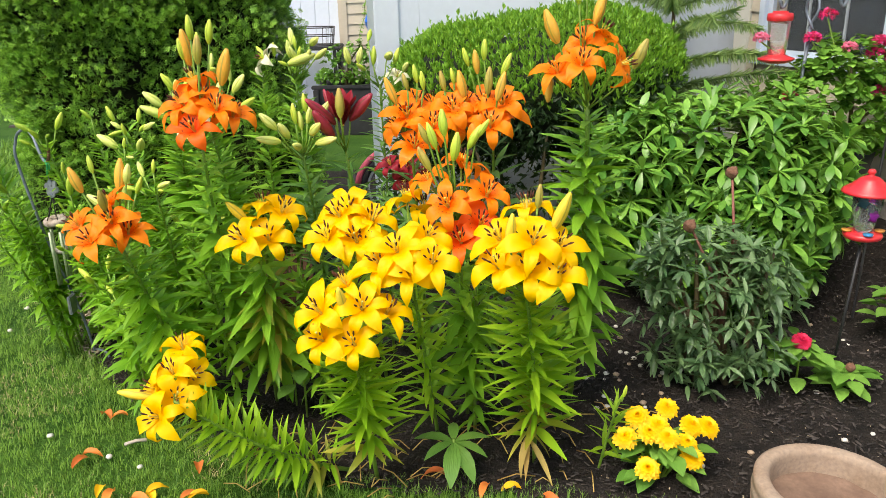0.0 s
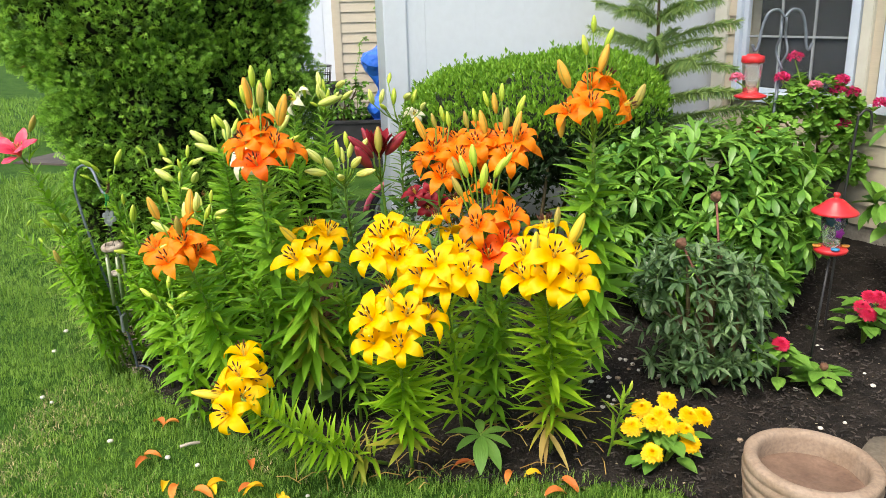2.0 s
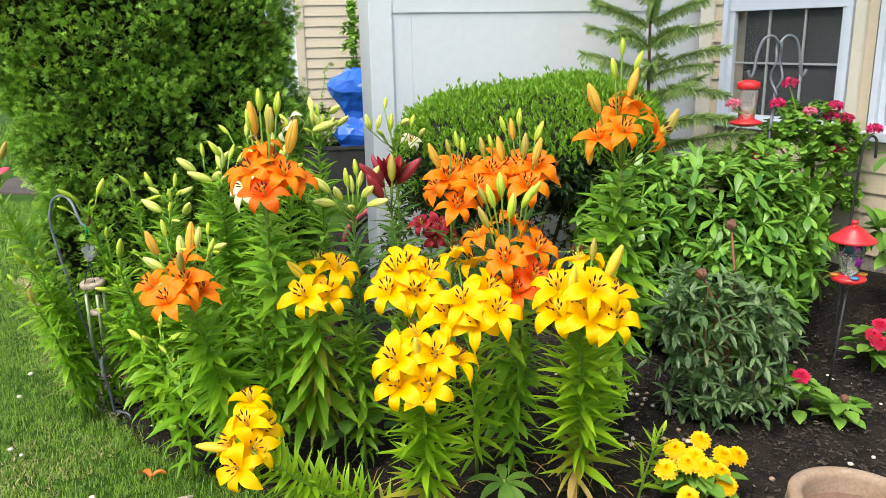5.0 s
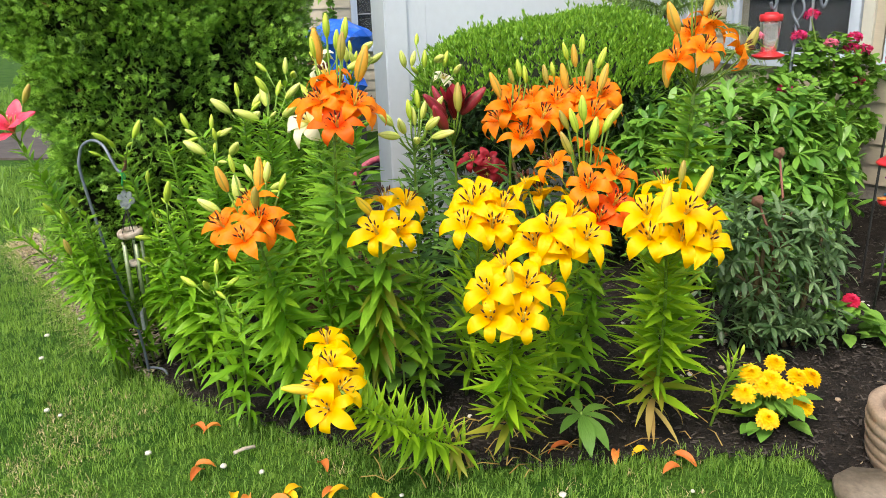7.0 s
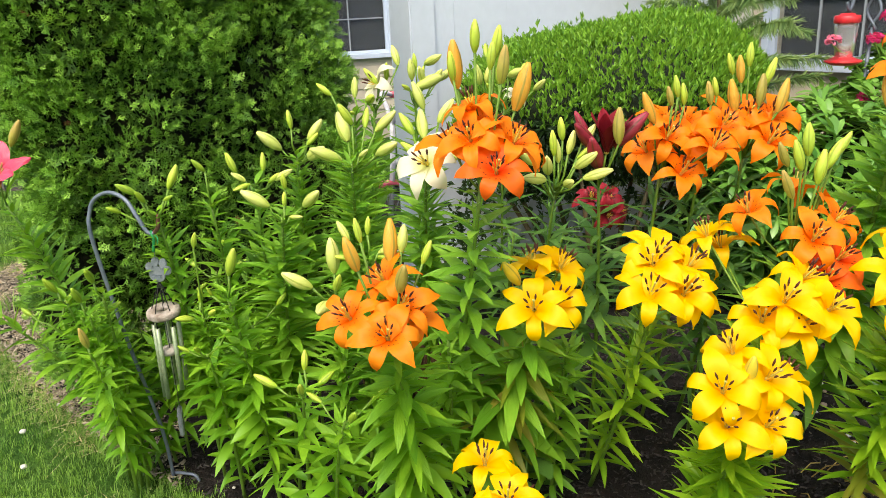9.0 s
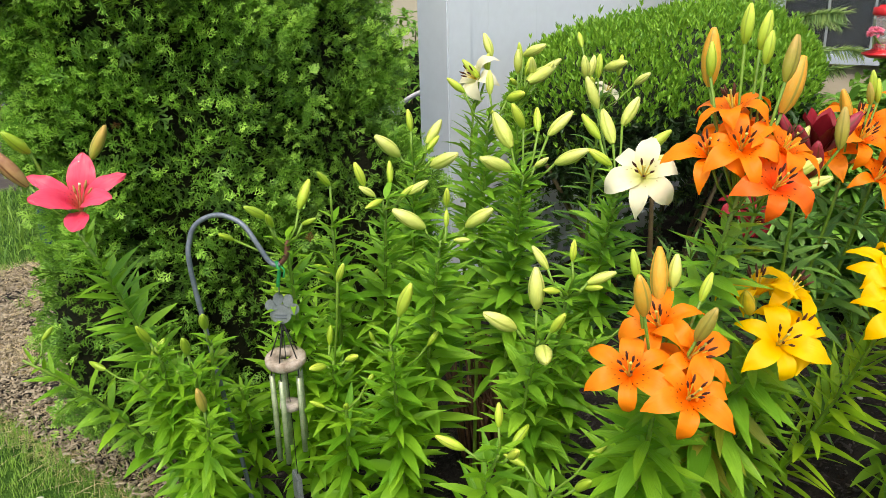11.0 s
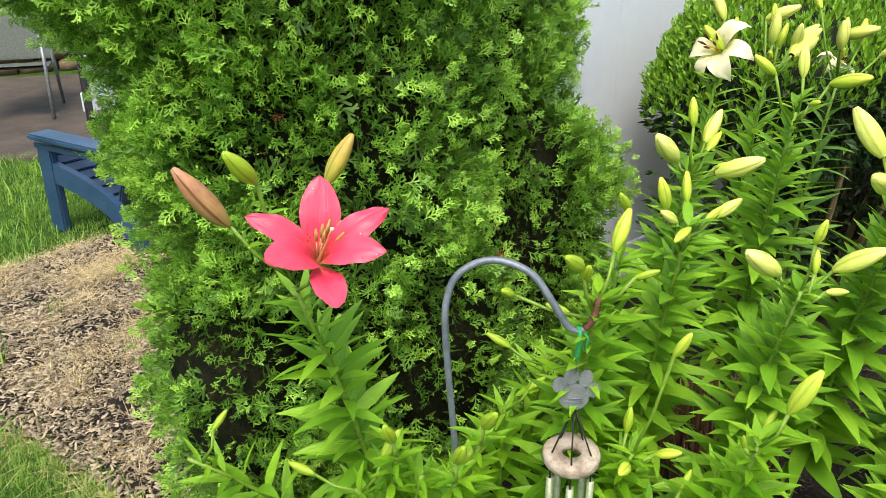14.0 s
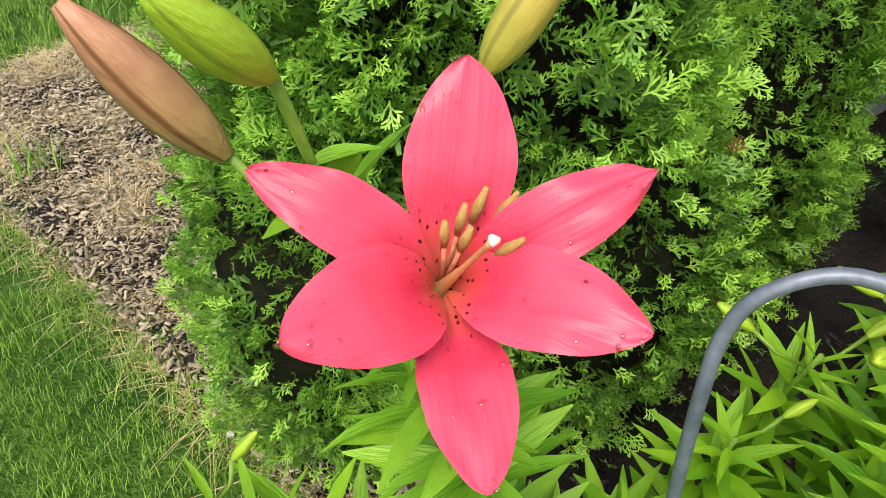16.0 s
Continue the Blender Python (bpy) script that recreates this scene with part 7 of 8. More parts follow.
part("residue", mesh_of("residue", [(x, y, z + 0.006 * noise.noise((x * 20, y * 20, 0))) for x, y, z in v], f, surface("pot_residue", (0.15, 0.092, 0.065), (0.25, 0.165, 0.12), 12, 0.4, 0.3, 0.003)), pot, None, "damp brown silt in the pot")

# ---- bird feeders ----
hook2 = thing("double_shepherd_hook", (1.585, 3.57, 0.08), "tall grey double shepherd's hook with twisted stem", "garden hook")
hb = Vector((1.585, 3.57, 0.02))
part("pole", mesh_of("pole", *tube([hb + Vector((-0.02, 0, 0.05)), hb + Vector((0, 0, 0.8)), hb + Vector((0.02, 0, 1.18))], 0.008, 8), IRON), hook2, base=hook2.location)
for s in (-1, 1):
    pts = [hb + Vector((0.02 + 0.022 * math.sin(math.pi * u) * s, 0.02 * math.cos(3 * math.pi * u) * s, 1.17 + 0.24 * u)) for u in np.linspace(0, 1, 10)]
    part("twist_bar", mesh_of("twist_bar", *tube(pts, 0.006, 8), IRON), hook2, base=hook2.location)
    arc = smooth_path([hb + Vector((0.02, 0, 1.41)), hb + Vector((0.02 + s * 0.035, 0, 1.445)), hb + Vector((0.02 + s * 0.08, 0, 1.43)), hb + Vector((0.02 + s * 0.105, 0, 1.36)), hb + Vector((0.02 + s * 0.115, 0, 1.285)), hb + Vector((0.02 + s * 0.13, 0, 1.26)), hb + Vector((0.02 + s * 0.145, 0, 1.29))])
    part("hook_arm", mesh_of("hook_arm", *tube(arc, 0.007, 8), IRON), hook2, base=hook2.location)
F1 = Vector((1.470, 3.57, 0.040))
feeder = thing("hummingbird_feeder", F1 + Vector((0, 0, 1.26)), "red and clear plastic hummingbird feeder hanging from a hook", "bird feeder")


def turned(name, prof, mat, parent, z, label="", sides=28):
    v, f = lathe(prof, sides, True)
    return part(name, mesh_of(name, v, f, mat), parent, Matrix.Translation((0, 0, z)), label)


turned("hanger", [(0.001, 0), (0.005, 0), (0.005, 0.03), (0.001, 0.03)], IRON_BLACK, feeder, -0.025)
turned("lid", [(0.001, -0.020), (0.050, -0.020), (0.054, -0.016), (0.053, 0.008), (0.049, 0.012), (0.032, 0.013), (0.030, 0.020), (0.001, 0.022)], RED, feeder, -0.055, "red screw lid")
FROSTED = glass("frosted_plastic", (0.78, 0.78, 0.78), 0.12, 0.88)
bt = turned("bottle", [(0.048, 0.0), (0.047, -0.02), (0.043, -0.08), (0.036, -0.150), (0.033, -0.150), (0.040, -0.08), (0.044, -0.02), (0.045, 0.0)], FROSTED, feeder, -0.075, "clear ribbed plastic bottle")
bt.visible_shadow = False
turned("base", [(0.001, -0.022), (0.046, -0.022), (0.066, -0.014), (0.076, -0.008), (0.076, -0.002), (0.062, 0.002), (0.044, 0.010), (0.036, 0.014), (0.001, 0.014)], RED, feeder, -0.229, "red feeding tray")


F2 = Vector((1.365, 2.47, 0.024))
stake = thing("staked_feeder", F2 + Vector((0, 0, 0.1)), "glass feeder with red hat and tray on a black stake", "bird feeder")
part("stake", mesh_of("stake", *tube([F2 + Vector((-0.03, 0.01, 0.06)), F2 + Vector((0, 0, 0.56))], 0.005, 8), IRON_BLACK), stake, base=stake.location)
zf = 0.60 - 0.1
turned("tray", [(0.001, -0.022), (0.03, -0.022), (0.056, -0.012), (0.060, -0.002), (0.055, 0.006), (0.03, 0.008), (0.001, 0.009)], RED, stake, zf, "red feeding tray")
for k in range(4):
    a = k * math.pi / 2 - 1.75
    blue = (0.05, 0.28, 0.55) if k % 2 == 0 else (0.75, 0.3, 0.05)
    fm = surface("flower_port", blue, tuple(c * 0.8 for c in blue), 10, 0.4, 0.0)
    v, f = lathe([(0.002, 0), (0.014, 0.002), (0.016, 0.008), (0.006, 0.006), (0.002, 0.004)], 14, True)
    part("flower_port", mesh_of("flower_port", v, f, fm), stake, pose(0.05 * math.cos(a), 0.05 * math.sin(a), zf + 0.006, 0, 0, 0))
bt = turned("bottle", [(0.028, 0), (0.032, 0.02), (0.041, 0.07), (0.046, 0.13), (0.043, 0.13), (0.038, 0.07), (0.029, 0.02), (0.025, 0.0)], BOTTLE, stake, zf + 0.012, "clear glass bottle painted with flowers")
bt.visible_shadow = False
for a, z, c in ((-1.35, 0.055, (0.28, 0.02, 0.30)), (-2.3, 0.10, (0.02, 0.08, 0.12)), (-0.4, 0.10, (0.03, 0.16, 0.06)), (0.6, 0.06, (0.03, 0.10, 0.28)), (1.8, 0.07, (0.28, 0.02, 0.3))):
    bm = bmesh.new()
    bmesh.ops.create_icosphere(bm, subdivisions=2, radius=0.019)
    for v in bm.verts:
        v.co = Vector((v.co.x, v.co.y * 0.12, v.co.z)) * (1 + 0.25 * math.cos(5 * math.atan2(v.co.z, v.co.x)))
    part("painted_flower", bm_mesh("painted_flower", bm, surface("glass_paint", c, tuple(q * 0.7 for q in c), 30, 0.3, 0.0), True), stake, pose((0.031 + 0.12 * z) * math.cos(a), (0.031 + 0.12 * z) * math.sin(a), zf + 0.012 + z, 0, 0, math.degrees(a) + 90))
turned("hat", [(0.001, 0.004), (0.050, 0.0), (0.078, -0.010), (0.082, -0.006), (0.076, 0.002), (0.052, 0.018), (0.050, 0.022), (0.038, 0.030), (0.036, 0.034), (0.024, 0.042), (0.012, 0.046), (0.008, 0.050), (0.013, 0.058), (0.010, 0.066), (0.001, 0.069)], RED, stake, zf + 0.145, "red hat-shaped lid")

small = thing("small_shepherd_hook", (1.66, 2.92, 0.08), "slim black shepherd's hook", "garden hook")
part("rod", mesh_of("rod", *tube(smooth_path([(1.62, 2.92, 0.03), (1.635, 2.92, 0.6), (1.655, 2.92, 1.0), (1.665, 2.92, 1.05), (1.69, 2.92, 1.07), (1.712, 2.92, 1.05), (1.715, 2.92, 0.98)]), 0.0055, 8), IRON_BLACK), small, base=small.location)

# ---- geranium in a pot behind the rhododendron ----
ger_leaves = [leaf_mesh("leaf", LEAF["geranium"], 0.95, 0.5, 0.15, 5, 0.5)]
ger = rosette_shrub("geranium", (1.84, 3.66, 0.55), [((1.82, 3.62, 0.93), (0.29, 0.22, 0.22)), ((1.62, 3.6, 0.88), (0.22, 0.16, 0.19)), ((1.84, 3.60, 0.72), (0.24, 0.2, 0.2))], 1350, 7, 0.038, ger_leaves, None, "potted geranium with magenta pink flower heads", 41, 0.6, 10, 300)
gpot = thing("geranium_pot", (1.84, 3.66, 0.08), "dark plastic pot on a stand holding a geranium", "pot")
turned("pot_wall", [(0.10, 0.3), (0.16, 0.56), (0.15, 0.56), (0.09, 0.32)], DARK_PLASTIC, gpot, 0.0)
turned("stand", [(0.12, 0.0), (0.13, 0.0), (0.11, 0.3), (0.10, 0.3)], DARK_PLASTIC, gpot, 0.0)


def flower_head(name, radius, petals, material, seed, flat=0.8, size=0.4):
    """A ball of small overlapping petals."""
    r = np.random.default_rng(seed)
    d = r.normal(size=(petals, 3))
    d /= np.linalg.norm(d, axis=1, keepdims=True)
    d[:, 2] = np.abs(d[:, 2]) - 0.35
    p = d * radius * np.array([0.8, 0.8, 0.8 * flat])
    leaf = simple_leaf(0.42, 2, 0.1, 0.2)
    tang = np.cross(d, r.normal(size=d.shape)) + d * 0.35
    ms = frames_at(p, tang, r.uniform(-0.4, 0.4, petals), np.full(petals, radius * size * 1.6))
    return big_mesh(name, [(*leaf, ms)], material, True)


HEAD_PINK = [flower_head("flower_head", 0.038, 120, PINK_FLOWER, s, 0.8, 0.3) for s in (1, 2)]
HEAD_PALE = flower_head("flower_head", 0.034, 110, PALE_PINK, 3, 0.8, 0.3)
for q, h in (((1.611, 3.55, 1.155), 1), ((1.665, 3.55, 1.25), 0), ((1.905, 3.55, 1.135), 1), ((1.885, 3.54, 1.085), 0), ((1.965, 3.55, 1.075), 0), ((1.906, 3.50, 0.93), 0), ((1.50, 3.45, 0.92), 1), ((2.06, 3.46, 1.03), 1)):
    part("flower_head", HEAD_PINK[h], ger, Matrix.Translation(Vector(q) - ger.location), "magenta pink flower head")
    part("flower_stalk", mesh_of("flower_stalk", *tube([Vector((1.84, 3.62, 0.85)), Vector(q) - Vector((0, 0, 0.02))], 0.0035, 5), STEM), ger, base=ger.location)
for q in ((1.76, 3.52, 1.115), (1.39, 3.55, 1.16)):
    part("flower_head", HEAD_PALE, ger, Matrix.Translation(Vector(q) - ger.location), "pale pink flower head")
    part("flower_stalk", mesh_of("flower_stalk", *tube([Vector((1.84, 3.62, 0.85)), Vector(q) - Vector((0, 0, 0.02))], 0.0035, 5), STEM), ger, base=ger.location)


vine_leaf = [leaf_mesh("leaf", LEAF["geranium"], 0.8, 0.5, 0.2, 4, 0.45)]
rosette_shrub("leafy_vine", (-0.95, 7.88, 0.40), [((-0.95, 7.84, 0.62), (0.22, 0.14, 0.22)), ((-0.78, 7.90, 0.66), (0.16, 0.12, 0.24)), ((-1.08, 7.86, 0.56), (0.16, 0.14, 0.16))], 300, 6, 0.045, vine_leaf, None, "green vine filling the planter and spilling over its rim", 45, 0.42, 8, 60)
tendril = thing("climbing_vine", (-0.80, 7.95, 0.40), "thin vine with small leaves climbing up the siding", "vine")
run = smooth_path([(-0.80, 7.95, 0.38), (-0.79, 8.05, 0.70), (-0.81, 8.2, 0.90), (-0.77, 8.3, 1.05), (-0.76, 8.36, 1.18), (-0.70, 8.38, 1.25), (-0.68, 8.38, 1.22)], 5)
part("stem", mesh_of("stem", *tube(run, 0.004, 5), STEM), tendril, base=tendril.location)
vine_r = random.Random(8)
for k, q in enumerate(run[8:]):
    for sg in (-1, 1):
        d = Vector((sg * vine_r.uniform(0.4, 1), -0.6, vine_r.uniform(-0.5, 0.5))).normalized()
        part("leaf", vine_leaf[0], tendril, Matrix.Translation(-tendril.location) @ along(q, q + d * vine_r.uniform(0.022, 0.04)))
rosette_shrub("wall_shrub", (-0.42, 8.2, 0.0), [((-0.46, 8.25, 1.45), (0.09, 0.10, 0.42))], 90, 6, 0.07, vine_leaf, None, "leafy green climber against the siding beside the fence post", 46, 0.9, 5, 30)

rosette_shrub("leafy_shrub", (0.55, 6.6, 0), [((0.55, 6.6, 0.60), (0.46, 0.36, 0.60))], 420, 6, 0.07, [leaf_mesh("leaf", LEAF["geranium"], 0.4, 0.4, 0.2, 4, 0.5)], 0.6, "green leafy shrub behind the fence", 44, 0.1, 8, 60)


# ---- zinnias ----
def zinnia_head(name, material, seed):
    """Rings of overlapping rounded petals."""
    r = np.random.default_rng(seed)
    leaf = simple_leaf(0.36, 3, 0.15, 0.3)
    p, fw, sz = [], [], []
    for ring, (n, tilt, l, z) in enumerate(((16, -0.05, 1.0, 0.0), (15, 0.2, 0.93, 0.06), (13, 0.42, 0.82, 0.12), (11, 0.68, 0.68, 0.17), (9, 0.98, 0.52, 0.2), (6, 1.35, 0.36, 0.22))):
        for k in range(n):
            a = 2 * math.pi * (k + 0.5 * ring) / n + r.uniform(-0.1, 0.1)
            p.append((0.03 * math.cos(a), 0.03 * math.sin(a), z)), fw.append((math.cos(a) * math.cos(tilt), math.sin(a) * math.cos(tilt), math.sin(tilt))), sz.append(l * r.uniform(0.9, 1.05))
    m_ = len(p)
    return big_mesh(name, [(*leaf, frames_at(np.array(p), np.array(fw), r.uniform(-0.1, 0.1, m_), np.array(sz)))], material, True)


ZIN_Y = [zinnia_head("flower_head", YELLOW_FLOWER, s) for s in (1, 2)]
ZIN_R = [zinnia_head("flower_head", RED_FLOWER, s) for s in (3, 4)]
zin_leaf = leaf_mesh("leaf", LEAF["zinnia"], 0.66, 0.5, 0.25, 5, 0.42)


def zinnia(at, heads, meshes, label, leaves, spread, tall, seed, size=0.034):
    z = thing("zinnia", at, label, "flower", "zinnias in the bed")
    r = random.Random(seed)
    b = Vector(at)
    for q in heads:
        q = Vector(q)
        part("stem", mesh_of("stem", *tube([b + Vector((0, 0, -0.01)), b.lerp(q, 0.5) + Vector((0, 0, 0.02)), q], 0.0035, 6), STEM), z, base=b)
        d = Vector(((q.x - b.x) * 2.0, (q.y - b.y) * 2.0 - 0.35, 0.8)).normalized()
        part("flower_head", r.choice(meshes), z, Matrix.Translation(-b) @ facing(q, d, size * r.uniform(0.92, 1.1), r.uniform(0, 6)))
    for k in range(leaves):
        a = k * 2.4 + r.uniform(-0.3, 0.3)
        u = r.random()
        q = b + Vector((spread * 0.45 * math.cos(a) * u, spread * 0.45 * math.sin(a) * u, tall * (0.3 + 0.6 * r.random())))
        d = Vector((math.cos(a), math.sin(a), r.uniform(-0.1, 0.5))).normalized()
        part("leaf", zin_leaf, z, Matrix.Translation(-b) @ along(q, q + d * r.uniform(0.05, 0.085)))
    return z


zinnia((0.61, 1.95, 0.07), ((0.50, 1.92, 0.235), (0.555, 1.875, 0.165), (0.54, 1.96, 0.275), (0.59, 1.93, 0.265), (0.565, 1.92, 0.25), (0.625, 1.97, 0.295), (0.67, 1.92, 0.215), (0.685, 1.90, 0.18), (0.69, 1.95, 0.25), (0.735, 1.95, 0.245), (0.61, 1.90, 0.245)),
       ZIN_Y, "bushy zinnia with bright yellow double flowers", 54, 0.2, 0.17, 51, 0.034)
zinnia((1.19, 2.42, 0.08), ((1.178, 2.39, 0.285),), ZIN_R, "low zinnia with one pinkish red flower", 48, 0.17, 0.22, 52, 0.037)
z = zinnia((1.33, 2.38, 0.08), (), ZIN_R, "low zinnia with a spent brown flower head", 34, 0.13, 0.12, 53)
bm = bmesh.new()
bmesh.ops.create_icosphere(bm, subdivisions=3, radius=0.02)
for v in bm.verts:
    v.co *= 1 + 0.3 * noise.noise(v.co * 110)
part("spent_head", bm_mesh("spent_head", bm, SEEDHEAD, True), z, Matrix.Translation((0.01, -0.01, 0.115)) @ Matrix.Scale(0.75, 4), "spent brown flower head")
zinnia((1.68, 2.72, 0.12), ((1.63, 2.67, 0.31), (1.67, 2.69, 0.345), (1.71, 2.69, 0.34), (1.65, 2.65, 0.285), (1.73, 2.67, 0.29)), ZIN_R, "bushy zinnia with deep red flowers", 52, 0.18, 0.22, 54, 0.034)


# ---- fallen petals, pebbles, twigs ----
def fallen_mesh(name, material, seed):
    return petal_mesh(name, material, 0.32, 10, 4, 30, -45, seed, 1.0, 1.0, 0.9, 1.4)


FALL = [fallen_mesh("fallen_petal", FALLEN, 5), fallen_mesh("fallen_petal", FALLEN, 6)]
FALL_Y = [fallen_mesh("fallen_petal", FALLEN_YELLOW, 7), fallen_mesh("fallen_petal", FALLEN_YELLOW, 8)]


def lay(meshes, at, turn, size, label, seed):
    x, y = at
    ob = part("fallen_petal", meshes[seed % 2], None, pose(x, y, float(height(x, y)) + 0.018, 8, -6, turn) @ Matrix.Scale(size, 4))
    tagged(ob, label, "petal", "fallen petals on the lawn")


for i, (x, y) in enumerate(((-1.16, 2.22), (-1.16, 2.14), (-1.15, 2.43), (-1.10, 2.46), (-0.98, 2.03), (-0.92, 1.99), (-0.77, 1.97), (-0.75, 2.10), (0.01, 2.04), (0.13, 1.98), (0.27, 1.90), (0.21, 1.83))):
    lay(FALL, (x, y), i * 67, 0.088 if i % 3 else 0.072, "fallen orange lily petal curling on the ground", i)
for i, (x, y) in enumerate(((-0.88, 2.0), (-0.84, 1.96), (-0.69, 2.0), (-0.63, 1.95), (0.16, 1.94), (-1.02, 1.99), (-0.58, 1.90))):
    lay(FALL_Y, (x, y), 40 + i * 83, 0.08, "fallen yellow lily petal on the ground", i)


def pebble_mesh(name, material, seed):
    bm = bmesh.new()
    bmesh.ops.create_icosphere(bm, subdivisions=2, radius=1)
    for v in bm.verts:
        v.co *= 1 + 0.22 * noise.noise(v.co * 1.7 + Vector((seed, 0, 0)))
        v.co.z *= 0.65
    return bm_mesh(name, bm, material, True)


STONES = [pebble_mesh("pebble", PEBBLE, 1), pebble_mesh("pebble", PEBBLE, 4), pebble_mesh("pebble", PEBBLE_TAN, 7)]
placed = [(-1.74, 2.72, 0), (-1.68, 2.67, 0), (-1.32, 2.34, 0), (-0.95, 2.15, 0), (-1.07, 2.21, 0), (-0.54, 1.94, 0), (-0.09, 1.83, 0), (-1.25, 2.84, 1), (-0.26, 2.33, 1), (0.96, 1.94, 2), (0.26, 1.74, 0),
          (0.655, 2.81, 1), (0.73, 2.89, 2), (0.70, 2.66, 0), (0.71, 2.60, 0), (0.58, 2.56, 0), (1.24, 2.37, 1), (1.20, 2.09, 0), (1.30, 2.12, 0), (-1.86, 3.62, 0), (-1.80, 3.55, 0), (-1.70, 3.38, 0), (-1.95, 3.45, 0), (-1.9, 3.2, 0)]
pr = random.Random(77)
for _ in range(26):
    placed.append((pr.uniform(0.4, 1.9), pr.uniform(1.9, 3.0), pr.randrange(3)))
for _ in range(22):
    placed.append((pr.uniform(0.50, 0.74), pr.uniform(2.25, 2.85), pr.choice((0, 2, 2))))
for i, (x, y, k) in enumerate(placed):
    s = pr.uniform(0.005, 0.012)
    ob = part("pebble", STONES[k], None, pose(x, y, float(height(x, y)) + 0.016 + 0.004 * (k > 0), 0, 0, i * 47) @ Matrix.Scale(s, 4))
    tagged(ob, "small white pebble on the ground" if k < 2 else "small tan pebble in the mulch", "pebble", "pebbles about the bed")
twig = part("stick", mesh_of("stick", *tube([(-0.035, 0, 0), (0.0, 0.004, 0.003), (0.035, 0, 0.002)], 0.006, 7), WOOD_PALE), None, pose(-1.01, 2.28, 0.022, 0, 0, 20))
tagged(twig, "short pale stick on the lawn", "stick")
straws = random.Random(5)
for k in range(60):
    x, y = straws.uniform(-0.6, 0.62), straws.uniform(1.93, 2.3)
    a = straws.uniform(0, 6.28)
    l = straws.uniform(0.04, 0.12)
    d = Vector((math.cos(a), math.sin(a), 0.1)) * l
    q = Vector((x, y, float(height(x, y)) + 0.03))
    ob = part("dry_stem", mesh_of("dry_stem", *tube([q, q + d * 0.5 + Vector((0, 0, 0.015)), q + d], 0.0018, 5), LEAF["dry"]), None)
    tagged(ob, "dry straw-coloured lily stem on the mulch", "dead stem", "dry stems on the mulch")
# clump of old brown stalks at the foot of the white lilies
DEADSTALK = surface("dead_stalk", (0.10, 0.045, 0.02), (0.2, 0.10, 0.05), 30, 0.85, 0.4, 0.003)
clump = thing("dead_stalks", (-0.66, 3.05, G), "clump of brown dead stalks among the lilies", "dead stems")
for k in range(120):
    a, rr = straws.uniform(0, 6.28), 0.12 * math.sqrt(straws.random())
    q = Vector((-0.66 + rr * math.cos(a), 3.05 + rr * math.sin(a), G - 0.01))
    out = Vector((math.cos(a), math.sin(a), 0)) * rr
    part("stalk", mesh_of("stalk", *tube([q, q + out * 0.15 + Vector((straws.uniform(-0.012, 0.012), straws.uniform(-0.012, 0.012), 0.16)), q + out * 0.5 + Vector((straws.uniform(-0.03, 0.03), straws.uniform(-0.03, 0.03), straws.uniform(0.24, 0.40)))], [0.006, 0.005, 0.003], 4), DEADSTALK), clump, base=clump.location)


# ---- ground cover: grass, straw, chips ----
def blade(lean, seed):
    r = random.Random(seed)
    return [(0, 0.5, 0), (0, -0.5, 0), (lean * 0.25, 0.42, 0.55), (lean * 0.25, -0.42, 0.55), (lean, 0.06, 1.0), (lean, -0.06, 1.0)], [(0, 1, 3, 2), (2, 3, 5, 4)]


def tuft(n, seed, spread, wide, lean=(0.15, 1.0), tall=1.0):
    r = random.Random(seed)
    out = []
    for k in range(n):
        v, f = blade(r.uniform(*lean), k)
        a = r.uniform(0, 6.28)
        ox, oy, h = r.uniform(-spread, spread), r.uniform(-spread, spread), r.uniform(0.55, 1.1)
        c, s = math.cos(a), math.sin(a)
        out.append(([(ox + h * x * c - y * wide * s, oy + h * x * s + y * wide * c, z * h * tall) for x, y, z in v], f))
    return gather(out)


def scatter(points, sizes, seed, lift=0.0):
    r = np.random.default_rng(seed)
    n = len(points)
    a = r.uniform(0, 6.28, n)
    m_ = np.zeros((n, 4, 4))
    c, s = np.cos(a), np.sin(a)
    m_[:, 0, 0], m_[:, 0, 1], m_[:, 1, 0], m_[:, 1, 1], m_[:, 2, 2], m_[:, 3, 3] = c * sizes, -s * sizes, s * sizes, c * sizes, sizes, 1
    m_[:, 0, 3], m_[:, 1, 3] = points[:, 0], points[:, 1]
    m_[:, 2, 3] = height(points[:, 0], points[:, 1]) + lift
    return m_


gr = np.random.default_rng(90)


def lawn_points(x0, x1, y0, y1, n):
    q = np.stack([gr.uniform(x0, x1, n), gr.uniform(y0, y1, n)], 1)
    wob = 0.03 * np.sin(q[:, 0] * 23) * np.cos(q[:, 1] * 19)
    return q[~inside(BED, q[:, 0] + wob, q[:, 1] + wob)]


near = lawn_points(-2.9, 1.0, 1.45, 4.2, 25000)
mid_l = lawn_points(-4.2, -1.2, 4.0, 7.8, 11000)
far_l = lawn_points(-9, -2.0, 5.5, 16, 6000)
far_l = far_l[~((far_l[:, 1] > 7.6) & (far_l[:, 0] > -4.9) & (far_l[:, 1] < 11.5))]
tufts = [tuft(6, s, 0.58, 0.068) for s in (1, 2, 3)]
pieces = []
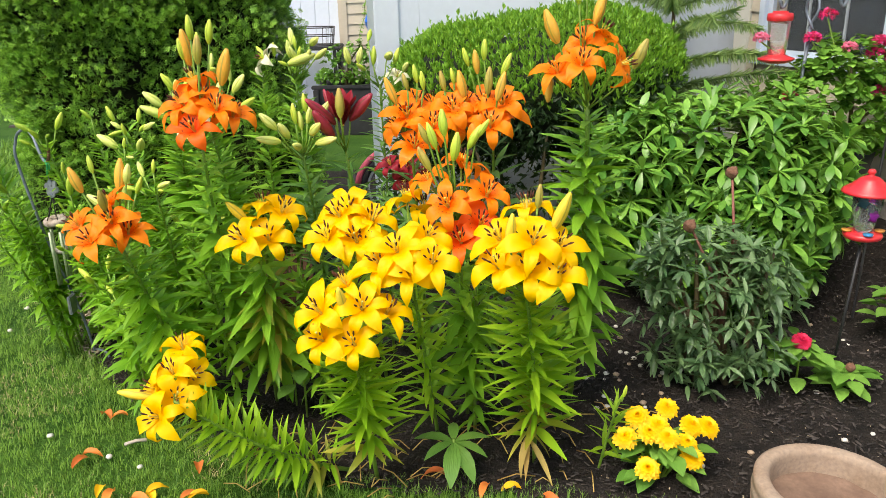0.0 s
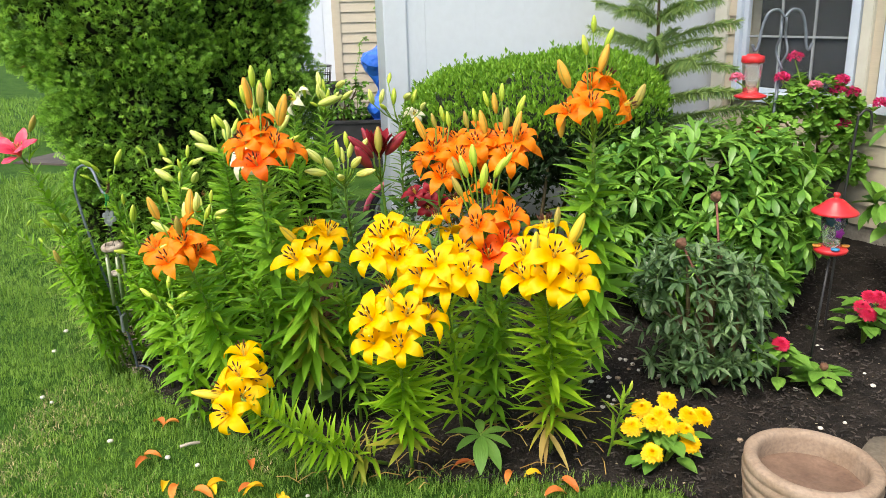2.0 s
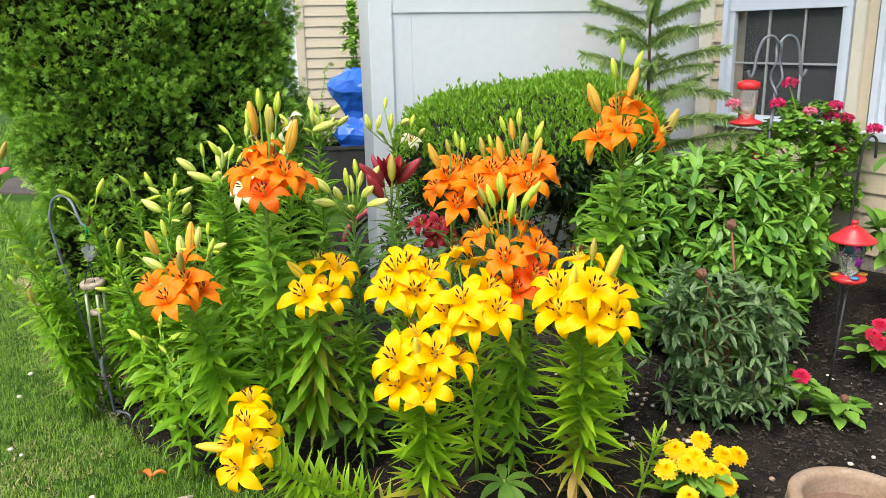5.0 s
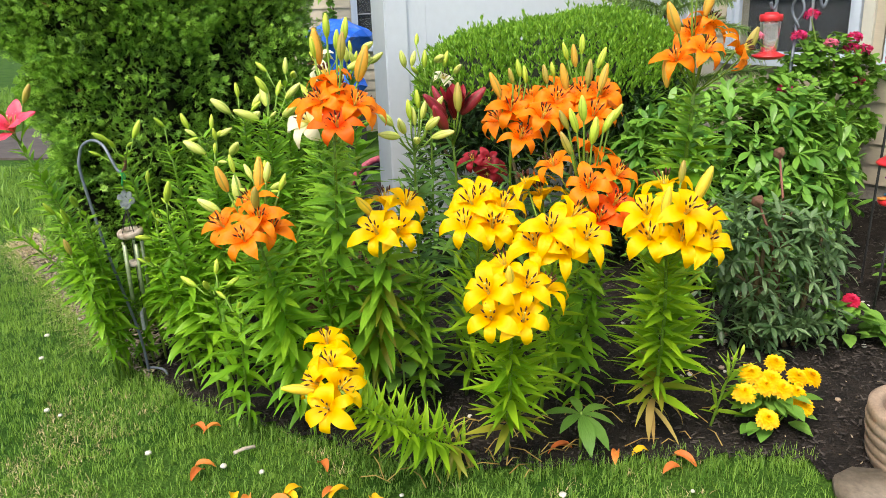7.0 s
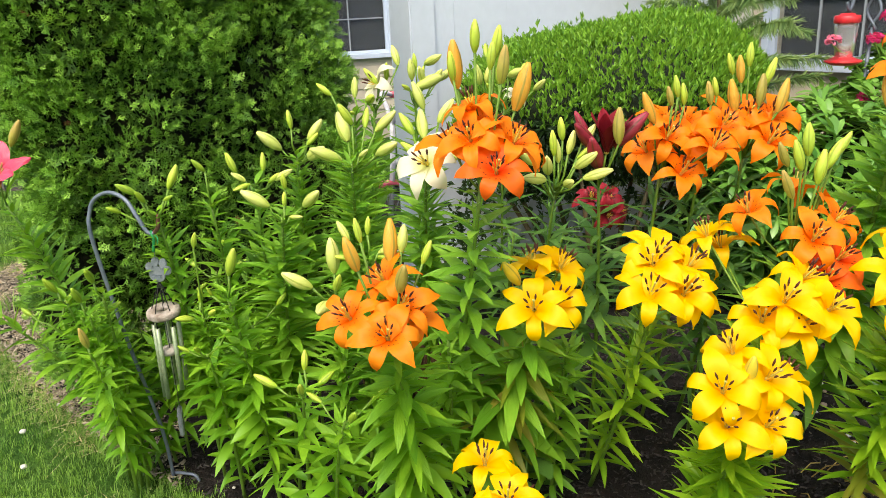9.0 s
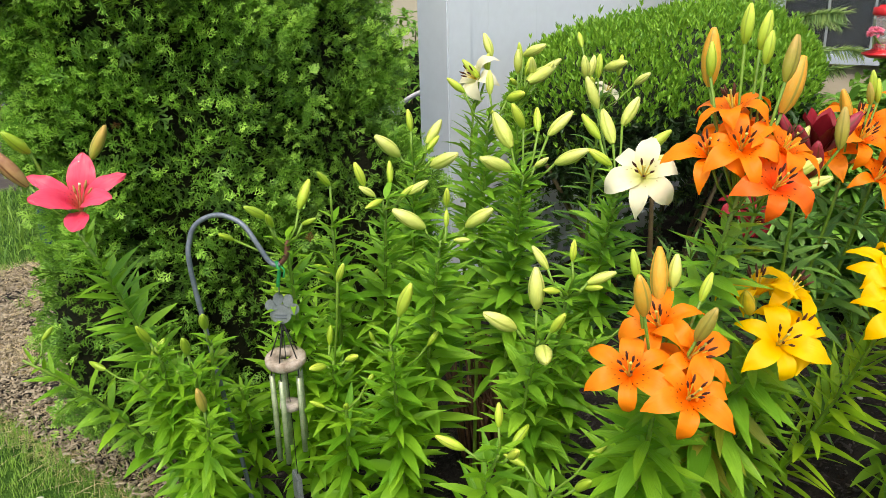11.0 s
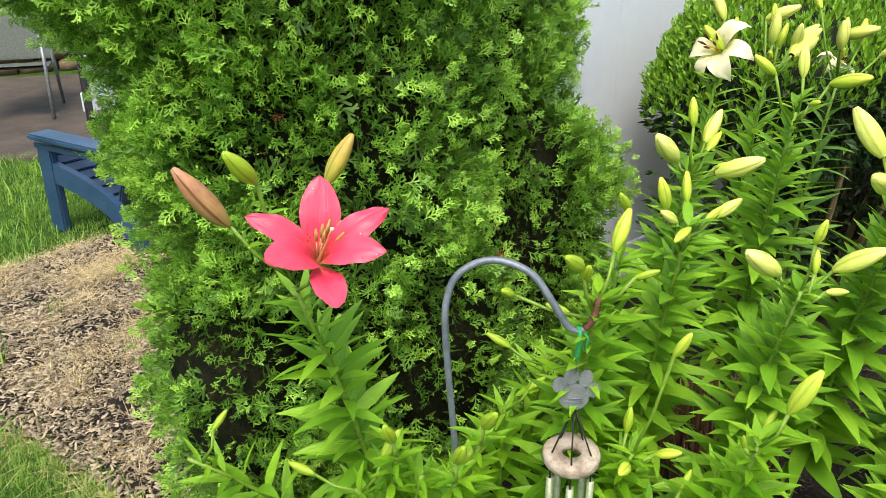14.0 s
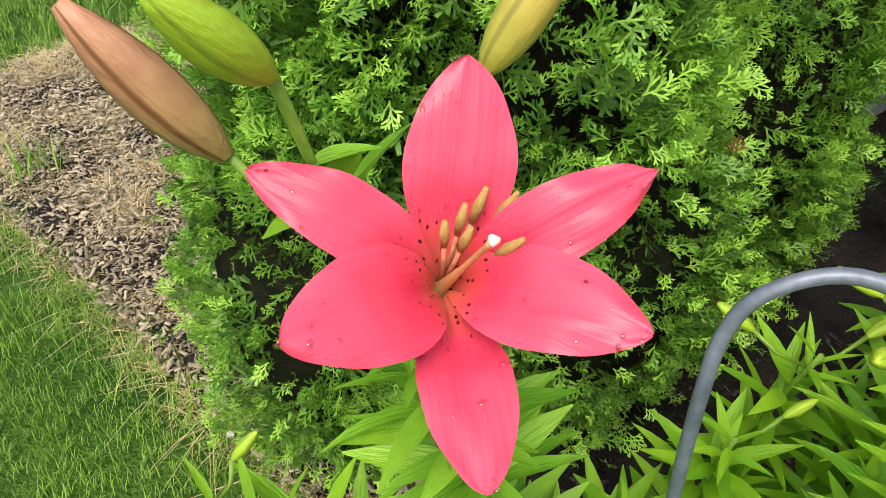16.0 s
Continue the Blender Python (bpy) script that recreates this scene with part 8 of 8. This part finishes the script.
for pts, lo, hi in ((near, 0.020, 0.036), (mid_l, 0.028, 0.046), (far_l, 0.07, 0.12)):
    k = gr.integers(0, 3, len(pts))
    sz = gr.uniform(lo, hi, len(pts))
    for j in range(3):
        pieces.append((*tufts[j], scatter(pts[k == j], sz[k == j], 91 + j)))
tagged(part("lawn_grass", big_mesh("lawn_grass", pieces, GRASS), None), "short mown green grass", "grass", kind="stuff")
edge = gr.uniform(0, 1, 500)
edge_pts = []
front = BED[:11]
for _ in range(1400):
    i = gr.integers(0, len(front) - 1)
    a, b, u = front[i], front[i + 1], gr.random()
    edge_pts.append((a[0] + (b[0] - a[0]) * u + gr.normal() * 0.035, a[1] + (b[1] - a[1]) * u + gr.normal() * 0.035))
edge_pts = np.array(edge_pts)
tagged(part("edge_grass", big_mesh("edge_grass", [(*tuft(6, 8, 0.3, 0.05), scatter(edge_pts, gr.uniform(0.024, 0.05, len(edge_pts)), 97))], GRASS), None), "longer uncut grass along the bed", "grass", kind="stuff")
# dry thatch showing in patches of the lawn
th = lawn_points(-1.75, 0.9, 1.5, 3.0, 6000)
th = th[np.array([noise.noise((x * 2.1, y * 2.1, 7)) + 0.4 * noise.noise((x * 9, y * 9, 2)) for x, y in th]) + gr.normal(size=len(th)) * 0.15 > 0.22]
tagged(part("dry_thatch", big_mesh("dry_thatch", [(*tuft(5, 21, 0.6, 0.05, (0.5, 1.6), 0.6), scatter(th, gr.uniform(0.018, 0.034, len(th)), 104))], STRAW), None), "dry straw-coloured thatch in the lawn", "dry grass", kind="stuff")
# straw on the bare patch beside the arborvitae
sp = np.stack([gr.uniform(-2.65, -1.65, 5400), gr.uniform(3.2, 5.9, 5400)], 1)
sp = sp[inside(BED, sp[:, 0], sp[:, 1])]
dens = np.array([noise.noise((x * 3, y * 3, 4)) for x, y in sp]) + gr.normal(size=len(sp)) * 0.2
flat, tufty = sp[dens > -0.6], sp[dens > 0.36]
pieces = [(*tuft(7, 12, 0.7, 0.022, (0.9, 1.9), 0.22), scatter(flat, gr.uniform(0.05, 0.10, len(flat)), 98)),
          (*tuft(22, 15, 0.12, 0.018, (0.5, 1.5), 0.6), scatter(tufty, gr.uniform(0.06, 0.10, len(tufty)), 100))]
tagged(part("straw_grass", big_mesh("straw_grass", pieces, STRAW), None), "tufts of dry straw-coloured grass on the bare patch", "dry grass", kind="stuff")
wp = np.array([(-2.28, 4.75), (-2.3, 4.78), (-2.26, 4.8), (-2.33, 4.72), (-2.05, 5.1)])
tagged(part("weed_tuft", big_mesh("weed_tuft", [(*tuft(12, 13, 0.45, 0.035, (0.2, 1.1)), scatter(wp, np.array([0.15, 0.11, 0.13, 0.09, 0.1]), 99))], GRASS), None), "tuft of tall green weed on the bare patch", "weed", kind="stuff")


def chip():
    v = [(-0.5, -0.16, 0), (0.5, -0.12, 0), (0.46, 0.15, 0), (-0.48, 0.13, 0), (-0.42, -0.11, 0.13), (0.44, -0.08, 0.10), (0.40, 0.11, 0.12), (-0.45, 0.09, 0.10)]
    return v, [(4, 5, 6, 7), (0, 1, 5, 4), (1, 2, 6, 5), (2, 3, 7, 6), (3, 0, 4, 7)]


def chips(name, pts, lo, hi, material, seed, label):
    r = np.random.default_rng(seed)
    n = len(pts)
    fwd = np.stack([r.normal(size=n), r.normal(size=n), r.normal(size=n) * 0.25], 1)
    p3 = np.column_stack([pts, height(pts[:, 0], pts[:, 1]) + 0.016 + r.uniform(-0.004, 0.014, n)])
    size = r.uniform(lo, hi, n)[:, None] * np.stack([r.uniform(0.6, 1.3, n), r.uniform(0.6, 1.4, n), r.uniform(0.6, 1.5, n)], 1)
    tagged(part(name, big_mesh(name, [(*chip(), frames_at(p3, fwd, r.uniform(-0.5, 0.5, n), size))], material), None), label, "mulch", kind="stuff")


q = np.stack([gr.uniform(-1.4, 2.2, 19000), gr.uniform(1.3, 3.5, 19000)], 1)
q = q[inside(BED, q[:, 0], q[:, 1])]
chips("mulch_chips", q, 0.006, 0.023, CHIP, 101, "fine dark shredded bark mulch")
q2 = np.stack([gr.uniform(-2.65, -1.4, 30000), gr.uniform(2.7, 6.0, 30000)], 1)
q2 = q2[inside(BED, q2[:, 0], q2[:, 1])]
chips("bark_chips", q2, 0.010, 0.027, CHIP_PALE, 102, "grey-brown weathered bark chips")
q3 = np.stack([gr.uniform(0.3, 2.3, 500), gr.uniform(1.6, 3.4, 500)], 1)
q3 = q3[inside(BED, q3[:, 0], q3[:, 1])]
chips("pale_flecks", q3, 0.004, 0.012, CHIP_PALE, 103, "pale flecks of bark and grit in the mulch")

# leafy bank behind the patio
bankleaf = simple_leaf(0.3, 2, 0.2, 0.3)
bp = np.stack([gr.uniform(-4.0, 1.5, 5000), gr.uniform(11.8, 13.0, 5000), 0.2 + 1.6 * gr.random(5000) ** 1.3], 1)
ms = frames_at(bp, gr.normal(size=(5000, 3)) + [0, -0.5, 0.3], gr.uniform(0, 6, 5000), gr.uniform(0.1, 0.22, 5000))
tagged(part("bank_shrubs", big_mesh("bank_shrubs", [(*bankleaf, ms)], HEDGE), None), "leafy green shrubs behind the patio", "shrubs", kind="stuff")
